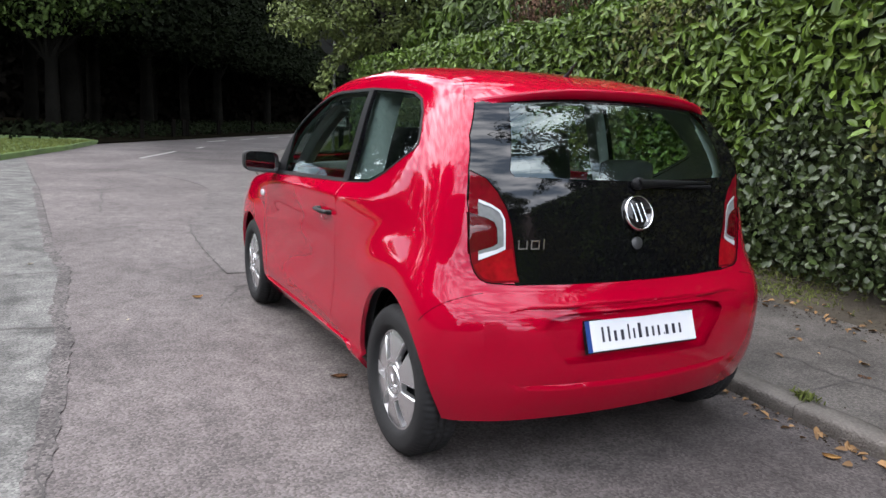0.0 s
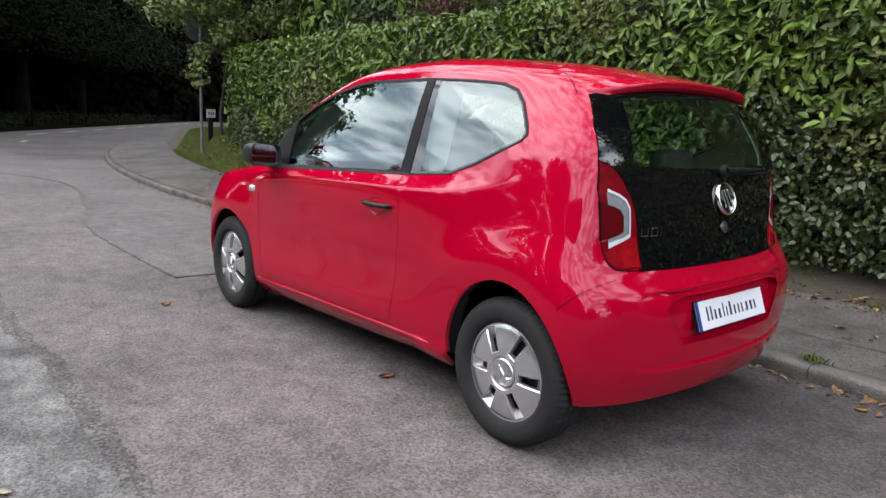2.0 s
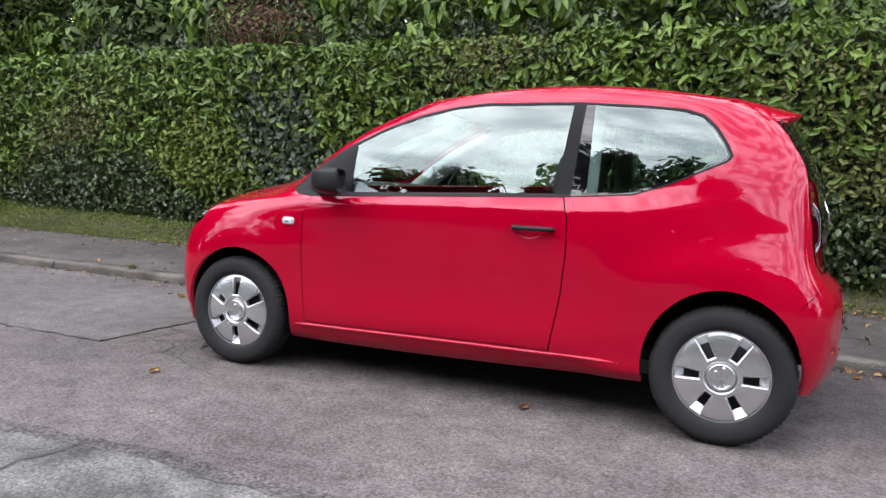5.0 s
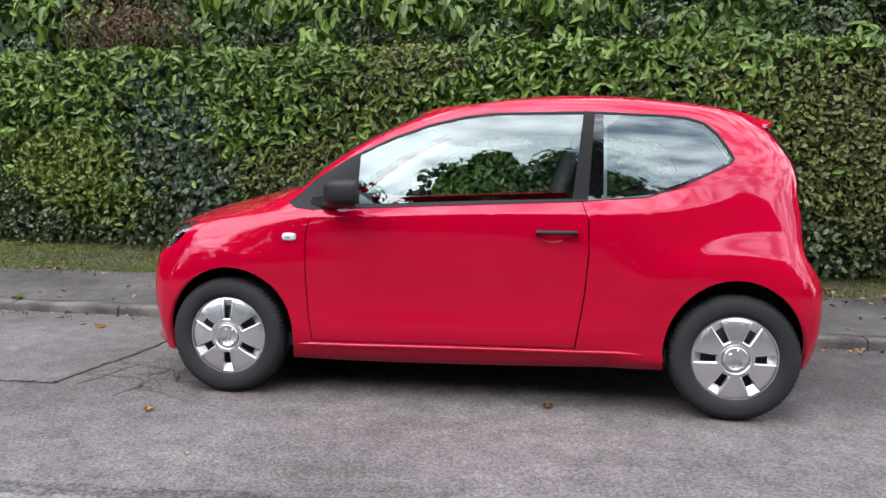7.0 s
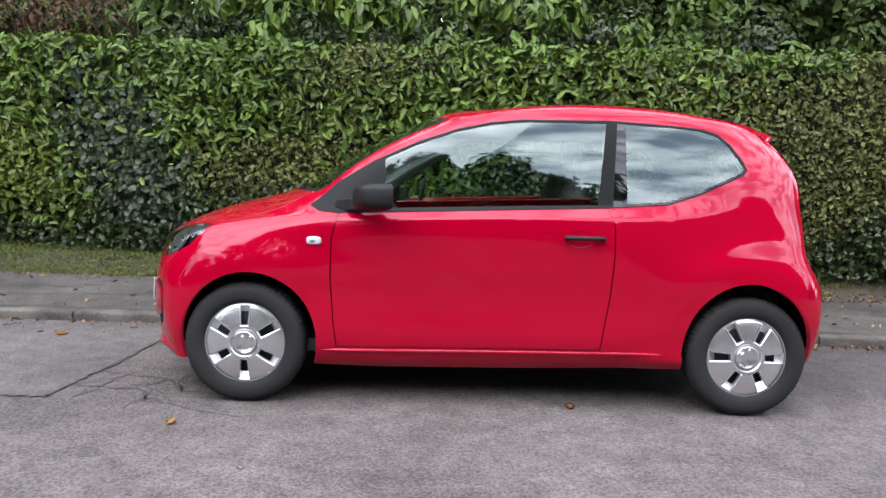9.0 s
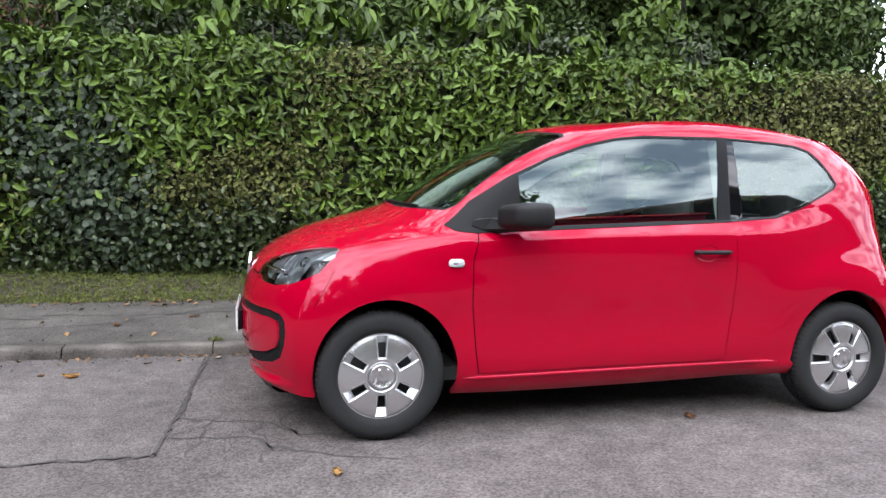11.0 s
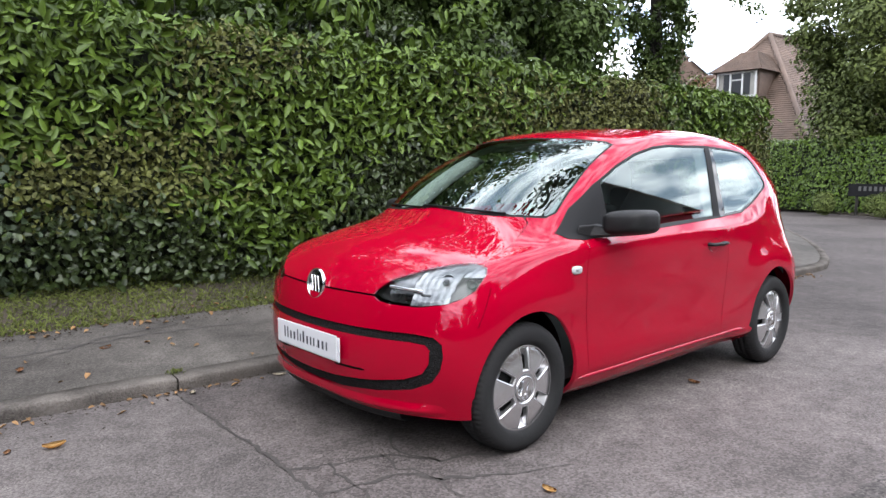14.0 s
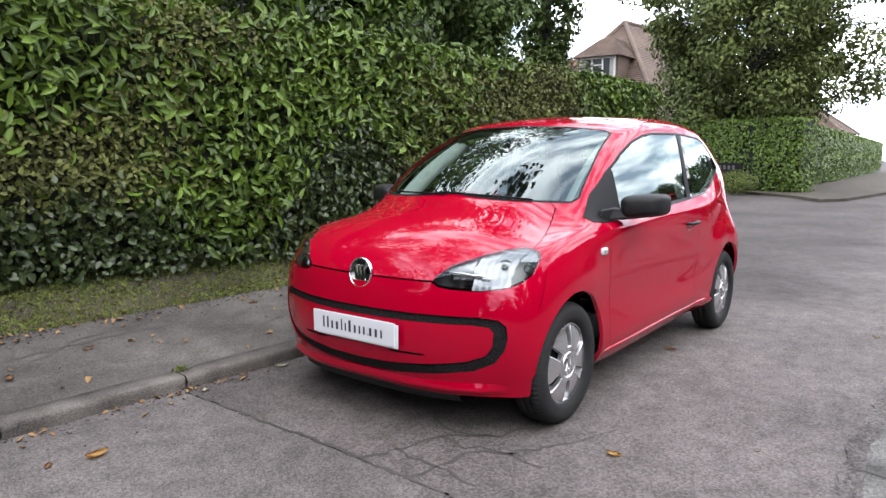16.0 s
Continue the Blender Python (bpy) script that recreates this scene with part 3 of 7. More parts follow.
def body_grid(per_u=8, per_v=8):
    """The half body as a grid of points (round the car, from the bottom up) and their normals."""
    hoops = [np.array(h, float) for h in HOOPS.values()]
    nu = len(hoops[0])
    wide = [np.vstack((h[3:0:-1] * FLIP, h, h[-2:-5:-1] * FLIP)) for h in hoops]
    mean = np.mean([np.linalg.norm(np.diff(w, axis=0), axis=1) ** 0.6 for w in wide[:-1]], axis=0)
    par = np.concatenate(([0], np.cumsum(mean)))
    fine = np.concatenate([np.linspace(par[i], par[i + 1], per_u, endpoint=False) for i in range(3, nu + 2)] + [[par[nu + 2]]])
    cols = np.array([spline(w, par, fine) for w in wide])
    cols[-1][:, 1] = 0
    out = []
    nv = len(hoops)
    k = per_v * CREASE
    k2 = k + per_v
    for i in range(cols.shape[1]):
        c = cols[:, i]
        c = np.vstack((c, c[-2:-4:-1] * FLIP))
        d = np.concatenate(([0], np.cumsum(np.maximum(np.linalg.norm(np.diff(c, axis=0), axis=1), 0.02) ** 0.6)))
        fv = np.concatenate([np.linspace(d[j], d[j + 1], per_v, endpoint=False) for j in range(nv - 1)] + [[d[nv - 1]]])
        s = i / per_u
        w = min(1.0, max(0.0, (s - 4.3) / 1.5)) * min(1.0, max(0.0, (11.2 - s) / 1.8))
        nose = min(1.0, max(0.0, 5.0 - s))
        soft = spline(c, d, fv)
        over = np.vstack((soft, soft[-2:-12:-1] * FLIP))
        soft = fair(over, 8 + 60 * nose)[:len(fv)]
        hard = np.vstack((fair(spline(c[:CREASE + 1], d[:CREASE + 1], fv[:k + 1]), 120, (0, k))[:-1], spline(c[CREASE:CREASE + 2], d[CREASE:CREASE + 2], fv[k:k2]), spline(c[CREASE + 1:], d[CREASE + 1:], fv[k2:])))
        out.append(soft * (1 - w) + hard * w)
    g = np.array(out)
    m = 12
    g = fair(np.concatenate((g[m:0:-1] * FLIP, g, g[-2:-m - 2:-1] * FLIP)), 150)[m:-m]
    flares(g)
    wide = np.concatenate((g[1:2] * FLIP, g, g[-2:-3:-1] * FLIP))
    du = np.gradient(wide, axis=0)[1:-1]

    def soften(a, sigma, axis):
        reach = int(3 * sigma)
        w = np.exp(-0.5 * (np.arange(-reach, reach + 1) / sigma) ** 2)
        pad = [(0, 0)] * 3
        pad[axis] = (reach, reach)
        b = np.pad(a, pad, mode="edge")
        return sum(wk * np.take(b, np.arange(k, k + a.shape[axis]), axis=axis) for k, wk in enumerate(w / w.sum()))

    # normals part by part, so that the creases stay sharp; small waves are ironed out
    nrm = np.zeros_like(g)
    for lo, hi, sv in ((0, k, 1.2), (k, k2, 1.2), (k2, g.shape[1] - 1, 1.2)):
        n = np.cross(du[:, lo:hi + 1], np.gradient(g[:, lo:hi + 1], axis=1))
        n /= np.linalg.norm(n, axis=2, keepdims=True) + 1e-12
        n = soften(soften(n, 1.5, 0), sv, 1)
        nrm[:, lo:hi + 1] += n
        if lo > k:
            nrm[:, lo] = n[:, 0]
    n = np.cross(du, np.gradient(g, axis=1))
    n /= np.linalg.norm(n, axis=2, keepdims=True) + 1e-12
    broad = soften(soften(n, 2.5, 0), 3.0, 1)
    calm = soften(soften(n, 4.5, 0), 9.0, 1)
    for i in range(len(g)):
        s = i / per_u
        w = min(1.0, max(0.0, (s - 4.3) / 1.5)) * min(1.0, max(0.0, (11.2 - s) / 1.8))
        nrm[i] = nrm[i] / (np.linalg.norm(nrm[i], axis=1, keepdims=True) + 1e-12) * w + broad[i] * (1 - w)
        c = (step(s, 9.6, 10.8) * step(-s, -13.2, -12.4) * step(g[i][:, 2], .84, .98) * step(-g[i][:, 2], -1.46, -1.36))[:, None]
        nrm[i] = nrm[i] / (np.linalg.norm(nrm[i], axis=1, keepdims=True) + 1e-12) * (1 - c) + calm[i] / (np.linalg.norm(calm[i], axis=1, keepdims=True) + 1e-12) * c
    nrm /= np.linalg.norm(nrm, axis=2, keepdims=True) + 1e-12
    for e in (0, -1):
        g[e][:, 1] = 0
        nrm[e][:, 1] = 0
    g[:, -1, 1] = 0
    nrm[:, -1] = (0, 0, 1)
    nrm[:, -2] = nrm[:, -2] * 0.5 + np.array((0, 0, 0.5))
    if nrm[len(nrm) // 2, 20, 1] > 0:
        nrm *= -1
        nrm[:, -1] = (0, 0, 1)
    return g, nrm


GRID, GNRM = body_grid()
from mathutils.kdtree import KDTree
TREE = KDTree(GRID.shape[0] * GRID.shape[1])
for k, p in enumerate(GRID.reshape(-1, 3)):
    TREE.insert(p, k)
TREE.balance()
FLATN = GNRM.reshape(-1, 3)


def body_normal(p):
    """The smooth normal of the body near p, on either side."""
    s = -1.0 if p[1] > 0 else 1.0
    q = Vector((p[0], p[1] * s, p[2]))
    acc = Vector()
    for co, k, d in TREE.find_n(q, 4):
        acc += Vector(FLATN[k]) / (d * d + 1e-6)
    acc.y *= s
    return acc.normalized()


shell = bmesh.new()
gv = [[shell.verts.new(p) for p in row] for row in GRID]
for a, b in zip(gv, gv[1:]):
    for j in range(len(a) - 1):
        shell.faces.new((a[j], b[j], b[j + 1], a[j + 1]))
bmesh.ops.remove_doubles(shell, verts=shell.verts, dist=1e-5)
bmesh.ops.recalc_face_normals(shell, faces=shell.faces)

from mathutils.bvhtree import BVHTree
SKIN = BVHTree.FromBMesh(shell)


def touch(origin, way):
    """Where a line meets the body's skin (left half)."""
    hit = SKIN.ray_cast(Vector(origin), Vector(way).normalized())
    return hit[0]


def prism(points, way):
    """Planes (place, outward normal) of the prism over a convex outline of 3D points, along way."""
    pts, way = [Vector(p) for p in points], Vector(way)
    mid = sum(pts, Vector()) / len(pts)
    planes = []
    for a, b in zip(pts, pts[1:] + pts[:1]):
        n = (b - a).cross(way).normalized()
        if n.dot(a - mid) < 0:
            n = -n
        planes.append((a, n))
    return planes


def carve(bm, planes, keep=lambda c: True):
    """Cuts the faces of bm along the planes and returns those on the inner side of all."""
    faces = [f for f in bm.faces if keep(f.calc_center_median())]
    for co, no in planes:
        geom = list({e for f in faces for e in f.edges} | {v for f in faces for v in f.verts}) + faces
        r = bmesh.ops.bisect_plane(bm, geom=geom, dist=1e-6, plane_co=co, plane_no=no)
        faces = [f for f in r["geom"] if isinstance(f, bmesh.types.BMFace) and (f.calc_center_median() - co).dot(no) < 0]
    return faces


def lift(bm, faces, lift_by=0.0, remove=True):
    """Takes faces out of bm into lists of points and polygons; lift_by moves them along the body's normal."""
    idx, pts, polys = {}, [], []
    for f in faces:
        poly = []
        for v in f.verts:
            if v not in idx:
                idx[v] = len(pts)
                pts.append(v.co + body_normal(v.co) * lift_by if lift_by else v.co.copy())
            poly.append(idx[v])
        polys.append(poly)
    if remove:
        bmesh.ops.delete(bm, geom=faces, context="FACES")
    return pts, polys


def tail_normal(p):
    """The normal of the tailgate's flat sheet, which turns less towards its sides than the body does."""
    y = min(0.0, -abs(p[1]))
    if y < -0.26:
        y = -0.26 + (y + 0.26) * 0.4
    n = body_normal(touch((3, y - 1e-4, max(p[2], .83)), (-1, 0, 0)))
    return Vector((n.x, -n.y, n.z)) if p[1] > 0 else n


def side_glass_normal(p):
    """The normal of the side windows, which curve evenly from the waist to the roof."""
    lean = math.radians(12.5 + 12.0 * (p[2] - .95) + 2.5 * max(0.0, p[0] - .55))
    way = Vector((.035 * (p[0] - .25), -math.cos(lean), math.sin(lean))).normalized()
    return Vector((way.x, -way.y, way.z)) if p[1] > 0 else way


def panel(name, piece, mat, parent, label="", side="both", rim=0.0, normal=body_normal, even=0, calm=1.0):
    """A panel of the body's skin. side: left, right, or both halves in one. rim: how far its edges turn inwards. even: the degree of the smooth field that its normals follow; calm: how much of its curve is kept."""
    pts, polys = piece
    bm = bmesh.new()
    for s in ((1,) if side == "left" else (-1,) if side == "right" else (1, -1)):
        vs = [bm.verts.new((p[0], p[1] * s, p[2])) for p in pts]
        for poly in polys:
            bm.faces.new([vs[k] for k in (poly if s > 0 else reversed(poly))])
    if side == "both":
        bmesh.ops.remove_doubles(bm, verts=[v for v in bm.verts if abs(v.co.y) < 1e-4], dist=1e-4)
    nrm = None
    if rim:
        edges = [e for e in bm.edges if e.is_boundary]
        r = bmesh.ops.extrude_edge_only(bm, edges=edges)
        for v in r["geom"]:
            if isinstance(v, bmesh.types.BMVert):
                v.co -= body_normal(v.co) * rim
    normals = [normal(v.co) for v in bm.verts]
    if even:
        at = np.array([v.co for v in bm.verts])
        long_axis = 0 if name in ("door", "bonnet") else 1
        other = 2 if name != "bonnet" else 1
        p, q = at[:, long_axis], at[:, other]
        p, q = (p - p.mean()) / np.ptp(p), (q - q.mean()) / np.ptp(q)
        field = np.stack([p ** i * q ** j for i in range(even + 1) for j in range(even + 1 - i)], 1)
        terms = np.linalg.lstsq(field, np.array(normals), rcond=None)[0]
        terms[1:] *= calm
        normals = field @ terms
        normals = [Vector(n).normalized() for n in normals]
    ob = finish(name, bm, mat, parent, label)
    ob.data.normals_split_custom_set_from_vertices(normals)
    return ob


def islands(piece):
    """The separate pieces of a panel, each with its own points; crumbs are left out."""
    pts, polys = piece
    owner = list(range(len(pts)))

    def root(k):
        while owner[k] != k:
            k = owner[k]
        return k

    for poly in polys:
        for k in poly[1:]:
            owner[root(k)] = root(poly[0])
    groups = {}
    for poly in polys:
        groups.setdefault(root(poly[0]), []).append(poly)
    out = []
    for group in groups.values():
        if len(group) > 6:
            used = sorted({k for poly in group for k in poly})
            place = {k: i for i, k in enumerate(used)}
            out.append(([pts[k] for k in used], [[place[k] for k in poly] for poly in group]))
    return out


def side_outline(pts):
    return [(x, -1.0, z) for x, z in pts]


def grown(pts, by):
    """An outline in the side view, moved outwards by a distance (inwards when negative)."""
    c = np.mean(pts, axis=0)
    out = []
    n = len(pts)
    for i in range(n):
        a, b, d = np.array(pts[i - 1]), np.array(pts[i]), np.array(pts[(i + 1) % n])
        n1, n2 = np.array((b[1] - a[1], a[0] - b[0])), np.array((d[1] - b[1], b[0] - d[0]))
        n1, n2 = n1 / (np.linalg.norm(n1) + 1e-9), n2 / (np.linalg.norm(n2) + 1e-9)
        m = n1 + n2
        m = m / (np.dot(m, n1) + 1e-9)
        if np.dot(m, b - c) < 0:
            m = -m
        out.append(tuple(b + m * by))
    return out


LEFT = lambda c: c.y < -0.45
FRONT = lambda c: c.x < -0.1 and c.z > 0.9
NOSE = lambda c: c.x < -1.2
TAIL = lambda c: c.x > 1.05

car = thing("car", "small red three-door hatchback parked beside the kerb", "car")

# wheel arches
for cx, cz, rx, rz in ((-1.185, .30, .325, .335), (1.20, .305, .315, .345)):
    ring = [(cx + rx * math.cos(q), cz + rz * math.sin(q)) for q in (2 * math.pi * k / 44 for k in range(44))]
    bmesh.ops.delete(shell, geom=carve(shell, prism(side_outline(ring), (0, 1, 0)), LEFT), context="FACES")

# side windows
DLO = [(-.93, .962), (-.87, .930), (-.78, .922), (.5, .985), (.8, 1.01), (.95, 1.062), (1.165, 1.165), (1.185, 1.19), (1.165, 1.235), (1.115, 1.31), (1.06, 1.36), (.98, 1.385), (.85, 1.396),
       (.53, 1.41), (.1, 1.402), (-.05, 1.385), (-.22, 1.345), (-.4, 1.28), (-.61, 1.18), (-.8, 1.06)]
DOOR_GLASS = [(-.56, .951), (.465, .999), (.508, 1.396), (.1, 1.390), (-.05, 1.372), (-.22, 1.332), (-.4, 1.267), (-.56, 1.190)]
QUARTER = [(.605, 1.008), (.79, 1.023), (.945, 1.075), (1.15, 1.173), (1.165, 1.193), (1.145, 1.236), (1.098, 1.304), (1.049, 1.349), (.973, 1.373), (.85, 1.384), (.60, 1.395)]
QUARTER_EDGE = [(.535, .990), (.8, 1.014), (.947, 1.067), (1.158, 1.168), (1.175, 1.191), (1.153, 1.232), (1.105, 1.305), (1.052, 1.352), (.975, 1.376), (.85, 1.387), (.56, 1.400)]
p_quarter = lift(shell, carve(shell, prism(side_outline(QUARTER), (0, 1, 0)), LEFT))
p_quarter_edge = lift(shell, carve(shell, prism(side_outline(QUARTER_EDGE), (0, 1, 0)), LEFT))
p_door_glass = lift(shell, carve(shell, prism(side_outline(DOOR_GLASS), (0, 1, 0)), LEFT))
p_dlo = lift(shell, carve(shell, prism(side_outline(DLO), (0, 1, 0)) + [(Vector((-.95, -.705, 0)), Vector((-.145, .65, 0)).normalized())], LEFT), 0.003)

# door
DOOR = [(-.765, .95), (-.80, .80), (-.80, .6), (-.782, .4), (-.765, .287), (.492, .307), (.53, .56), (.543, .75), (.538, .9), (.505, .995), (.3, 1.0), (-.5, .96)]
p_door = lift(shell, carve(shell, prism(side_outline(grown(DOOR, -.003)), (0, 1, 0)), LEFT))
p_door_gap = lift(shell, carve(shell, prism(side_outline(grown(DOOR, .003)), (0, 1, 0)), LEFT), -0.008)

# windscreen, tailgate glass, lamps
SCREEN = [(-2, y, z) for y, z in ((.05, 1.437), (-.3, 1.425), (-.50, 1.404), (-.545, 1.388), (-.612, 1.19), (-.634, 1.05), (-.60, 1.014), (-.3, 1.038), (.05, 1.046))]
SCREEN_EDGE = [(-2, y, z) for y, z in ((.05, 1.443), (-.3, 1.431), (-.505, 1.411), (-.553, 1.392), (-.620, 1.19), (-.644, 1.045), (-.605, 1.004), (-.3, 1.028), (.05, 1.036))]
p_screen = lift(shell, carve(shell, prism(SCREEN, (1, 0, 0)), FRONT))
p_screen_edge = lift(shell, carve(shell, prism(SCREEN_EDGE, (1, 0, 0)), FRONT))

BLACK_TAIL = [(2, y, z) for y, z in ((.05, 1.385), (-.3, 1.380), (-.5, 1.366), (-.565, 1.345), (-.622, 1.232), (-.648, 1.12), (-.655, 1.02), (-.50, .724), (.05, .722))]
LAMP = [(2, y, z) for y, z in ((-.645, 1.115), (-.594, 1.089), (-.556, 1.045), (-.526, .99), (-.512, .93), (-.495, .82), (-.486, .735), (-.580, .732), (-.605, .736), (-.625, .748), (-.640, .770), (-.649, .80), (-.655, .87), (-.652, .97))]
GUIDE_OUT = [(2, y, z) for y, z in ((-.620, 1.019), (-.575, 1.000), (-.548, .982), (-.534, .952), (-.531, .845), (-.560, .834), (-.624, .803))]
GUIDE_MID = [(2, y, z) for y, z in ((-.660, 1.024), (-.578, .991), (-.553, .975), (-.541, .948), (-.538, .853), (-.564, .846), (-.660, .800))]
GUIDE_IN = [(2, y, z) for y, z in ((-.66, .975), (-.595, .956), (-.570, .942), (-.560, .92), (-.558, .868), (-.572, .858), (-.66, .830))]
GUIDE_LEFT = [(2, y, z) for y, z in ((-.623, 1.1), (-.5, 1.1), (-.5, .7), (-.623, .7))]
FOOT = [(2, y, z) for y, z in ((-.64, .80), (-.59, .82), (-.552, .84), (-.508, .85), (-.498, .80), (-.49, .742), (-.58, .74), (-.61, .75), (-.632, .775))]
p_lamp_inner = lift(shell, carve(shell, prism(GUIDE_IN, (1, 0, 0)), TAIL), -0.006)
p_lamp_core = lift(shell, carve(shell, prism(GUIDE_MID, (1, 0, 0)) + prism(GUIDE_LEFT, (1, 0, 0)), TAIL), -0.002)
p_lamp_guide = lift(shell, carve(shell, prism(GUIDE_OUT, (1, 0, 0)), TAIL), 0.001)
p_lamp_foot = lift(shell, carve(shell, prism(FOOT, (1, 0, 0)), TAIL))
p_lamp = lift(shell, carve(shell, prism(LAMP, (1, 0, 0)), TAIL))
RECESS = [(2, .05, .632), (2, -.33, .632), (2, -.40, .618), (2, -.43, .59), (2, -.33, .452), (2, .05, .452)]
p_recess = lift(shell, carve(shell, prism(RECESS, (1, 0, 0)), TAIL))
STEP_IN = [(2, .05, .652), (2, -.50, .650), (2, -.555, .640), (2, -.565, .615), (2, -.565, .42), (2, -.55, .395), (2, -.50, .378), (2, .05, .372)]
STEP = [(2, .05, .668), (2, -.51, .668), (2, -.575, .657), (2, -.640, .62), (2, -.635, .41), (2, -.58, .370), (2, -.51, .356), (2, .05, .350)]
p_step = lift(shell, carve(shell, prism(STEP_IN, (1, 0, 0)), TAIL))
p_step_edge = lift(shell, carve(shell, prism(STEP, (1, 0, 0)), TAIL))
REAR_GLASS = [(2, y, z) for y, z in ((.05, 1.362), (-.43, 1.354), (-.465, 1.33), (-.512, 1.12), (-.497, 1.097), (.05, 1.085))]
p_rear_glass = lift(shell, carve(shell, prism(REAR_GLASS, (1, 0, 0)), TAIL))
p_black = lift(shell, carve(shell, prism(BLACK_TAIL, (1, 0, 0)), TAIL))

# headlights
HEAD = [(-1.757, -.395, .705), (-1.735, -.41, .735), (-1.68, -.456, .782), (-1.561, -.555, .829), (-1.47, -.62, .848), (-1.412, -.675, .852), (-1.398, -.735, .842), (-1.415, -.757, .815), (-1.491, -.765, .748),
        (-1.555, -.742, .715), (-1.613, -.708, .693), (-1.696, -.619, .677), (-1.749, -.494, .680), (-1.76, -.43, .688)]
p_head = lift(shell, carve(shell, prism(HEAD, (1, .62, -.05)), NOSE))

# bonnet and its shut line
BONNET = [(-1.02, .05, 2), (-.956, -.4, 2), (-.945, -.53, 2), (-.965, -.575, 2), (-1.05, -.603, 2), (-1.13, -.63, 2), (-1.29, -.68, 2), (-1.41, -.705, 2), (-1.78, -.50, 2), (-1.9, .05, 2)]
over = lambda c: c.x < -0.8 and c.z > 0.70 and c.x < -0.83
p_bonnet = lift(shell, carve(shell, prism([(x + (.005 if i < 4 else 0) * -1, y + (.006 if y < 0 else 0), z) for i, (x, y, z) in enumerate(BONNET)], (0, 0, 1)) + [(Vector((0, 0, .712)), Vector((0, 0, -1)))], over))
p_bonnet_gap = lift(shell, carve(shell, prism(BONNET, (0, 0, 1)) + [(Vector((0, 0, .704)), Vector((0, 0, -1)))], over), -0.01)

# front air intake: a black band round a red panel
INTAKE = [(-2, y, z) for y, z in ((.05, .568), (-.60, .568), (-.675, .558), (-.706, .53), (-.713, .48), (-.70, .42), (-.66, .36), (-.58, .32), (-.42, .293), (-.2, .27), (.05, .262))]
INTAKE_PANEL = [(-2, y, z) for y, z in ((.05, .528), (-.58, .530), (-.642, .522), (-.66, .50), (-.655, .44), (-.63, .40), (-.56, .370), (-.42, .347), (-.2, .327), (.05, .320))]
p_intake_panel = lift(shell, carve(shell, prism(INTAKE_PANEL, (1, 0, 0)), NOSE))
p_intake = lift(shell, carve(shell, prism(INTAKE, (1, 0, 0)), NOSE), -0.012)

rest = lift(shell, list(shell.faces))
shell.free()

panel("body", rest, RED, car, "glossy red painted body shell", rim=0.02)
panel("bonnet", p_bonnet, RED, car, rim=0.01, even=2, calm=.8)
for strip in islands(p_bonnet_gap):
    for side in (("both",) if max(p.y for p in strip[0]) > -.002 else ("left", "right")):
        panel("bonnet_shut_line", strip, GAP, car, "", side)
panel("windscreen", p_screen, GLASS, car, "clear curved windscreen", even=2, calm=.55).visible_shadow = False
panel("windscreen_surround", p_screen_edge, BLACK_TRIM, car)
panel("rear_window", p_rear_glass, DARK_GLASS, car, "tinted tailgate glass", normal=tail_normal, even=2, calm=.7).visible_shadow = False
panel("tailgate", p_black, BLACK_GLOSS, car, "glossy black glass tailgate", normal=tail_normal, even=2, calm=.7)
panel("air_intake", p_intake, HONEYCOMB, car, "black honeycomb band")
panel("bumper_panel", p_intake_panel, RED, car, rim=0.012)
for side in ("left", "right"):
    door = panel("door", p_door, RED, car, "red door with black window frame", side, rim=0.01)
    panel("door_gap", p_door_gap, GAP, car, "", side)
    panel("window_frame", p_dlo, BLACK_TRIM, door, "satin black frame", side, rim=0.012)
    panel("door_window", p_door_glass, GLASS, door, "", side, normal=side_glass_normal).visible_shadow = False
    panel("quarter_window_border", p_quarter_edge, BLACK_GLOSS, car, "", side)
    panel("quarter_window", p_quarter, DARK_GLASS, car, "", side, normal=side_glass_normal).visible_shadow = False
    lamp = panel("tail_lamp", p_lamp, RED_LENS, car, "red tail lamp with a white light guide", side, rim=0.01, normal=tail_normal)
    guide = panel("light_guide", p_lamp_core, GREY_LENS, lamp, "grey bent light guide", side, normal=tail_normal)
    panel("guide_edge", p_lamp_guide, WHITE_LENS, lamp, "bright white edge of the light guide", side)
    panel("inner_lens", p_lamp_inner, DARK_LENS, lamp, "dark red lens", side, normal=tail_normal)
    panel("lower_lens", p_lamp_foot, BRIGHT_LENS, lamp, "bright red lower lens", side, normal=tail_normal)
    panel("headlight", p_head, LENS, car, "clear headlight", side, rim=0.01)

STEP_BY = Vector((.011, 0, 0))
inside = {tuple(round(v, 4) for v in p) for p in p_step[0]}
fade = lambda p: min(1.0, max(0.0, (.565 - abs(p.y)) / .15))
p_step_edge = ([p - STEP_BY * fade(p) if tuple(round(v, 4) for v in p) in inside else p for p in p_step_edge[0]], p_step_edge[1])
panel("bumper_field", ([p - STEP_BY * fade(p) for p in p_step[0]], p_step[1]), RED, car)
bm = bmesh.new()
for s in (1, -1):
    vs = [bm.verts.new((p.x, p.y * s, p.z)) for p in p_step_edge[0]]
    for poly in p_step_edge[1]:
        bm.faces.new([vs[k] for k in (poly if s > 0 else reversed(poly))])
bmesh.ops.remove_doubles(bm, verts=[v for v in bm.verts if abs(v.co.y) < 1e-4], dist=1e-4)
part("bumper_crease", bm, RED, car)
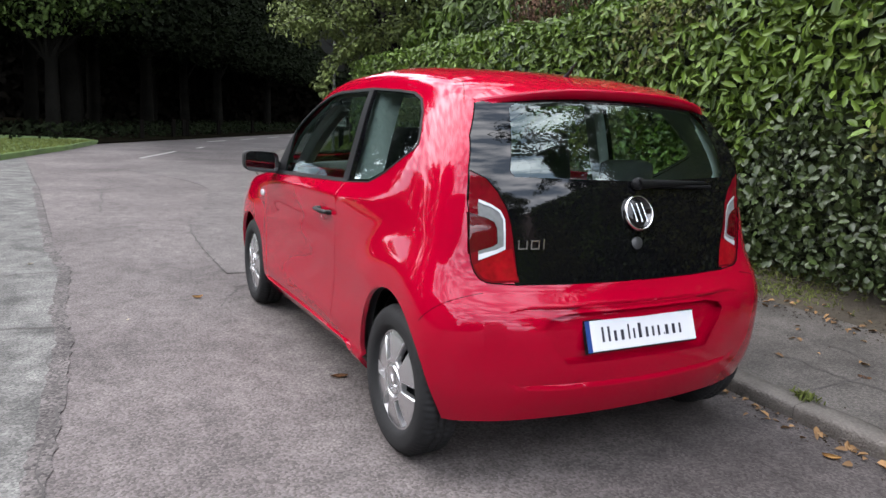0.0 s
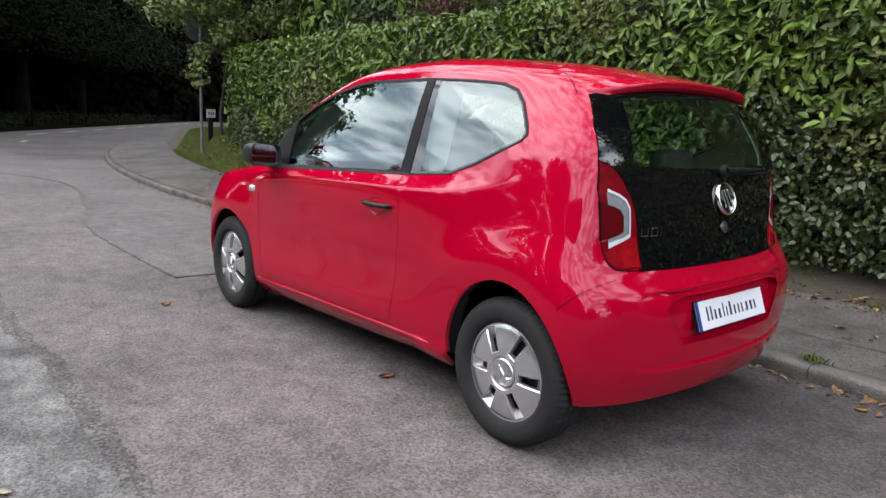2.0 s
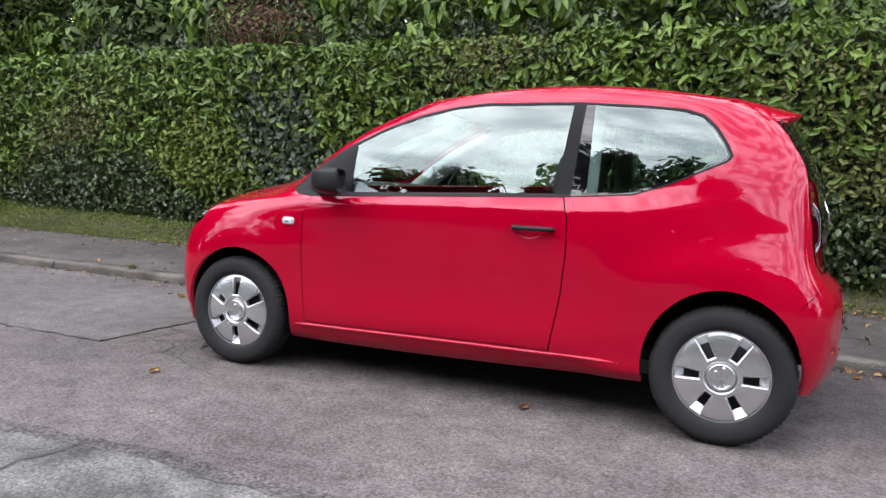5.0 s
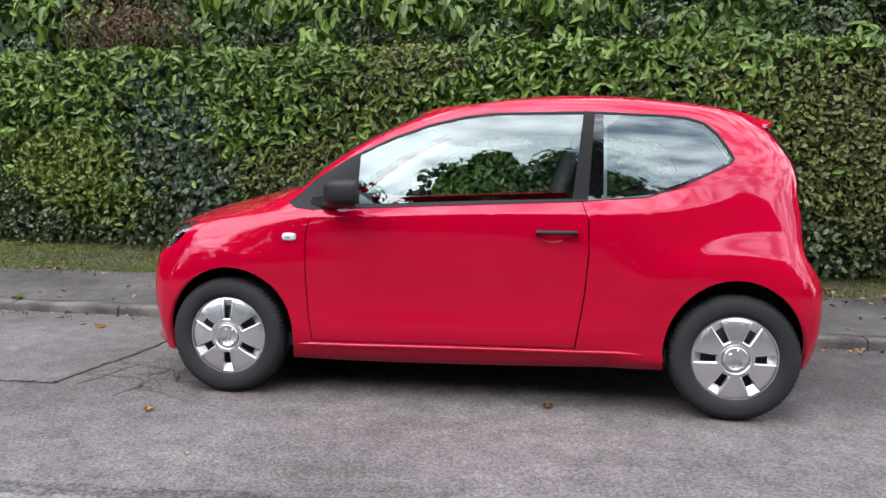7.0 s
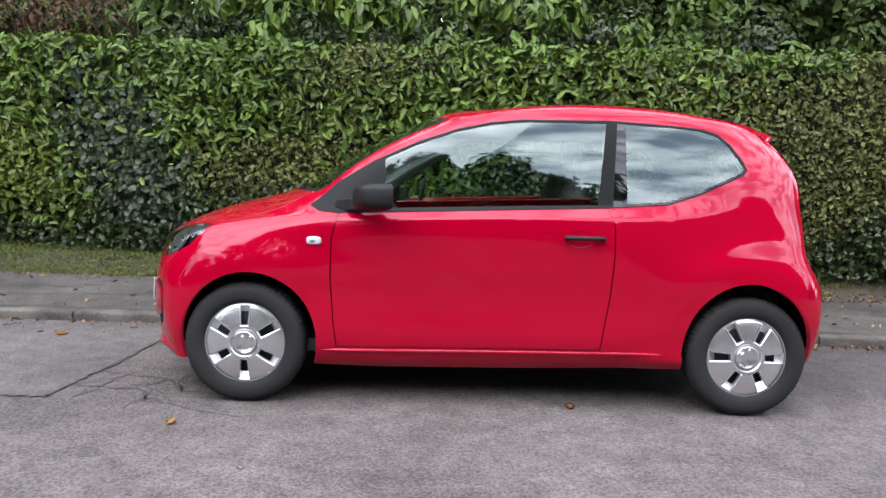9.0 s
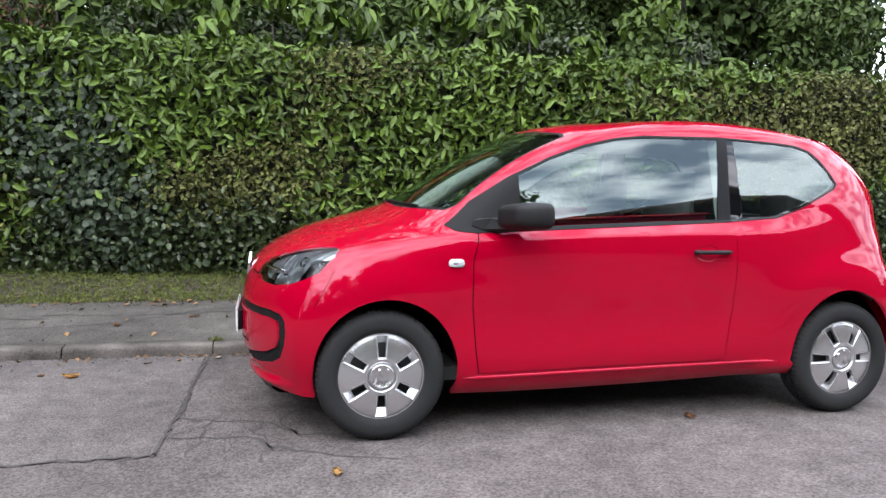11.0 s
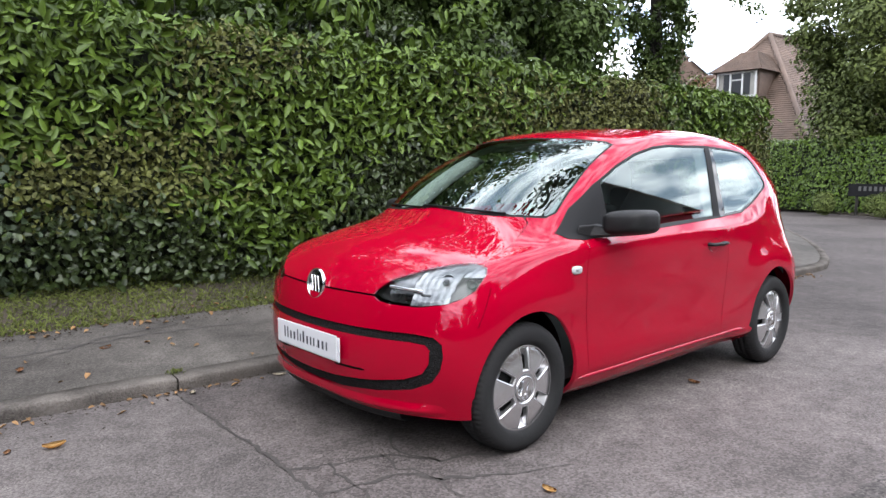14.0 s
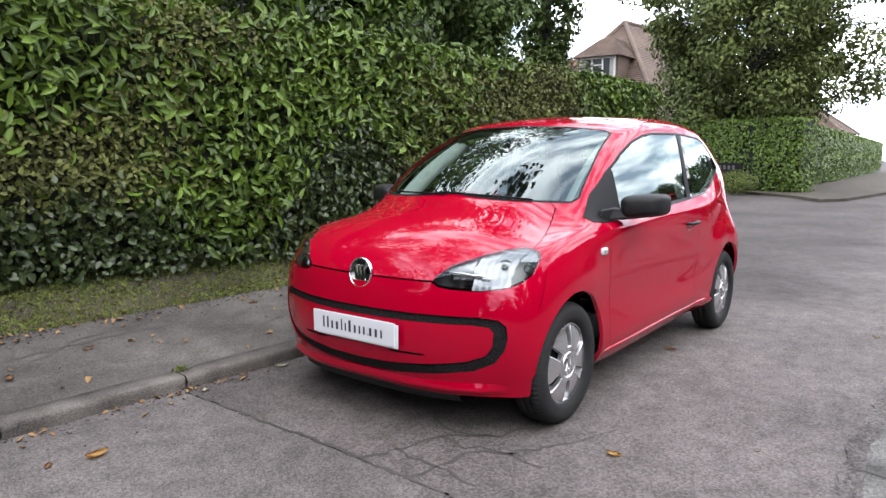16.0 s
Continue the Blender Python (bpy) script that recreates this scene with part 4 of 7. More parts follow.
panel("plate_recess", (([p - Vector((.040, 0, 0)) for p in p_recess[0]]), p_recess[1]), RED, car, "recess round the rear plate", rim=-0.030)


# ---- car: trim and fittings ----
def mirrored(build, name, mat, parent, label="", smooth=True):
    """Builds a fitting for the left side and its mirror image for the right."""
    made = []
    for s in (1, -1):
        bm = bmesh.new()
        build(bm)
        if s < 0:
            bmesh.ops.scale(bm, vec=(1, -1, 1), verts=bm.verts)
            bmesh.ops.reverse_faces(bm, faces=bm.faces)
        owner = parent[0 if s > 0 else 1] if isinstance(parent, list) else parent
        made.append(part(name, bm, mat, owner, label, smooth))
    return made


def bevelled(bm, width, segments=2):
    bmesh.ops.recalc_face_normals(bm, faces=bm.faces)
    bmesh.ops.bevel(bm, geom=[e for e in bm.edges if len(e.link_faces) == 2 and e.calc_face_angle(0) > 0.5], offset=width, segments=segments, affect="EDGES", profile=0.6)


def slab(bm, outline, depth):
    """A prism over a flat outline of 3D points."""
    a = [bm.verts.new(p) for p in outline]
    b = [bm.verts.new(Vector(p) + Vector(depth)) for p in outline]
    bm.faces.new(a)
    bm.faces.new(list(reversed(b)))
    for i in range(len(a)):
        j = (i + 1) % len(a)
        bm.faces.new((a[j], a[i], b[i], b[j]))


# headlining and door linings inside the skin
def inner(piece, by, keep):
    pts, polys = piece
    sel = [p for p in polys if all(keep(pts[k]) for k in p)]
    return [p - body_normal(p) * by for p in pts], sel


panel("headlining", inner(rest, .035, lambda p: p.z > 1.0 and p.x > -1.0), LINER, car, "pale grey headlining and pillar trim")
for side in ("left", "right"):
    panel("door_lining", inner(p_door, .05, lambda p: p.z < .915), INTERIOR, car, "dark inner door panel", side)
    panel("side_lining", inner(rest, .05, lambda p: .3 < p.z < 1.02 and -.75 < p.x < 1.4 and p.y < -.5), INTERIOR, car, "dark side lining", side)


panel("tailgate_trim", inner(p_black, .04, lambda p: p.y < -.47 and p.z > 1.0), LINER, car, "pale grey inner tailgate trim")
for side in ("left", "right"):
    panel("quarter_trim", inner(p_quarter_edge, .03, lambda p: True), LINER, car, "pale grey quarter trim", side)


def inner_sill(bm):
    """The bare metal strip along the foot of a door's window."""
    rows = []
    for k in range(20):
        x = -.50 + .94 * k / 19
        top = .951 + (x + .56) / 1.025 * .048 + .034
        y = touch((x, -2, top), (0, 1, 0)).y
        rows.append([(x, y + .060, .86), (x, y + .055, top - .006), (x, y + .048, top), (x, y + .020, top - .004)])
    ribbon(bm, rows)
    bmesh.ops.recalc_face_normals(bm, faces=bm.faces)


mirrored(inner_sill, "inner_sill", RED, car, "bare red metal along the window's foot")


def pillar_trim(bm):
    rows = []
    for k in range(9):
        z = .99 + .40 * k / 8
        rows.append([touch((x, -2, z), (0, 1, 0)) + Vector((0, .03 + d, 0)) for x, d in ((.505, .05), (.515, 0), (.60, 0), (.63, .09))])
    ribbon(bm, rows)
    bmesh.ops.recalc_face_normals(bm, faces=bm.faces)


mirrored(pillar_trim, "pillar_trim", LINER, car, "pale grey inner pillar trim")


def front_pillar_trim(bm):
    rows = []
    for k in range(11):
        t = k / 10
        x, y, z = -.86 + .58 * t, -.575 + .06 * t, .965 + .375 * t + .03 * math.sin(math.pi * t)
        rows.append([(x - .03, y - .02, z), (x - .01, y + .035, z - .005), (x + .05, y + .045, z - .03), (x + .12, y - .03, z - .035)])
    ribbon(bm, rows)
    bmesh.ops.recalc_face_normals(bm, faces=bm.faces)


mirrored(front_pillar_trim, "front_pillar_trim", LINER, car, "pale grey inner windscreen pillar trim")


def cabin_floor(bm):
    box(bm, -1.0, 1.45, -.70, .70, .24, .30)


bm = bmesh.new()
cabin_floor(bm)
part("cabin_floor", bm, INTERIOR, car, "dark floor pan", False)
bm = bmesh.new()
box(bm, -1.55, 1.42, -.55, .55, .20, .235, .01)
part("underbody", bm, GAP, car, "dark underside", False)
bm = bmesh.new()
box(bm, -1.45, -.95, -.50, .50, .235, .70)
part("engine_bay", bm, INTERIOR, car, "dark engine bay", False)
bm = bmesh.new()
box(bm, 1.15, 1.48, -.54, .54, .235, .90)
part("boot_floor", bm, INTERIOR, car, "dark boot", False)
bm = bmesh.new()
rows = []
for k in range(15):
    y = -.66 + 1.32 * k / 14
    b = .03 * math.cos(y * 2.2)
    f = -.97 + .22 * (abs(y) / .66) ** 2
    rows.append([(f, y, .93), (max(f + .05, -.80 - b), y, .975 + b), (-.62 - b, y, .975 + b), (-.555 - b, y, .92 + b), (-.57, y, .80), (-.66, y, .70), (-1.0, y, .70)])
ribbon(bm, rows)
bmesh.ops.recalc_face_normals(bm, faces=bm.faces)
part("dashboard", bm, INTERIOR, car, "dark moulded dashboard")
bm = bmesh.new()
ring = [Vector((-.42 + .03 * math.sin(q), .36 + .18 * math.cos(q), .93 + .175 * math.sin(q))) for q in (2 * math.pi * k / 28 for k in range(29))]
tube(bm, ring, .014, 8, False)
tube(bm, [(-.42, .19, .92), (-.44, .36, .915), (-.42, .53, .92)], .018, 8)
tube(bm, [(-.43, .36, .92), (-.60, .36, .86)], .035, 10)
part("steering_wheel", bm, BLACK_TRIM, car, "black three-spoke steering wheel")


def seat(y, x):
    s = new("front_seat")
    s.parent = car
    bm = bmesh.new()
    rows = []
    for k in range(11):
        z = .50 + .74 * k / 10
        lean = x + .05 + (z - .5) * .30
        w = .235 * (1 - .45 * max(0, (z - .98) / .26) ** 1.2)
        rows.append([Vector((lean + .075 * math.sin(q) * (1.0 if math.sin(q) > 0 else .7), w * math.cos(q), z)) for q in (2 * math.pi * m / 18 for m in range(18))])
    vs = ribbon(bm, rows, True)
    bm.faces.new(vs[-1])
    part("backrest", bm, SEAT, s, "tall one-piece cloth backrest")
    bm = bmesh.new()
    box(bm, x - .42, x + .06, -.25, .25, .38, .54, .05)
    part("cushion", bm, SEAT, s)
    s.location = (0, y, 0)
    return s


seat(-.36, .20)
seat(.36, .20)
bm = bmesh.new()
rows = [[(.80, y, .42), (.78, y, .60), (.98, y, .58), (1.10, y, .95), (1.16, y, 1.0), (1.22, y, .95), (1.15, y, .5)] for y in (-.6, -.4, -.2, 0, .2, .4, .6)]
ribbon(bm, rows)
bmesh.ops.recalc_face_normals(bm, faces=bm.faces)
part("rear_bench", bm, SEAT, car, "dark cloth rear bench")
for y in (-.33, .33):
    bm = bmesh.new()
    box(bm, 1.10, 1.20, y - .13, y + .13, 1.0, 1.14, .035)
    part("headrest", bm, SEAT, car)
bm = bmesh.new()
box(bm, 1.2, 1.50, -.55, .55, .99, 1.01)
part("parcel_shelf", bm, INTERIOR, car, "", False)

# wheel housings
def housing(cx):
    def make(bm):
        rows = []
        for q in (.06 + (math.pi - .12) * k / 20 for k in range(21)):
            rows.append([(cx + .335 * math.cos(q), y, .30 + .350 * math.sin(q)) for y in (-.715, -.50)])
        ribbon(bm, rows)
        v = [bm.verts.new((cx + .36 * math.cos(q), -.50, .30 + .37 * math.sin(q))) for q in (.06 + (math.pi - .12) * k / 20 for k in range(21))]
        bm.faces.new(v)
    return make


mirrored(housing(-1.185), "wheel_housing", GAP, car, "black wheel arch liner")
mirrored(housing(1.20), "wheel_housing", GAP, car, "black wheel arch liner")


# bright crease along the sill
def sill_edge(bm):
    pts = []
    for k in range(25):
        x = -.84 + 1.64 * k / 24
        z = .268 + (x + .84) * .0165
        p = touch((x, -2, z), (0, 1, 0))
        pts.append(p + Vector((0, .002, 0)))
    tube(bm, pts, [.002] + [.011] * 23 + [.002], 8)


mirrored(sill_edge, "sill_moulding", RED, car)


# door mirrors
def mirror_arm(bm):
    slab(bm, [(-.80, -.735, .950), (-.74, -.765, .934), (-.66, -.80, .930), (-.58, -.86, .938), (-.565, -.935, .948), (-.60, -.945, .955), (-.64, -.90, .966), (-.72, -.78, .988), (-.79, -.735, .985)], (0.03, .012, .006))
    bevelled(bm, .008)


def mirror_ring(x, size, lift_by=0.0):
    """An outline of the mirror's cup across the car, at one place along it."""
    out = []
    for k in range(28):
        q = 2 * math.pi * k / 28
        c, n = math.cos(q), math.sin(q)
        y = -.888 + .108 * size * math.copysign(abs(c) ** .45, c)
        z = 1.004 + lift_by + .061 * size * math.copysign(abs(n) ** .5, n) - (.010 * (y + .888) / .1 if n < 0 else .006 * (y + .888) / .1)
        out.append(Vector((x - .32 * (y + .888) - .015 * (z - 1.004), y, z)))
    return out


def mirror_shell(bm):
    vs = ribbon(bm, [mirror_ring(-.683, .45), mirror_ring(-.676, .68), mirror_ring(-.655, .86), mirror_ring(-.620, .96), mirror_ring(-.560, 1.0), mirror_ring(-.537, .985), mirror_ring(-.533, .95), mirror_ring(-.545, .91), mirror_ring(-.556, .90)], True)
    bm.faces.new(vs[0])
    bmesh.ops.recalc_face_normals(bm, faces=bm.faces)


def mirror_glass(bm):
    slab(bm, mirror_ring(-.556, .915), (.003, 0, 0))


arms = mirrored(mirror_arm, "door_mirror", PLASTIC, car, "black plastic door mirror", False)
mirrored(mirror_shell, "mirror_housing", PLASTIC, arms, "grained black housing")
mirrored(mirror_glass, "mirror_glass", CHROME, arms, "reflecting glass", False)


# door handles, side repeaters
def handle_bar(bm):
    rows = []
    for k in range(13):
        t = k / 12
        x = .300 + .190 * t
        out = -.832 - .010 * math.sin(math.pi * t)
        e = .35 + .65 * min(1, 8 * t * (1 - t) + .1)
        rows.append([Vector((x, out + .011 * math.cos(q), .842 + .002 * t + .0105 * e * math.sin(q))) for q in (2 * math.pi * m / 12 for m in range(12))])
    vs = ribbon(bm, rows, True)
    bm.faces.new(vs[0])
    bm.faces.new(vs[-1])
    for x in (.315, .475):
        box(bm, x - .014, x + .014, -.830, -.78, .833, .852)
    bmesh.ops.recalc_face_normals(bm, faces=bm.faces)


def handle_cup(bm):
    n = 28
    c0 = Vector((.375, 0, .836))
    rows = []
    for rad, dep in ((.064, 0), (.060, .004), (.050, .012), (.001, .016)):
        row = []
        for k in range(n):
            q = 2 * math.pi * k / n
            x, z = c0.x + rad * math.cos(q), c0.z + rad * .62 * math.sin(q)
            p = touch((x, -2, z), (0, 1, 0))
            row.append(p + Vector((0, dep - .0015 - (.003 if 0 < dep < .01 else 0), 0)))
        rows.append(row)
    rows = [[Vector((p.x, -abs(p.y), p.z)) for p in r] for r in rows]
    ribbon(bm, rows[:3], True)
    bmesh.ops.recalc_face_normals(bm, faces=bm.faces)


mirrored(handle_bar, "door_handle", PLASTIC, car, "black bar door handle")
mirrored(handle_cup, "handle_recess", RED, car)


def repeater(bm):
    rows = []
    for rad, out in ((1.0, .001), (.94, .007), (.7, .010), (.01, .011)):
        row = []
        for k in range(24):
            q = 2 * math.pi * k / 24
            x = -.880 + .036 * rad * math.copysign(abs(math.cos(q)) ** .6, math.cos(q))
            z = .791 + .019 * rad * math.copysign(abs(math.sin(q)) ** .6, math.sin(q))
            p = touch((x, -2, z), (0, 1, 0))
            row.append(p - Vector((0, out, 0)))
        rows.append(row)
    ribbon(bm, rows, True)
    bmesh.ops.recalc_face_normals(bm, faces=bm.faces)


reps = mirrored(repeater, "side_repeater", WHITE_LENS, car, "clear side indicator")


def repeater_core(bm):
    p = touch((-.885, -2, .791), (0, 1, 0))
    bmesh.ops.create_icosphere(bm, subdivisions=2, radius=.012, matrix=Matrix.Translation(p - Vector((0, .007, 0))) @ Matrix.Diagonal((1.3, .5, .8, 1)))


mirrored(repeater_core, "bulb", DARK_CHROME, reps, "dark bulb reflector")

# rear spoiler
def tail_point(y, z):
    p = touch((3, -abs(y) - .0005, z), (-1, 0, 0))
    return Vector((p.x, y, p.z))


bm = bmesh.new()
rows = []
for k in range(41):
    y = -.56 + 1.12 * k / 40
    a = abs(y) / .56
    zl = 1.408 - .055 * a ** 2.5
    out = .052 * (1 - a ** 5) + .002
    edge = tail_point(y, zl) + Vector((out, 0, .004))
    up = touch((1.20 - .05 * a ** 3, -abs(y) * .96 - .0005, 3), (0, 0, -1))
    up = Vector((up.x, y, up.z + .001))
    low = tail_point(y, zl - .030 * (1 - .5 * a ** 3))
    mid = up.lerp(edge, .55) + Vector((0, 0, .005 * (1 - a ** 4)))
    rows.append([up, mid, edge + Vector((-.010, 0, .003)), edge, edge + Vector((-.003, 0, -.010)), edge.lerp(low, .5) + Vector((0, 0, -.010)), low + Vector((.001, 0, 0))])
ribbon(bm, rows)
bmesh.ops.recalc_face_normals(bm, faces=bm.faces)
part("rear_spoiler", bm, RED, car, "red spoiler lip over the tailgate")

# emblems: plain ring, disc and bars
def emblem(centre, way, radius, label):
    turn = Vector(way).to_track_quat("Y", "Z").to_matrix().to_4x4()
    m = Matrix.Translation(centre) @ turn
    bm = bmesh.new()
    lathe(bm, [(0, .006), (radius * .86, .006), (radius * .9, 0)], 40)
    bmesh.ops.transform(bm, matrix=m, verts=bm.verts)
    base = part("emblem", bm, BLACK_GLOSS, car, label)
    bm = bmesh.new()
    lathe(bm, [(radius * .87, .004), (radius * .88, .010), (radius * .93, .013), (radius * .98, .010), (radius, 0)], 48)
    bmesh.ops.transform(bm, matrix=m, verts=bm.verts)
    part("ring", bm, CHROME, base, "chrome ring")
    for x, lean in ((-.36, 16), (0, 16), (.36, 16)):
        bm = bmesh.new()
        box(bm, -radius * .06, radius * .06, .004, .012, -radius * .55, radius * .55, .003)
        bmesh.ops.transform(bm, matrix=m @ pose(x * radius, 0, 0, 0, lean, 0), verts=bm.verts)
        part("bar", bm, CHROME, base, "chrome bar", False)


emblem(touch((-3, -.001, .715), (1, 0, 0)) + Vector((-.004, 0, 0)), (-1, 0, .12), .072, "round chrome badge on the nose")
emblem(touch((3, -.001, .972), (-1, 0, 0)) + Vector((.002, 0, 0)), (1, 0, .33), .067, "round chrome badge on the tailgate")

# plates with bars in place of the lettering
def plate(name, centre, way, blue):
    turn = Vector(way).to_track_quat("Y", "Z").to_matrix().to_4x4()
    m = Matrix.Translation(centre) @ turn

    def add(n, mat, x0, x1, y0, y1, z0, z1, owner, label="", bevel=0.0):
        bm = bmesh.new()
        box(bm, x0, x1, y0, y1, z0, z1, bevel)
        bmesh.ops.transform(bm, matrix=m, verts=bm.verts)
        return part(n, bm, mat, owner, label, False)

    p = add(name, WHITE, -.26, .26, 0, .006, -.0555, .0555, car, "white plate with a row of dark bars", .003)
    if blue:
        add("blue_band", BLUE, .242, .262, .0055, .0075, -.056, .056, p, "blue end band")
        add("plate_holder", BLACK_TRIM, -.262, .262, -.012, .002, -.06, .06, p, "black plate holder")
    r = random.Random(3)
    x = .192
    for k in range(14):
        w = r.choice((.010, .013, .016, .019))
        tall = k in (0, 1, 4, 6)
        if k == 10:
            add("bar", INK, x - .004, x, .006, .0074, -.022, -.016, p)
            x -= .010
            continue
        add("bar", INK, x - w * .72, x, .006, .0074, -.024, .030 if tall else .013, p)
        x -= w * 1.1 + .0135
    return p


plate("rear_plate", (1.682, 0, .542), (1, 0, .36), True)
fx = touch((-3, -.001, .462), (1, 0, 0)).x
plate("front_plate", (fx - .012, 0, .465), (-1, 0, -.02), False)
bm = bmesh.new()
box(bm, fx - .0125, fx - .008, -.277, .24, .404, .512, .002)
part("plate_behind", bm, WHITE, car, "second white plate behind the front plate", False)
bm = bmesh.new()
box(bm, fx - .008, fx + .01, -.24, .24, .412, .505)
part("plate_bracket", bm, BLACK_TRIM, car, "", False)

# tailgate fittings
bm = bmesh.new()
tube(bm, [tail_point(0, 1.075) + Vector((.022, 0, 0)), tail_point(.10, 1.080) + Vector((.026, 0, 0)), tail_point(.37, 1.078) + Vector((.018, 0, 0))], [.020, .014, .006], 8)
box(bm, tail_point(.05, 1.075).x, tail_point(.05, 1.075).x + .016, .06, .38, 1.060, 1.070, .003)
bmesh.ops.create_icosphere(bm, subdivisions=2, radius=.030, matrix=Matrix.Translation(tail_point(.01, 1.078) + Vector((.010, 0, 0))) @ Matrix.Diagonal((.6, 1.1, .8, 1)))
part("rear_wiper", bm, BLACK_TRIM, car, "black rear wiper")
bm = bmesh.new()
lathe(bm, [(0, .008), (.020, .008), (.026, .002)], 24)
bmesh.ops.transform(bm, matrix=Matrix.Translation(tail_point(0, .862)) @ Vector((1, 0, .3)).to_track_quat("Y", "Z").to_matrix().to_4x4(), verts=bm.verts)
part("tailgate_button", bm, BEZEL, car, "small round release button")
for y0, y1, z0, z1 in ((-.490, -.485, .848, .880), (-.485, -.461, .848, .852), (-.461, -.456, .848, .880), (-.445, -.440, .848, .880), (-.440, -.418, .876, .880), (-.440, -.418, .848, .852), (-.418, -.413, .848, .880), (-.400, -.395, .848, .886)):
    a = tail_point((y0 + y1) / 2, (z0 + z1) / 2)
    bm = bmesh.new()
    box(bm, a.x - .012, a.x + .005, y0, y1, z0, z1)
    part("badge_bar", bm, CHROME, car, "thin chrome badge bar", False)
bm = bmesh.new()
tube(bm, [(1.10, 0, 1.475), (1.13, 0, 1.498), (1.17, 0, 1.535)], [.012, .006, .003], 8)
part("aerial", bm, BLACK_TRIM, car, "short black roof aerial")


# rear bumper seams
def seam(points, way):
    def make(bm):
        pts = [touch(p, way) for p in points]
        pts = [p + body_normal(p) * .0002 for p in pts if p]
        tube(bm, pts, .0012, 5)
    return make


mirrored(seam([(1.47 + .012 * k, -3, .60 + .013 * k) for k in range(9)], (0, 1, 0)), "bumper_seam", GAP, car)
mirrored(seam([(1.13 + .022 * k, -.520 - .0055 * k - .0004 * k * k, 3) for k in range(9)], (0, 0, -1)), "tailgate_gap", GAP, car)
mirrored(seam([(-1.50 + .012 * k, -3, .60 + .022 * k) for k in range(8)], (0, 1, 0)), "wing_seam", GAP, car)



def edge_seam(corners, radius):
    """A dark joint that follows an outline on the tail."""
    def make(bm):
        pts = []
        for (ya, za), (yb, zb) in zip(corners, corners[1:]):
            for k in range(4):
                p = touch((3, ya + (yb - ya) * k / 4, za + (zb - za) * k / 4), (-1, 0, 0))
                if p:
                    pts.append(p + body_normal(p) * .0006)
        tube(bm, pts, radius, 6)
    return make


OUTER = [(p[1], p[2]) for p in BLACK_TAIL[3:7]] + [(p[1], p[2]) for p in LAMP[:6:-1]] + [(-.49, .727), (-.3, .724), (-.1, .723), (-.004, .7225)]
mirrored(edge_seam(OUTER, .0024), "tailgate_seam", GAP, car)
mirrored(edge_seam([(p[1], p[2]) for p in LAMP[:7]], .0018), "lamp_seam", GAP, car)


# headlights: bezel, reflector bowl and bulb shroud behind the lens
def head_back(by):
    pts, polys = p_head
    return [p - Vector((-.8, -.5, 0)).normalized() * by for p in pts], polys


def head_chrome(s, wanted, base, bowl, flute, mid=(-.62, .77)):
    """A reflector that follows the lens: a shallow bowl with fine upright flutes."""
    pts, polys = p_head
    way = Vector((-.8, -.5, 0)).normalized()
    bm = bmesh.new()
    vs = [bm.verts.new(p) for p in pts]
    for poly in polys:
        bm.faces.new([vs[k] for k in poly])
    bmesh.ops.subdivide_edges(bm, edges=bm.edges[:], cuts=3, use_grid_fill=True)
    bmesh.ops.delete(bm, geom=[f for f in bm.faces if not wanted(f.calc_center_median())], context="FACES")
    for v in bm.verts:
        p = v.co
        deep = base + bowl * max(0.0, 1 - ((p.y - mid[0]) / .11) ** 2 - ((p.z - mid[1]) / .075) ** 2) + flute * math.sin(p.y * 260) + flute * .7 * math.sin(p.z * 150 + p.y * 60)
        q = p - way * deep
        v.co = (q.x, q.y * s, q.z)
    if s < 0:
        bmesh.ops.reverse_faces(bm, faces=bm.faces)
    return bm


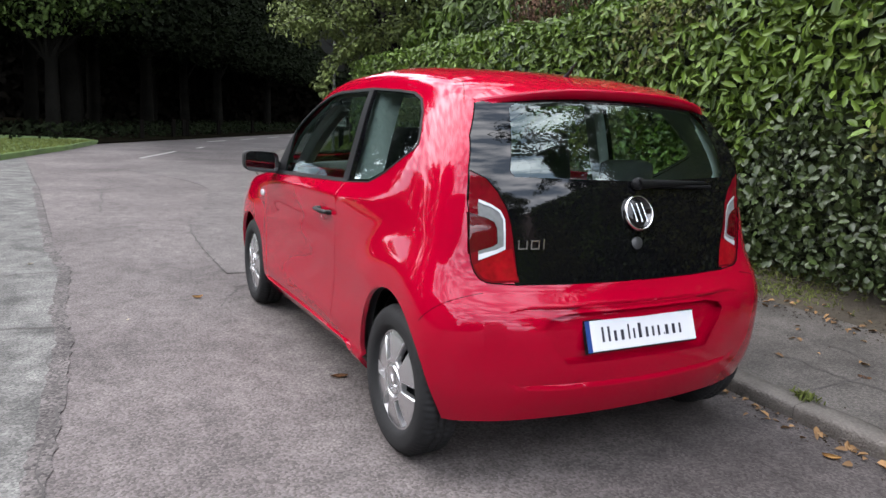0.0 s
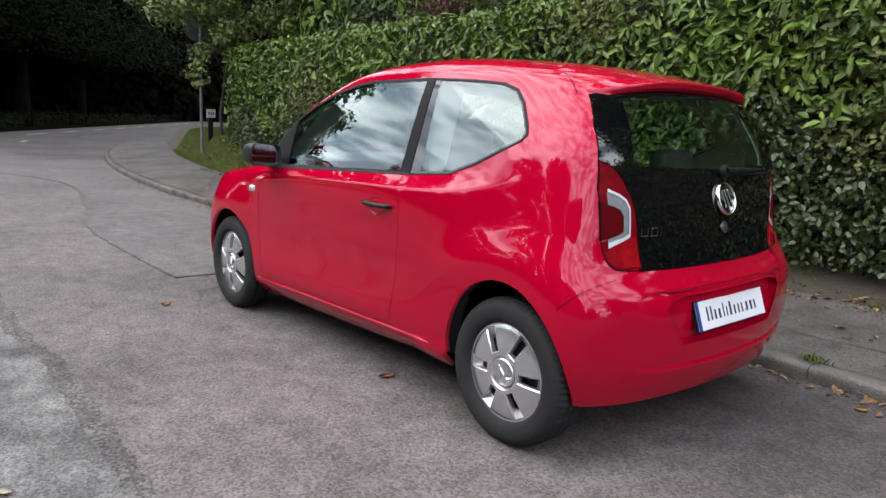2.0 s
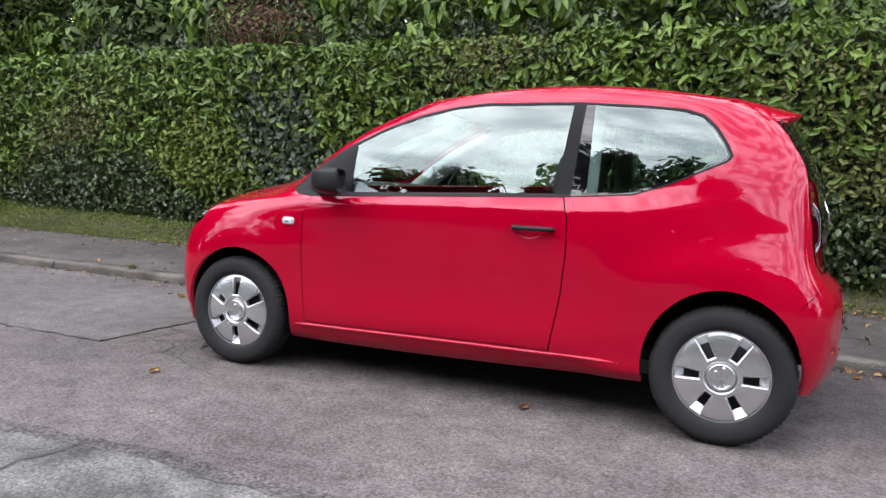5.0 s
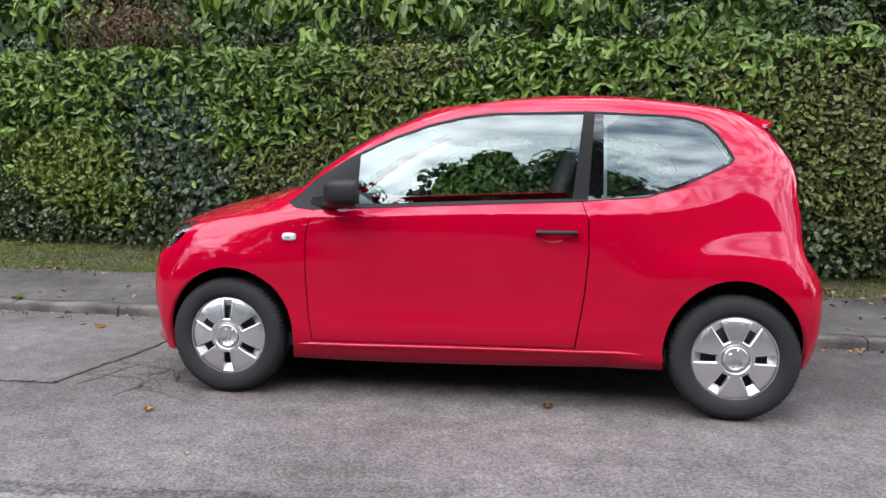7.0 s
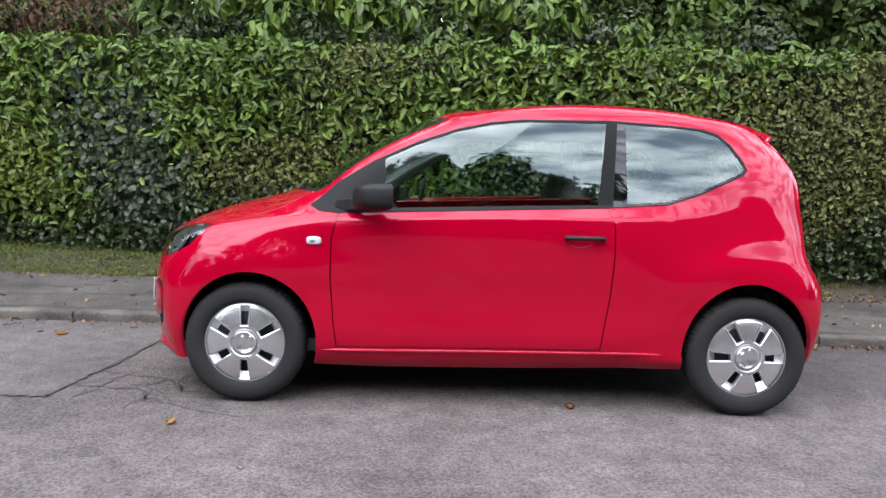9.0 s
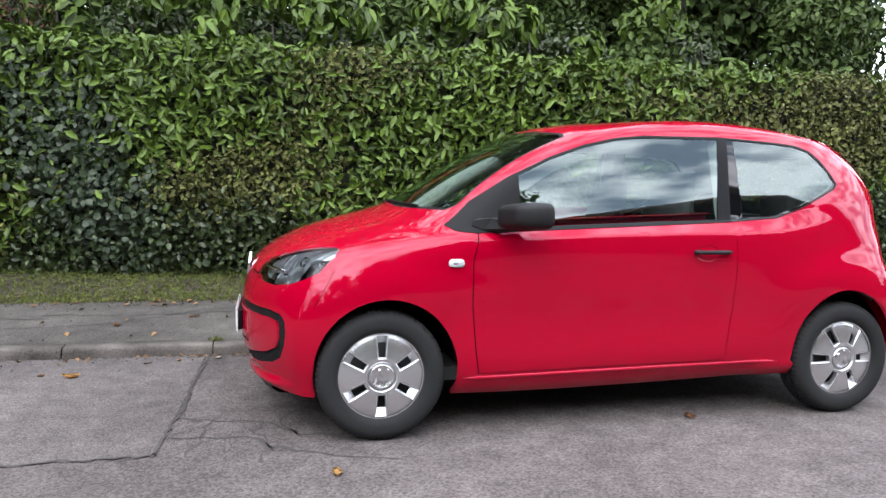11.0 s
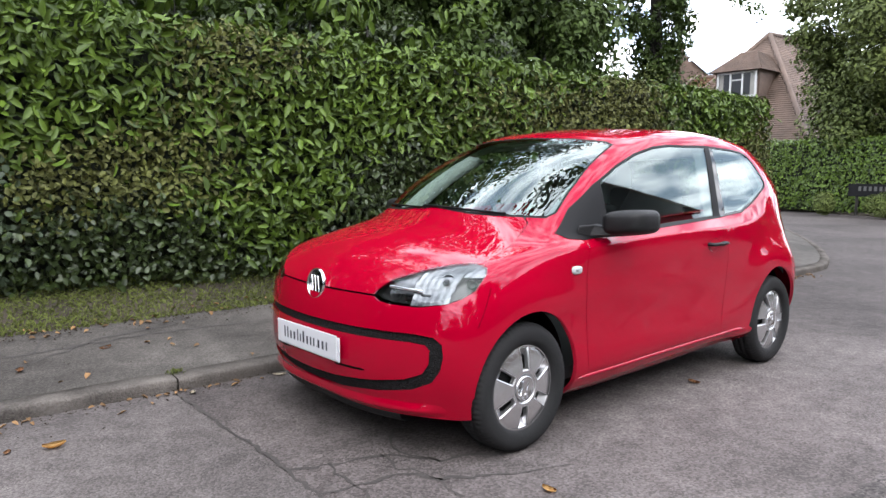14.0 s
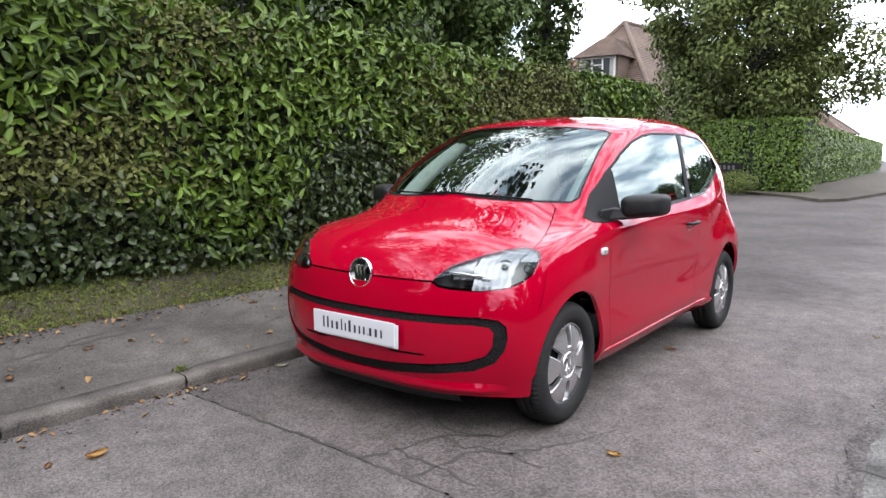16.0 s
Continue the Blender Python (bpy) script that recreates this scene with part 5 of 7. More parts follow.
for side, s in (("left", 1), ("right", -1)):
    unit_back = panel("headlight_bezel", head_back(.062), BEZEL, car, "dark headlight bezel", side)
    part("chrome_chamber", head_chrome(s, lambda c: -.700 < c.y < -.560 and c.z < .850, .022, .030, .0009), REFLECTOR, unit_back, "fluted chrome reflector", True)
    part("inner_chamber", head_chrome(s, lambda c: -.556 < c.y < -.475 and c.z > .718, .030, .012, .0006, (-.52, .75)), DARK_CHROME, unit_back, "grey inner chamber", True)
    part("indicator_chamber", head_chrome(s, lambda c: c.y <= -.704 and c.z > .795, .018, .012, .0015, (-.73, .82)), REFLECTOR, unit_back, "bright indicator chamber", True)
    face = Vector((-.85, -.5 * s, .05)).to_track_quat("Y", "Z").to_matrix().to_4x4()
    for c0, rad, nm in (((-1.520, -.632, .770), .034, "reflector"), ((-1.672, -.468, .718), .026, "reflector"), ((-1.462, -.715, .765), .022, "indicator_bulb")):
        bm = bmesh.new()
        lathe(bm, [(.004, -.030), (rad * .45, -.024), (rad * .8, -.008), (rad, .006)], 28)
        bmesh.ops.transform(bm, matrix=Matrix.Translation((c0[0], c0[1] * s, c0[2])) @ face, verts=bm.verts)
        part(nm, bm, REFLECTOR, unit_back, "chrome reflector bowl")
    bm = bmesh.new()
    lathe(bm, [(.0, .016), (.012, .015), (.016, .004), (.016, -.02)], 20)
    bmesh.ops.transform(bm, matrix=Matrix.Translation((-1.535, -.637 * s, .770)) @ face, verts=bm.verts)
    part("bulb_shroud", bm, BLACK_GLOSS, unit_back, "dark bulb shroud")
    bm = bmesh.new()
    box(bm, -.058, .058, -.02, .02, -.022, .014, .006)
    bmesh.ops.transform(bm, matrix=Matrix.Translation((-1.612, -.548 * s, .708)) @ face, verts=bm.verts)
    part("lower_housing", bm, BLACK_GLOSS, unit_back, "black lower chamber")
    bm = bmesh.new()
    box(bm, -.075, .075, -.004, .004, -.006, .006, .002)
    bmesh.ops.transform(bm, matrix=Matrix.Translation((-1.655, -.515 * s, .742)) @ face @ pose(0, 0, 0, 0, -6 * s, 0), verts=bm.verts)
    part("chrome_strip", bm, CHROME, unit_back, "thin chrome strip")

# scuttle, wipers, lower lip
bm = bmesh.new()
rows = []
for k in range(25):
    y = -.53 + 1.06 * k / 24
    p = touch((-1.09 + .50 * abs(y) ** 2.2, -abs(y) - .0005, 3), (0, 0, -1))
    rows.append([Vector((p.x - .012, y, p.z - .008)), Vector((p.x, y, p.z - .001)), Vector((p.x + .022, y, p.z + .009))])
ribbon(bm, rows)
bmesh.ops.recalc_face_normals(bm, faces=bm.faces)
part("scuttle", bm, BLACK_TRIM, car, "black plastic scuttle below the windscreen")
for y0, y1 in ((-.45, .10), (.05, .52)):
    bm = bmesh.new()
    pts = []
    for k in range(8):
        y = y0 + (y1 - y0) * k / 7
        p = touch((-1.075 + .50 * abs(y) ** 2.2 + .003 * k, -abs(y) - .0005, 3), (0, 0, -1))
        pts.append(Vector((p.x, y, p.z + .009)))
    tube(bm, pts, .006, 6)
    part("wiper", bm, BLACK_TRIM, car, "black windscreen wiper")
bm = bmesh.new()
rows = []
for k in range(33):
    y = -.50 + 1.00 * k / 32
    p = touch((-3, -abs(y) - .0005, .215), (1, 0, 0))
    rows.append([Vector((p.x + .014, y, .220)), Vector((p.x + .008, y, .200)), Vector((p.x + .016, y, .178)), Vector((p.x + .04, y, .160)), Vector((p.x + .12, y, .155)), Vector((p.x + .2, y, .21))])
ribbon(bm, rows)
bmesh.ops.recalc_face_normals(bm, faces=bm.faces)
part("lower_lip", bm, PLASTIC, car, "black plastic lower lip")
bm = bmesh.new()
rows = []
for k in range(49):
    y = -.70 + 1.40 * k / 48
    fade = min(1.0, (1 - abs(y) / .70) * 6)
    row = []
    for z, out in ((.268, .0), (.252, .008), (.236, .019), (.226, .020), (.212, .006)):
        p = touch((-3, -abs(y) - .0005, z), (1, 0, 0))
        row.append(Vector((p.x - out * fade + .001, y + math.copysign(out * fade * .5, y), z)))
    rows.append(row)
ribbon(bm, rows)
bmesh.ops.recalc_face_normals(bm, faces=bm.faces)
part("chin", bm, RED, car, "red chin spoiler edge")


def bumper_slot(bm):
    pts = [touch((-3, -.20 - .02 * k, .386), (1, 0, 0)) for k in range(10)]
    tube(bm, [p + Vector((.002, 0, 0)) for p in pts], [.003] + [.0055] * 8 + [.003], 6)


mirrored(bumper_slot, "bumper_slot", GAP, car, "narrow dark slot beside the plate")

# wheels
def wheel_parts(parent, steer_label=""):
    w = bmesh.new()
    lathe(w, [(.190, .062), (.196, .076), (.218, .087), (.25, .087), (.262, .084), (.266, .081), (.272, .078), (.284, .064), (.290, .048), (.290, .022), (.284, .020), (.284, .014), (.290, .012), (.290, -.012), (.284, -.014), (.284, -.020), (.290, -.022), (.290, -.045), (.284, -.062), (.25, -.08), (.19, -.075), (.18, 0)], 288)
    for v in w.verts:
        far_out = math.hypot(v.co.x, v.co.z)
        q = math.atan2(v.co.z, v.co.x) % (math.pi / 36)
        if far_out > .275 and q < math.pi / 80:
            v.co.x *= 1 - .0045 / far_out
            v.co.z *= 1 - .0045 / far_out
    tyre = part("tyre", w, RUBBER, parent, "black rubber tyre")
    return tyre


def build_wheel():
    root = new("wheel")
    wheel_parts(root)
    d = bmesh.new()
    lathe(d, [(.0, .040), (.185, .040), (.193, .02)], 48)
    part("rim", d, BLACK_TRIM, root, "dark steel rim behind the cover")
    c = bmesh.new()
    prof = [(.058, .062), (.061, .073), (.068, .079), (.088, .081), (.105, .079), (.13, .076), (.155, .072), (.172, .068), (.186, .063), (.193, .064), (.197, .056), (.194, .040)]
    lathe(c, prof, 72)
    axes = []
    for k in range(6):
        q = math.radians(60 * k + 90)
        a, b = Vector((math.cos(q), 0, math.sin(q))), Vector((-math.sin(q), 0, math.cos(q)))
        axes.append((a, b))
        hole = [a * .080 + b * .020, a * .180 + b * .026, a * .180 - b * .026, a * .080 - b * .020]
        gone = carve(c, prism(hole, (0, 1, 0)), lambda v: v.dot(a) > .03 and v.y > .05)
        bmesh.ops.delete(c, geom=gone, context="FACES")
    rim_edges = [e for e in c.edges if e.is_boundary and .078 < math.hypot(e.verts[0].co.x, e.verts[0].co.z) < .185]
    for stage in (0, 1):
        r = bmesh.ops.extrude_edge_only(c, edges=rim_edges)
        for v in r["geom"]:
            if isinstance(v, bmesh.types.BMVert):
                a, b = max(axes, key=lambda ab: v.co.dot(ab[0]))
                u, w, y = v.co.dot(a), v.co.dot(b), v.co.y
                if stage == 0:
                    u, w, y = u + (.004 if u < .12 else -.004), w - math.copysign(.0045, w), y - .003
                else:
                    u, y = u - (.030 if u > .15 else 0), y - (.022 if u > .15 else .020)
                v.co = a * u + b * w + Vector((0, y, 0))
        rim_edges = [e for e in r["geom"] if isinstance(e, bmesh.types.BMEdge)]
    bmesh.ops.recalc_face_normals(c, faces=c.faces)
    cover = part("wheel_cover", c, SILVER, root, "silver six-spoke plastic cover", smooth=False)
    cover.data.materials.append(SILVER_EDGE)
    for p in cover.data.polygons:
        far_out = math.hypot(p.center.x, p.center.z)
        if (far_out < .0665) or (.076 < far_out < .186 and abs(p.normal.y) < .93):
            p.material_index = 1
    h = bmesh.new()
    lathe(h, [(.0, .079), (.046, .078), (.050, .082), (.055, .081), (.058, .074), (.058, .066)], 40)
    part("hub_cap", h, SILVER, root, "round silver cap")
    for x, lean in ((-.016, -20), (0, 20), (.016, -20)):
        h = bmesh.new()
        box(h, -.0035, .0035, .076, .082, -.032, .032)
        bmesh.ops.transform(h, matrix=pose(x, 0, 0, 0, lean, 0), verts=h.verts)
        part("raised_bar", h, CHROME, root, "", False)
    return root


first = build_wheel()
first.parent = car
first.matrix_basis = pose(-1.205, -.715, .290, 0, 0, 180)
for x, y, rz, q in ((1.21, -.715, 180, 30), (-1.205, .715, 0, 20), (1.21, .715, 0, 40)):
    copy_thing(first, pose(x, y, .290, 0, q, rz))

# ---- foliage ----
LAUREL = material("laurel_leaf", (0.117, 0.188, 0.023), 0.42, noise_scale=3, vary=0.35, island=0.66, second=(0.017, 0.034, 0.006), spec=0.24)
SMALL_LEAF = material("privet_leaf", (0.142, 0.156, 0.038), 0.6, noise_scale=3, vary=0.35, island=0.55, second=(0.028, 0.030, 0.008), spec=0.25)
IVY = material("ivy_leaf", (0.058, 0.088, 0.022), 0.4, noise_scale=3, vary=0.35, island=0.6, second=(0.010, 0.018, 0.006), spec=0.4)
TREE_LEAF = material("tree_leaf", (0.072, 0.115, 0.022), 0.6, noise_scale=0.6, vary=0.3, island=0.5, second=(0.018, 0.032, 0.007), spec=0.2)
LIME_LEAF = material("lime_leaf", (0.142, 0.180, 0.044), 0.6, noise_scale=0.6, vary=0.3, island=0.55, second=(0.028, 0.042, 0.011), spec=0.2)
# woodland leaf, bark and litter colours are near black: canopy shade painted in
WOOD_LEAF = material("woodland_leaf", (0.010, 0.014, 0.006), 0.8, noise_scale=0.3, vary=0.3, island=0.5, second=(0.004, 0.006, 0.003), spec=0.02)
BARK = material("bark", (0.026, 0.023, 0.018), 0.95, noise_scale=14, vary=0.4, bump=1.0, bump_scale=25)
# the bark above, darkened for the shade under the canopy
WOOD_BARK = material("shaded_bark", (0.012, 0.0115, 0.010), 0.95, spec=0.0, noise_scale=14, vary=0.4, bump=1.0, bump_scale=25)
DEEP_LEAF = material("deep_shade_leaf", (0.0065, 0.0058, 0.0046), 0.9, noise_scale=0.3, vary=0.3, island=0.3, second=(0.005, 0.0046, 0.0038), spec=0.0)
GRASS = material("grass_blade", (0.165, 0.200, 0.048), 0.7, noise_scale=2, vary=0.3, island=0.6, second=(0.070, 0.080, 0.022), spec=0.15)
DARK_IVY = material("dark_ivy_leaf", (0.054, 0.080, 0.038), 0.5, noise_scale=3, vary=0.3, island=0.5, second=(0.012, 0.020, 0.011), spec=0.3)
FRESH_LEAF = material("fresh_privet_leaf", (0.150, 0.190, 0.022), 0.5, noise_scale=3, vary=0.3, island=0.5, second=(0.040, 0.062, 0.008), spec=0.25)
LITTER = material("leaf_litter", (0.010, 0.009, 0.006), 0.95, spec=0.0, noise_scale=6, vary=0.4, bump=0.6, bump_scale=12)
PALE_BAR = material("pale_lettering", (0.09, 0.09, 0.085), 0.7, noise_scale=30, vary=0.15)
rng = np.random.default_rng(7)


def unit(a):
    return a / (np.linalg.norm(a, axis=1, keepdims=True) + 1e-9)


def leaves(name, centres, normals, length, mat, parent=None, ratio=0.36, droop=0.5, fold=0.18, simple=False, scatter=0.45):
    """Many small folded leaves at the centres, facing roughly along the normals."""
    n = len(centres)
    nrm = unit(normals + rng.normal(0, scatter, (n, 3)))
    along = rng.normal(0, 1, (n, 3)) + np.array((0, 0, -droop))
    along = unit(along - nrm * np.sum(along * nrm, axis=1, keepdims=True))
    across = np.cross(nrm, along)
    l = (np.ones(n) * length * rng.uniform(0.65, 1.25, n))[:, None]
    w = l * ratio * rng.uniform(0.8, 1.2, (n, 1)) * 0.5
    f = w * fold * 2
    c = centres - along * l * 0.5
    if simple:
        v = np.stack((c, c + along * l * 0.45 + across * w * 1.15, c + along * l, c + along * l * 0.45 - across * w * 1.15), axis=1).reshape(-1, 3)
        return array_mesh(name, v, np.arange(n)[:, None] * 4 + np.arange(4), mat, parent)
    v = np.stack((c, c + along * l * 0.30 + across * w + nrm * f, c + along * l * 0.68 + across * w * 0.85 + nrm * f * 0.6, c + along * l - nrm * l * 0.12,
                  c + along * l * 0.68 - across * w * 0.85 + nrm * f * 0.6, c + along * l * 0.30 - across * w + nrm * f), axis=1).reshape(-1, 3)
    k = np.arange(n)[:, None] * 6
    faces = np.concatenate((k + np.array((0, 1, 2, 3)), k + np.array((0, 3, 4, 5))))
    ob = array_mesh(name, v, faces, mat, parent)
    return ob


def wave(x, z, seed):
    """A soft noise between about -1 and 1."""
    return (np.sin(1.7 * x + 2.3 * np.sin(0.9 * z + seed) + seed) + np.sin(3.1 * x - 1.3 * z + 2 * seed) * 0.6 + np.sin(0.7 * x + 4.1 * z + 3 * seed) * 0.5) / 2.1


def hedge_skin(n, x0, x1, line, height, depth, foot):
    """Random points and outward normals on the front, the top and the ends of a clipped hedge."""
    nf, nt, ne = int(n * 0.70), int(n * 0.24), int(n * 0.06)
    x = rng.uniform(x0, x1, nf)
    z = foot + (height - foot) * rng.uniform(0, 1, nf) ** 0.92
    lean = 0.22 * np.clip((1.1 - z), 0, 1) ** 1.5
    y = line(x) + lean + 0.05 * wave(x, z, 1.0) + rng.normal(0.04, 0.08, nf) + 0.10 * np.clip((z - height + 0.12) / 0.12, 0, 1) ** 2
    front = np.stack((x, y, z), 1)
    nfront = np.tile((0, -1, 0.25), (nf, 1))
    x = rng.uniform(x0, x1, nt)
    d = rng.uniform(0, depth, nt)
    top = np.stack((x, line(x) + d, height + 0.035 * wave(2 * x, 3 * d, 4.0) + rng.normal(0, 0.03, nt) - 0.06 * np.clip(0.1 - d, 0, 0.1) / 0.1), 1)
    ntop = np.tile((0, -0.35, 1.0), (nt, 1))
    s = rng.integers(0, 2, ne)
    x = np.where(s == 0, x0, x1) + rng.normal(0, 0.04, ne)
    d = rng.uniform(0, depth, ne)
    ends = np.stack((x, line(x) + d, rng.uniform(foot, height, ne)), 1)
    nends = np.stack((np.where(s == 0, -1.0, 1.0), np.zeros(ne) - 0.3, np.zeros(ne) + 0.2), 1)
    return np.vstack((front, top, ends)), np.vstack((nfront, ntop, nends))


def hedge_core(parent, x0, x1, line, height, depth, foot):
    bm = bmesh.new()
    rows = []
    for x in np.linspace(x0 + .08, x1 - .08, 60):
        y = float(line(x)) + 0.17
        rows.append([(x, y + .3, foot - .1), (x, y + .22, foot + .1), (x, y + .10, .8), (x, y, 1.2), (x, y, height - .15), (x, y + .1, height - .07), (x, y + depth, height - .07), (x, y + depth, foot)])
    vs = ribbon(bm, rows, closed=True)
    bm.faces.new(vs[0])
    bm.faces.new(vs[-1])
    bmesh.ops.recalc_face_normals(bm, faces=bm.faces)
    return part("core", bm, HEDGE_CORE, parent, "solid dark core coloured as the shaded inside", False)


HX0, HX1, HTOP = -9.7, 6.95, 2.34
hedge = thing("hedge", "tall clipped mixed hedge of laurel, privet and ivy on the verge", "hedge")
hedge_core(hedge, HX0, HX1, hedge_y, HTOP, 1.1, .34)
pts, nrm = hedge_skin(120000, HX0, HX1, hedge_y, HTOP, 1.0, .36)
kind = wave(pts[:, 0] * 0.8, pts[:, 2] * 1.2, 2.2) + 0.55 * (pts[:, 2] - 1.35) + 0.40 * np.clip((0.4 - pts[:, 0]) / 2, -1, 1) + rng.normal(0, 0.25, len(pts))
ivy_zone = (pts[:, 2] + 0.55 * wave(pts[:, 0] * 1.1, 0.35 * pts[:, 2], 5.0) + rng.normal(0, 0.1, len(pts))) < 0.95
soft = rng.normal(0, .22, len(pts)) + .25 * wave(3 * pts[:, 0], 3 * pts[:, 2], 1.3)
dark_zone = ((pts[:, 0] + 3.35 + .45 * (pts[:, 2] - 1.6)) / .52) ** 2 + ((pts[:, 2] - 1.25) / .80) ** 2 + soft + rng.normal(0, .55, len(pts)) < .72
fresh_zone = (((pts[:, 0] + 4.5) / .55) ** 2 + ((pts[:, 2] - 1.2) / .42) ** 2 + soft < 1) & ~dark_zone
special = dark_zone | fresh_zone
ivy_zone &= ~special
is_laurel = (kind > -0.05) & ~ivy_zone & ~special
pick = is_laurel & (rng.uniform(0, 1, len(pts)) < 0.47)
tagged(leaves("laurel_leaves", pts[pick], nrm[pick], 0.105, LAUREL, hedge, 0.35, -0.5, scatter=0.7), "glossy green laurel leaves", kind="stuff")
pick = ~is_laurel & ~ivy_zone & ~special
tagged(leaves("privet_leaves", pts[pick], nrm[pick], 0.050, SMALL_LEAF, hedge, 0.55, 0.2, scatter=0.7), "small dull green leaves", kind="stuff")
pick = ivy_zone
tagged(leaves("ivy_leaves", pts[pick], nrm[pick], 0.056, IVY, hedge, 0.62, 0.8, 0.14, scatter=0.8), "dark ivy leaves", kind="stuff")

tagged(leaves("dark_ivy", pts[dark_zone], nrm[dark_zone], 0.058, DARK_IVY, hedge, 0.8, 0.6, 0.10, scatter=0.65), "a patch of dark bluish ivy", kind="stuff")
tagged(leaves("fresh_leaves", pts[fresh_zone], nrm[fresh_zone], 0.070, FRESH_LEAF, hedge, 0.45, -0.3, scatter=0.6), "a patch of yellow green leaves", kind="stuff")

# ---- trees ----
def blob_points(n, centre, radii, shell=0.5):
    """Points in an ellipsoid, mostly near its outside, with outward normals."""
    d = unit(rng.normal(0, 1, (n, 3)))
    r = rng.uniform(shell, 1.0, (n, 1)) ** 0.6
    return np.array(centre) + d * r * np.array(radii), d


def tree(name, label, category, height, spread, low, clumps, leaf, per_clump, mat, trunk_r, seed, group="", clump=0.34, simple=False):
    """A tree that stands at its own origin: a tapered trunk, limbs to each clump, and clumps of leaves with gaps between."""
    r = random.Random(seed)
    root = thing(name, label, category, group)
    bm = bmesh.new()
    bend = [(0, 0, -0.1), (r.uniform(-.1, .1), r.uniform(-.1, .1), height * .25), (r.uniform(-.2, .2), r.uniform(-.2, .2), height * .5), (r.uniform(-.3, .3), r.uniform(-.3, .3), height * .85)]
    tube(bm, bend, [trunk_r * 1.25, trunk_r, trunk_r * .75, trunk_r * .25], 10)
    cents = []
    for k in range(clumps):
        q, h = k * 2.4 + r.uniform(-.4, .4), low + (height - low) * ((k + 0.5) / clumps)
        rad = spread * (0.35 + 0.65 * math.sin(math.pi * min(1, max(0.12, (h - low) / (height - low) * .85 + .12)))) * r.uniform(.35, 1.0)
        cents.append((rad * math.cos(q), rad * math.sin(q), h))
        z0 = max(low * .6, h - spread * .5)
        z0 = min(z0, height * .8)
        tube(bm, [(0, 0, z0), (cents[-1][0] * .5, cents[-1][1] * .5, (z0 + h) / 2 + .15), cents[-1]], [trunk_r * .4, trunk_r * .25, trunk_r * .08], 6)
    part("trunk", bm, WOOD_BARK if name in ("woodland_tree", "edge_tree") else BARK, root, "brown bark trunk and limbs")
    ps, ns = [], []
    for c in cents:
        s = spread * clump * r.uniform(.76, 1.24)
        p, d = blob_points(per_clump, c, (s, s, s * r.uniform(.55, .8)), 0.15)
        ps.append(p)
        ns.append(d + np.array((0, 0, .6)))
    tagged(leaves("crown", np.vstack(ps), np.vstack(ns), leaf, mat, root, 0.5, 0.7, simple=simple), kind="stuff")
    return root


def plant(first, spots):
    """Moves a tree to the first spot and copies it to the others: x, y, turn, size."""
    for i, (x, y, turn, size) in enumerate(spots):
        m = pose(x, y, 0, 0, 0, turn)
        if i == 0:
            first.scale = (size, size, size)
            first.matrix_basis = m @ Matrix.Diagonal((size, size, size, 1))
        else:
            first_scale = first.scale.copy()
            first.scale = (size, size, size)
            copy_thing(first, m)
            first.scale = first_scale


# behind the hedge
back = tree("garden_tree", "leafy garden tree growing behind the hedge", "tree", 7.2, 3.0, 2.0, 26, 0.165, 450, TREE_LEAF, .16, 3, "garden trees")
plant(back, [(-8.0, 6.8, 0, 1.25), (-4.6, 6.8, 100, 1.1), (0.8, 7.4, 200, 1.02), (4.2, 7.2, 290, 1.1), (2.5, 6.7, 320, .97), (-1.9, 6.9, 40, .95), (-11.5, 7.8, 45, 1.3), (6.3, 8.0, 75, .86), (0.0, 8.4, 260, .92), (5.2, 6.3, 15, .8)])
over = tree("overhanging_tree", "tall garden tree that spreads over the hedge", "tree", 10.0, 4.5, 6.7, 26, 0.20, 170, TREE_LEAF, .10, 8, "garden trees", .22)
plant(over, [(-1.6, 5.7, 130, 1.2), (5.6, 5.0, 20, .8)])
lime = tree("lime_tree", "tall lime tree with drooping leafy branches", "tree", 9.8, 4.3, 2.5, 78, 0.165, 950, LIME_LEAF, .22, 11, "lime trees", 0.27)
plant(lime, [(24.9, 5.2, 0, 1.0)])
edge_tree = tree("edge_tree", "broad leafy tree at the edge of the woods", "tree", 13.0, 6.0, 4.9, 44, 0.24, 420, TREE_LEAF, .24, 19, "", .26)
plant(edge_tree, [(-31.0, -2.6, 0, 1.0)])

rowan = tree("hedgerow_tree", "small light green tree leaning out of the hedge end", "tree", 4.7, 1.9, 2.75, 22, 0.10, 420, LIME_LEAF, .032, 41, "", .28)
plant(rowan, [(-10.7, 3.35, 0, 1.0)])
# its twigs that reach out over the pavement
bm = bmesh.new()
ps, ns = [], []
r = random.Random(12)
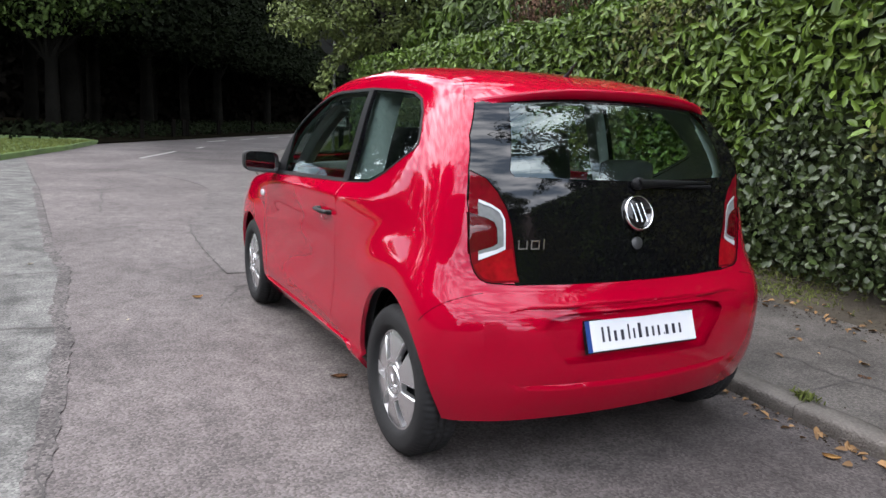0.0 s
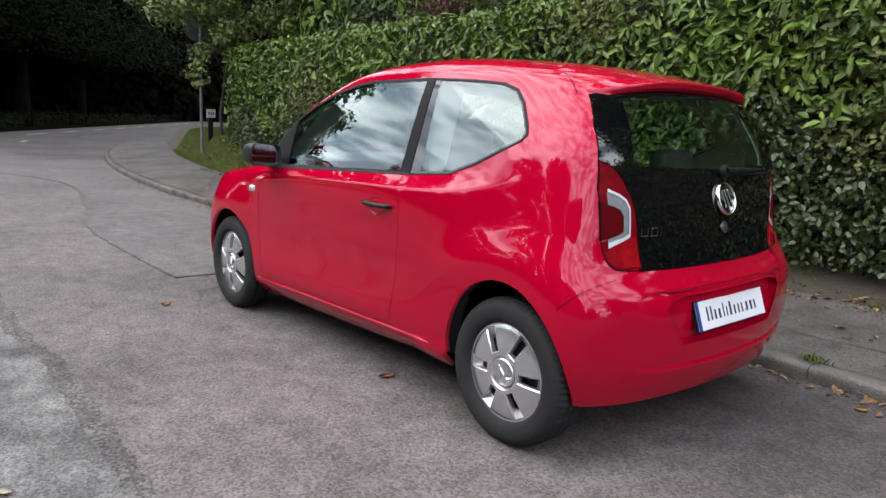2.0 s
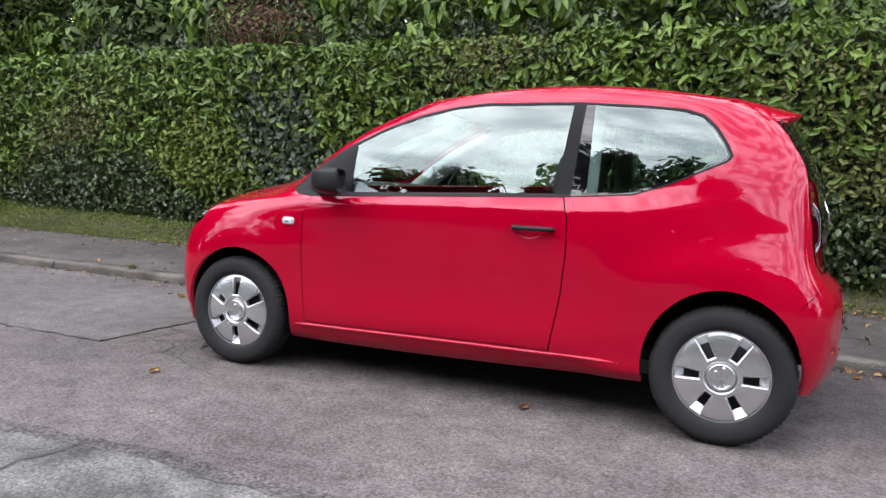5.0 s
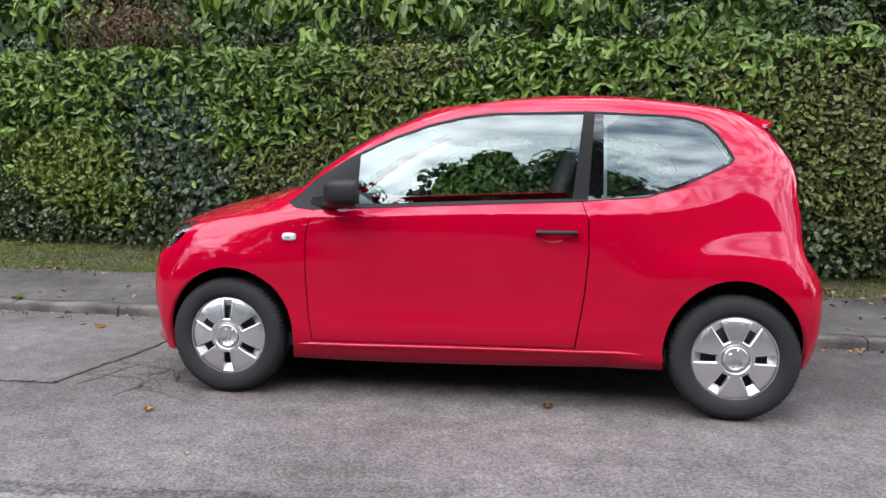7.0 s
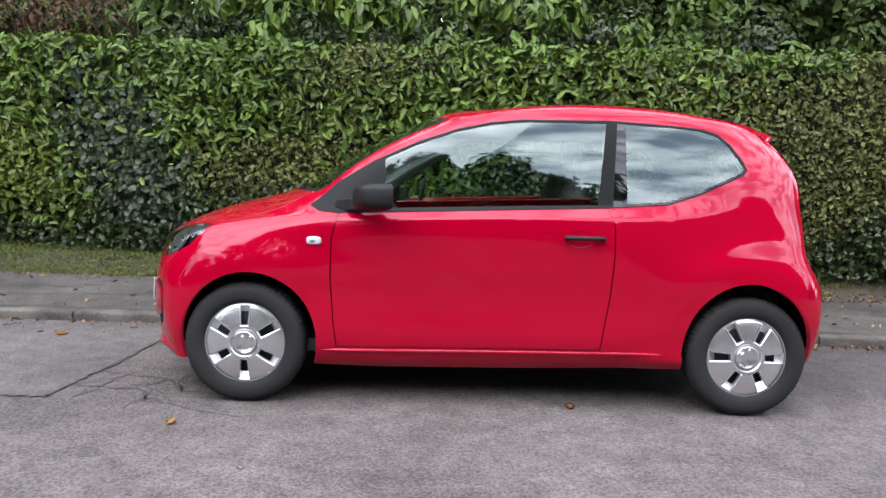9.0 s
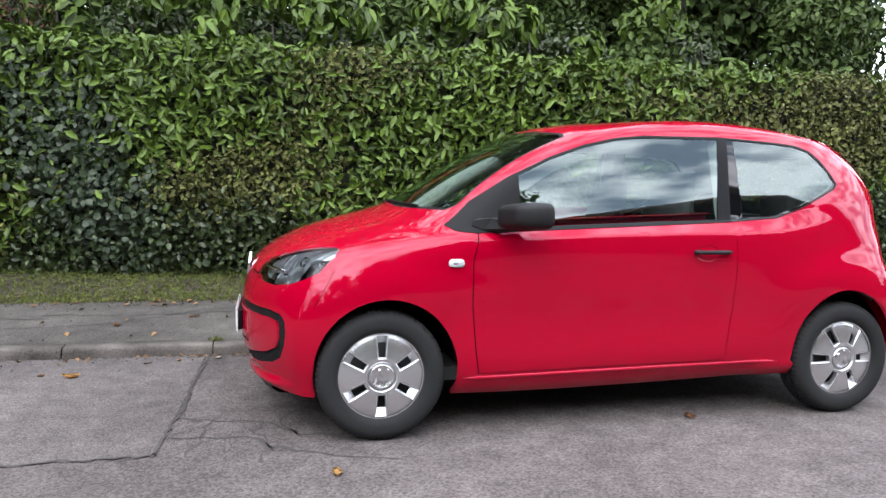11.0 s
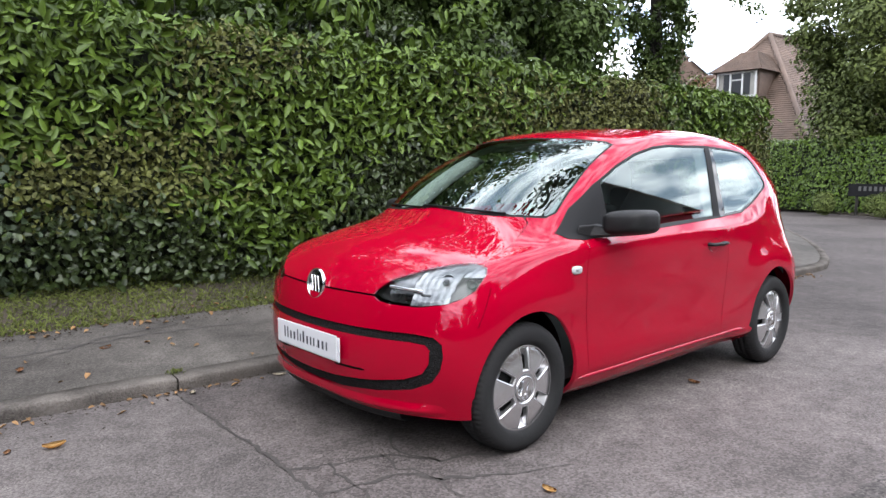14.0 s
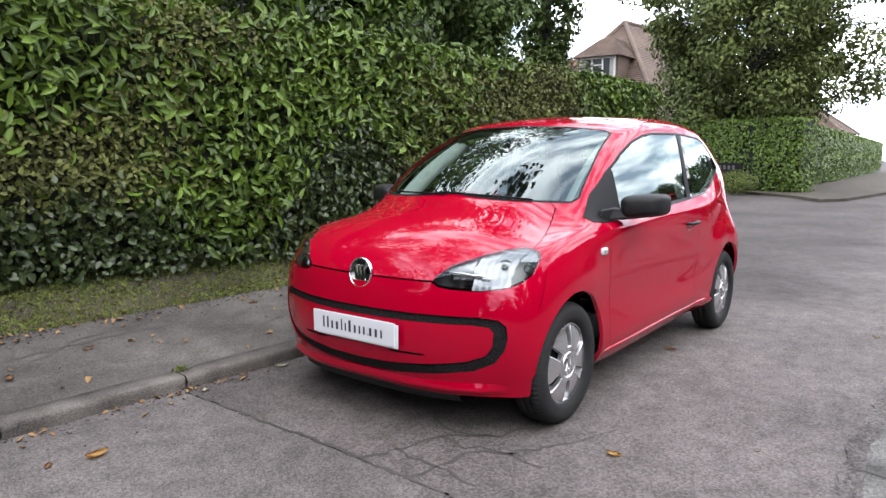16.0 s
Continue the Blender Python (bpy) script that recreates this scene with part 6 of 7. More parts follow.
for line in (((0, 0, 2.6), (.9, -.8, 3.0), (1.9, -1.6, 2.95), (2.7, -2.2, 2.65)), ((0, 0, 2.4), (.7, -.5, 2.5), (1.15, -.95, 2.15), (1.3, -1.1, 1.75)), ((0, 0, 2.7), (.5, -.9, 3.1), (1.2, -1.5, 3.2)), ((0, 0, 2.5), (1.2, -.4, 2.75), (1.8, -.8, 2.5))):
    tube(bm, line, [.022, .014, .009, .005][:len(line)], 6)
    for a, b in zip(line, line[1:]):
        for k in range(4):
            c = [u + (v - u) * (k + 1) / 4 for u, v in zip(a, b)]
            p, d = blob_points(46, (c[0] + r.uniform(-.1, .1), c[1] + r.uniform(-.1, .1), c[2] - .04), (.20, .20, .13), .0)
            ps.append(p)
            ns.append(d + np.array((0, 0, 1.1)))
part("branch", bm, BARK, rowan, "thin overhanging branch")
tagged(leaves("hanging_foliage", np.vstack(ps), np.vstack(ns), .095, LIME_LEAF, rowan, 0.5, 0.6), kind="stuff")

# a narrow tree thick with ivy past the hedge's end, and light shrubs at its foot
def ivy_tree(x, y):
    root = thing("ivy_clad_tree", "slender tall tree thick with dark ivy behind the hedge's end", "tree", "garden trees")
    bm = bmesh.new()
    tube(bm, [(0, 0, -.1), (.05, .03, 2.5), (.0, .1, 5.0), (.15, .05, 8.5)], [.16, .13, .11, .05], 10)
    limbs = [((.0, .1, 4.6), (1.3, .0, 5.5), (2.5, -.2, 5.9)), ((.0, .1, 5.0), (1.6, .3, 6.2), (3.6, .5, 6.3), (4.9, .6, 5.6)), ((.1, .05, 5.6), (-.8, .2, 6.4), (-1.4, .3, 7.0)), ((.1, .05, 6.2), (.9, .4, 7.2), (1.8, .7, 7.8))]
    for line in limbs:
        tube(bm, line, [.07 - .015 * k for k in range(len(line))], 7)
    part("trunk", bm, BARK, root, "bark trunk and limbs")
    ps, ns = [], []
    r = random.Random(17)
    for k in range(44):
        q, h = k * 2.4, 1.6 + 6.2 * k / 43
        wide = .30 + .12 * math.sin(1.7 * h) + (.10 if h > 4.2 else 0)
        p, d = blob_points(300, (wide * math.cos(q), wide * math.sin(q) * 1.2, h), (.32, .36, .34), .1)
        ps.append(p)
        ns.append(d)
    for line in limbs:
        for a, b in zip(line, line[1:]):
            for k in range(4):
                c = [u + (v - u) * (k + 1) / 4 for u, v in zip(a, b)]
                p, d = blob_points(70, (c[0] + r.uniform(-.2, .2), c[1] + r.uniform(-.2, .2), c[2] - r.uniform(.0, .45)), (.34, .34, .42), .0)
                ps.append(p)
                ns.append(d)
    tagged(leaves("crown", np.vstack(ps), np.vstack(ns), .10, TREE_LEAF, root, 0.6, 0.9), kind="stuff")
    root.matrix_basis = pose(x, y, 0)


ivy_tree(9.1, 5.15)
for x, y, high, wide in ((9.25, 4.75, 3.35, .45), (10.0, 5.6, 2.9, .5), (8.55, 5.45, 3.55, .5)):
    low = thing("light_shrub", "light green small-leaved shrub beside the ivy-clad tree", "shrub", "light shrubs")
    bm = bmesh.new()
    for k in range(5):
        q = 1.26 * k
        tube(bm, [(.05 * math.cos(q), .05 * math.sin(q), .3), (.2 * math.cos(q), .2 * math.sin(q), 1.4), (.35 * math.cos(q), .35 * math.sin(q), high - .3)], [.03, .02, .01], 6)
    part("stem", bm, BARK, low, "thin brown stems")
    ps, ns = [], []
    for k in range(12):
        p, d = blob_points(260, (wide * .7 * math.cos(2.4 * k), wide * .7 * math.sin(2.4 * k), .8 + (high - 1.0) * k / 11), (.38, .38, .34), .1)
        ps.append(p)
        ns.append(d + np.array((0, 0, .5)))
    tagged(leaves("foliage", np.vstack(ps), np.vstack(ns), .07, LIME_LEAF, low, 0.5, 0.5), kind="stuff")
    low.matrix_basis = pose(x, y, 0)

# laurel shrubs that rise over the hedge
shrub = thing("laurel_shrub", "broad-leaved laurel shrubs rising above the hedge", "shrub")
ps, ns = [], []
for k in range(24):
    x = -9.6 + k * 0.62
    p, d = blob_points(620, (x, hedge_y(x) + 3.7, 3.4 + .15 * math.sin(k * 1.3)), (.8, .5, 1.0), .0)
    ps.append(p)
    ns.append(d + np.array((0, -.9, .3)))
for k in range(44):
    x = -10 + k * 0.34
    p, d = blob_points(520, (x, hedge_y(x) + 2.6 + .3 * math.sin(k * 2.1), 3.2 + .25 * math.sin(k * 1.3)), (.55, .5, .95 + .25 * math.sin(k * 1.9)), .1)
    ps.append(p)
    ns.append(d + np.array((0, -.4, .3)))
tagged(leaves("foliage", np.vstack(ps), np.vstack(ns), 0.10, TREE_LEAF, shrub, 0.45, 0.9), "dull small leaves in the shade", kind="stuff")
# the thicket's end beside the gap
end = thing("thicket", "dark small-leaved garden thicket behind the hedge", "shrub")
ps, ns = [], []
r = random.Random(29)
for k in range(120):
    y = 3.15 + 3.6 * r.random() ** 1.2
    side = 4.88 + (y - 2.88) / .975
    size = r.uniform(.34, .52)
    x = side - size * .75 - 2.9 * r.random() ** 1.6
    p, d = blob_points(210, (x, y, 2.3 + 3.6 * r.random()), (size, size, size * .85), .1)
    ps.append(p)
    ns.append(d + np.array((0, -.3, .4)))
tagged(leaves("foliage", np.vstack(ps), np.vstack(ns), 0.095, TREE_LEAF, end, 0.5, 0.8), kind="stuff")
bm = bmesh.new()
for k in range(7):
    x, y = 3.2 + .42 * k, 4.0 + .35 * k
    tube(bm, [(x, y, .3), (x + .1, y, 2.2), (x - .05, y + .1, 4.0), (x + .1, y, 5.5)], [.05, .045, .03, .015], 7)
part("stem", bm, BARK, end, "thin brown stems")
r = random.Random(23)
ps, ns, pd, nd = [], [], [], []
for k in range(62):
    x = -10 + k * 0.22 + r.uniform(-.08, .08)
    n = 64 if x < 2.9 and r.random() < .8 else 0
    c = (x, hedge_y(x) + 1.25 + r.uniform(-.15, .3), 2.55 + r.uniform(-.05, .75))
    p, d = blob_points(n, c, (.26, .22, .26), .2)
    ps.append(p)
    ns.append(d + np.array((0, -.5, .4)))
    p, d = blob_points(240, (x + .1, hedge_y(x) + 1.6 + r.uniform(-.2, .4), 2.42 + r.uniform(0, .45)), (.32, .32, .36), .1)
    pd.append(p)
    nd.append(d + np.array((0, -.4, .4)))
tagged(leaves("laurel_foliage", np.vstack(ps), np.vstack(ns), 0.165, LAUREL, shrub, 0.38, 1.8, scatter=.3), "hanging clusters of broad glossy leaves", kind="stuff")
tagged(leaves("low_foliage", np.vstack(pd), np.vstack(nd), 0.075, IVY, shrub, 0.5, 0.6), "small dull green leaves", kind="stuff")
p, d = blob_points(26, (3.25, hedge_y(3.25) + .95, 2.50), (.20, .18, .16), .0)
tagged(leaves("sprig", p, d + np.array((0, -.5, .5)), 0.19, LAUREL, shrub, 0.36, 0.4, scatter=.3), "a light green sprig above the clipped top", kind="stuff")
# dark sheet behind the shrubs, added to close sky gaps with shade colour
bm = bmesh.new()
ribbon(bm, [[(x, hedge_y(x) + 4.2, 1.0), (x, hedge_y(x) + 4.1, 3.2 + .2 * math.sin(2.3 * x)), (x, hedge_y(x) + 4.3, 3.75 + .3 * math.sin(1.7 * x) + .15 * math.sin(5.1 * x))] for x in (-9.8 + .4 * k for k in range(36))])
part("core", bm, HEDGE_CORE, shrub, "solid dark core coloured as the shaded inside", False)
for k in range(21):
    x = -9.8 + k * 0.68
    bm = bmesh.new()
    tube(bm, [(x, hedge_y(x) + 1.4, .3), (x + .1, hedge_y(x) + 1.35, 1.5), (x, hedge_y(x) + 1.35, 2.8)], [.03, .02, .01], 6)
    part("stem", bm, BARK, shrub)

# across the junction
def far_line(x):
    return np.zeros(np.shape(x))


far = thing("far_hedge", "clipped hedge on the far side of the junction", "hedge")
hedge_core(far, 0, 12, far_line, 2.55, 1.2, .2)
p, n = hedge_skin(17000, 0, 12, far_line, 2.55, 1.2, .1)
tagged(leaves("hedge_leaves", p, n, 0.12, LAUREL, far, 0.5, 0.4, simple=True), kind="stuff")
far.matrix_basis = pose(23.8, 14.6, 0, 0, 0, -99)
for x, y in ((22.2, 3.1), (34.0, 3.7), (45.8, 4.3), (57.4, 4.9)):
    copy_thing(far, pose(x, y, 0, 0, 0, 3))

# more copies across the road, out of view, added as a dark band in reflections
for x in (-34, -22.2, -10.4, 18.5, 30.3, 42.1):
    copy_thing(far, pose(x, -13.2 + .1 * x, 0, 0, 0, 4))

# street name board and shrubs at its foot
board = thing("street_name_board", "low dark street name board on two legs before the hedge", "street sign")
bm = bmesh.new()
box(bm, 21.45, 21.48, 4.45, 5.85, .66, 1.06, .006)
plate_ob = part("plate", bm, BLACK_TRIM, board, "dark plate with pale bars", False)
for y in (4.7, 5.6):
    bm = bmesh.new()
    box(bm, 21.49, 21.55, y - .04, y + .04, .05, 1.08, .006)
    part("leg", bm, BARK, board, "dark leg", False)
for k in range(6):
    bm = bmesh.new()
    box(bm, 21.440, 21.446, 4.72 + .15 * k, 4.80 + .15 * k, .84, .98)
    part("bar", bm, PALE_BAR, plate_ob, "", False)


def bush(label, mat, n, radii, leaf):
    b = thing("bush", label, "bush", "roadside bushes")
    p, d = blob_points(n, (0, 0, radii[2] * .8), radii, .4)
    tagged(leaves("foliage", p, d + np.array((0, 0, .4)), leaf, mat, b, 0.4, 0.3), kind="stuff")
    return b


bush("rounded grey green bush at the verge's edge", LIME_LEAF, 2600, (.55, .75, .42), .07).matrix_basis = pose(20.9, 4.5, .1)
bush("small yellow green bush beside the name board", LIME_LEAF, 1400, (.35, .35, .40), .09).matrix_basis = pose(21.3, 6.5, .1)

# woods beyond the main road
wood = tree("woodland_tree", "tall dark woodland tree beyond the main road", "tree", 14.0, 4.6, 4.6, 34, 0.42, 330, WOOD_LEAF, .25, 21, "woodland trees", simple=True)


def wood_place(along, off):
    """A spot beside the main road's far edge: along it, and off into the woods."""
    return -20.4 - .8586 * along - .5127 * off, -3.3 + .5127 * along - .8586 * off


spots = []
r = random.Random(5)
for k in range(27):
    if k < 21:
        x, y = wood_place(4 + 2.7 * k + r.uniform(-1, 1), 6.0 + 5.0 * (k % 4) + r.uniform(0, 2.5))
    else:
        x, y = -16.5 - 5.5 * (k - 21), 9.5 + 3.6 * (k - 21)
    spots.append((x, y, r.uniform(0, 360), r.uniform(1.15, 1.5)))
plant(wood, spots)
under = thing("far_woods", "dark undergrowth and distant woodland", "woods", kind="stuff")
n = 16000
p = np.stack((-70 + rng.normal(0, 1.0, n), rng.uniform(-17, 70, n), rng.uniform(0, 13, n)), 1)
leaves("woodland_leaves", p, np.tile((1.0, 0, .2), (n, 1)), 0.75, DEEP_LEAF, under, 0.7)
# flat dark backdrop standing in for the shaded depth of the woods
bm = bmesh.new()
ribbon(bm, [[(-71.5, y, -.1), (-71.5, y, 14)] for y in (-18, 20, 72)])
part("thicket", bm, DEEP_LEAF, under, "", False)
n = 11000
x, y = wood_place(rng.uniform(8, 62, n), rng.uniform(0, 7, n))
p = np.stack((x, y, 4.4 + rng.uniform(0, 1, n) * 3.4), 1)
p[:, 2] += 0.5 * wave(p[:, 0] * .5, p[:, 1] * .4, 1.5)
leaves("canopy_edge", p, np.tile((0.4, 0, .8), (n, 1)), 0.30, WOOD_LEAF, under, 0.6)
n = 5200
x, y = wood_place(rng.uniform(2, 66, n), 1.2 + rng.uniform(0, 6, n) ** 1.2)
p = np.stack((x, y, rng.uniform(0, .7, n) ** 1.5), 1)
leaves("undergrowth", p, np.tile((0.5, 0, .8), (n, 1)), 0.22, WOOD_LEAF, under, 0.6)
# the floor's colour also carries the shade of the trees
sheet("woodland_floor", [wood_place(a, 0) for a in (0, 6, 13, 26, 52, 84)] + [(-95, -60), (-20, -60)], .06, LITTER, .06, "leaf litter coloured dark for the trees' shade", "ground")

# the other side of the road, behind the walk
opp = tree("roadside_tree", "broad roadside tree across the road", "tree", 9.6, 3.6, 1.0, 40, 0.36, 300, TREE_LEAF, .25, 31, "roadside trees", simple=True)
plant(opp, [(15.2, -5.0, 140, .34), (22.2, -5.2, 210, .46), (-22, -16, 0, .40), (-16.4, -14.6, 80, .60), (-13.8, -15, 150, .62), (-6.8, -14.6, 10, .86), (-1.2, -14.8, 60, .88), (-0.3, -15, 300, 1.05), (1.8, -14.8, 170, .95), (4.6, -15.4, 20, .72), (20, -13.6, 70, .5), (15, -22, 190, 1.0), (21, -21, 310, .9), (7, -20, 205, .8)] +
      [(22, -9, 285, .32), (27, -11.0, 100, .5), (33, -12.4, 40, .55), (28, -8.4, 325, .34), (24, -18, 100, .7), (36, -7, 200, .45), (45, -5, 30, .5), (29, -12, 130, .45), (-29, -15, 260, .45), (-31, -9.6, 40, .52), (-35, -13, 120, .62), (-38, -19, 200, .75), (-40, -11, 310, .7), (-45, -16, 70, .8)])

# grass on the verge and on the corner
n = 85000
x = np.concatenate((rng.uniform(-15, 6.5, n - 9000), rng.uniform(6.5, 16, 9000)))
ky = np.array([kerb_y(v) for v in x])
o = rng.uniform(0, 1, n) ** 1.1 * np.where(x < -9, 1.6, np.where(x > 7, 2.5, 0.8))
keep = (wave(x * 1.5, o * 6, 3.3) + rng.normal(0, .4, n)) > np.where((x > .4) & (x < 7), .45 - .6 * np.minimum(1, 2 * o), -.75)
x, ky, o = x[keep], ky[keep], o[keep]
z = np.interp(o, (0, .15, .35, .55, .8, 6), (.19, .24, .33, .37, .42, .5))
z += np.array([bank(a, b) for a, b in zip(x, o)])
p = np.stack((x, ky + np.array([walk_width(v) for v in x]) + o, z + 0.014), 1)
q = rng.uniform(0, 2 * math.pi, len(p))
verge_grass = leaves("verge_grass", p, np.stack((np.cos(q), np.sin(q), 0.5 + 0 * q), 1), 0.037, GRASS, None, 0.20, -1.2)
tagged(verge_grass, "short patchy grass and weeds on the verge", "grass", "", "stuff")

# longer grass on the bank at the junction
n = 26000
x = rng.uniform(-14.5, -7.5, n)
o = rng.uniform(0, 1, n) * 1.7
p = np.stack((x, np.array([kerb_y(v) + walk_width(v) for v in x]) + o, np.interp(o, (0, .15, .35, .55, .8, 6), (.19, .24, .33, .37, .42, .5)) + np.array([bank(a, b) for a, b in zip(x, o)]) + .02), 1)
q = rng.uniform(0, 2 * math.pi, n)
tagged(leaves("bank_grass", p, np.stack((np.cos(q), np.sin(q), 0.6 + 0 * q), 1), 0.075, GRASS, None, 0.16, -1.6), "longer green grass on the bank beside the sign", "grass", "", "stuff")

# lawn blades on the corner
n = 9000
p = np.stack((rng.uniform(-24, -14.5, n), rng.uniform(-7, -1.2, n), np.full(n, .14)), 1)
edge = np.interp(-p[:, 0], (15.0, 17.4, 20, 24.2), (-3.35, -2.75, -2.0, -1.1))
p = p[p[:, 1] < edge - .05]
q = rng.uniform(0, 2 * math.pi, len(p))
tagged(leaves("lawn_grass", p, np.stack((np.cos(q), np.sin(q), 0.5 + 0 * q), 1), 0.10, GRASS, None, 0.25, -1.6), "bright short lawn grass", "grass", "", "stuff")


# ---- houses ----
TILE = material("clay_tile", (0.165, 0.110, 0.082), 0.85, noise_scale=9, vary=0.3, bump=0.5, bump_scale=25)
ORANGE_TILE = material("orange_clay_tile", (0.25, 0.135, 0.085), 0.85, noise_scale=9, vary=0.3, bump=0.5, bump_scale=25)
BRICK = material("brick_wall", (0.11, 0.072, 0.055), 0.9, noise_scale=14, vary=0.3, bump=0.5, bump_scale=30)
RENDERED = material("rendered_wall", (0.16, 0.15, 0.135), 0.9, noise_scale=8, vary=0.2)
WHITE_PAINT = material("white_paint", (0.70, 0.70, 0.69), 0.5, noise_scale=10, vary=0.06)
PANE = material("dark_pane", (0.02, 0.022, 0.025), 0.15, spec=0.2)
SLATE = material("dark_slate", (0.045, 0.042, 0.042), 0.8, noise_scale=9, vary=0.3, bump=0.5, bump_scale=25)
CURTAIN = material("curtain", (0.35, 0.34, 0.31), 0.9, noise_scale=20, vary=0.15)


def tiled_slope(name, a, b, c, d, parent, courses=54, mat=TILE):
    """A roof slope between an eave a-b and a ridge c-d (c above b), laid in overlapping courses."""
    a, b, c, d = (Vector(v) for v in (a, b, c, d))
    up = ((b - a).cross(d - a)).normalized()
    if up.z < 0:
        up = -up
    bm = bmesh.new()
    rows = [[a, b]]
    for k in range(courses):
        t0, t1 = k / courses, (k + 1) / courses
        rows.append([a.lerp(d, t0) + up * .030, b.lerp(c, t0) + up * .030])
        rows.append([a.lerp(d, t1 - .002) + up * .008, b.lerp(c, t1 - .002) + up * .008])
    ribbon(bm, rows)
    bmesh.ops.recalc_face_normals(bm, faces=bm.faces)
    return part(name, bm, mat, parent, "brown clay tiles in courses", False)


def hip_tiles(a, b, parent, n=22):
    """Round capping tiles along a hip."""
    a, b = Vector(a), Vector(b)
    bm = bmesh.new()
    for k in range(n):
        p, q = a.lerp(b, k / n), a.lerp(b, (k + 1.05) / n)
        tube(bm, [p + Vector((0, 0, .02)), q + Vector((0, 0, .05))], [.13, .11], 8)
    tagged(part("hip_tiles", bm, TILE, parent, "row of rounded hip tiles"), kind="stuff")


def hipped_house(name, label, corners, eave, top, wall=RENDERED, tiles=TILE, ridge_end=None):
    """corners: four plan corners in turn; top: (x, y, z) of the roof's peak; ridge_end: the ridge's other end."""
    h = thing(name, label, "house", "houses")
    bm = bmesh.new()
    slab(bm, [(x, y, 0) for x, y in corners], (0, 0, eave))
    bmesh.ops.recalc_face_normals(bm, faces=bm.faces)
    part("wall", bm, wall, h, "rendered walls", False)
    mid = Vector((sum(c[0] for c in corners) / 4, sum(c[1] for c in corners) / 4, 0))
    out = [Vector((x, y, 0)) + (Vector((x, y, 0)) - mid).normalized() * .45 for x, y in corners]
    peak = Vector(top)
    last = Vector(ridge_end or top)
    above = [peak, peak, last, last]
    for i in range(4):
        a, b = out[i].copy(), out[(i + 1) % 4].copy()
        a.z = b.z = eave - .05
        tiled_slope("roof", a, b, above[(i + 1) % 4], above[i], h, 54, tiles)
        hip_tiles(a, above[i], h)
    if ridge_end:
        hip_tiles(peak, last, h)
    return h


house = hipped_house("house", "cottage with a steep brown tiled hipped roof", [(27.3, 9.6), (27.8, 17.5), (41.2, 17.0), (40.7, 9.1)], 2.8, (31.5, 13.3, 8.05), ridge_end=(36.4, 13.1, 8.2))
# its dormer
d = new("dormer")
d.parent = house
bm = bmesh.new()
box(bm, 28.05, 30.6, 12.05, 14.10, 4.55, 6.0)
part("cheek", bm, TILE, d, "tile-hung dormer walls", False)
tiled_slope("dormer_roof", (27.75, 11.85, 5.95), (27.75, 14.3, 5.95), (29.0, 13.4, 6.95), (29.0, 12.7, 6.95), d, 18)
tiled_slope("dormer_roof", (31.0, 11.85, 5.95), (27.75, 11.85, 5.95), (29.0, 12.7, 6.95), (31.0, 12.9, 6.95), d, 18)
tiled_slope("dormer_roof", (27.75, 14.3, 5.95), (31.0, 14.3, 5.95), (31.0, 13.2, 6.95), (29.0, 13.4, 6.95), d, 18)
w = new("window")
w.parent = house
bm = bmesh.new()
for y0, y1, z0, z1 in ((12.15, 14.0, 4.80, 4.88), (12.15, 14.0, 5.86, 5.94), (12.15, 12.24, 4.88, 5.86), (13.91, 14.0, 4.88, 5.86), (12.76, 12.84, 4.88, 5.86), (13.31, 13.39, 4.88, 5.86), (12.84, 13.31, 5.55, 5.60)):
    box(bm, 27.97, 28.08, y0, y1, z0, z1)
part("window_frame", bm, WHITE_PAINT, w, "white casement frame", False)
for y0, y1 in ((12.24, 12.76), (12.84, 13.31), (13.39, 13.91)):
    bm = bmesh.new()
    box(bm, 28.02, 28.04, y0, y1, 4.88, 5.86)
    part("pane", bm, PANE, w, "dark window pane", False)
for y0, y1 in ((12.26, 12.45), (13.70, 13.90)):
    bm = bmesh.new()
    box(bm, 28.012, 28.018, y0, y1, 4.89, 5.85)
    part("curtain", bm, CURTAIN, w, "", False)
# the neighbour behind it
far_house = thing("house", "distant brown tiled house with a gable and a brick chimney", "house", "houses")
ACROSS, AWAY = Vector((.518, -.855, 0)), Vector((.855, .518, 0))
FOOT = Vector((39.66, 22.79, 0))
section = [(-1.15, 0), (-1.15, 8.45), (-.75, 8.72), (.62, 8.72), (4.6, 5.2), (4.6, 0)]
bm = bmesh.new()
slab(bm, [FOOT + ACROSS * u + Vector((0, 0, z)) for u, z in section], AWAY * 7)
bmesh.ops.recalc_face_normals(bm, faces=bm.faces)
part("wall", bm, TILE, far_house, "brown tile-hung gable", False)
a, b = FOOT + ACROSS * 4.9 + Vector((0, 0, 4.95)) - AWAY * .2, FOOT + ACROSS * .6 + Vector((0, 0, 8.76)) - AWAY * .2
tiled_slope("roof", a, a + AWAY * 7.4, b + AWAY * 7.4, b, far_house, 40)
bm = bmesh.new()
c = FOOT + AWAY * .6
box(bm, c.x - .34, c.x + .34, c.y - .34, c.y + .34, 6.5, 9.15)
box(bm, c.x - .42, c.x + .42, c.y - .42, c.y + .42, 9.0, 9.12)
tube(bm, [(c.x, c.y, 9.1), (c.x, c.y, 9.62)], [.19, .15], 10)
part("chimney", bm, BRICK, far_house, "brick chimney with a clay pot", False)
annexe = [Vector((32.75, 18.75, 0)) + ACROSS * u + AWAY * v for u, v in ((-.1, -1.2), (-.1, 3.2), (7, 3.2), (7, -1.2))]
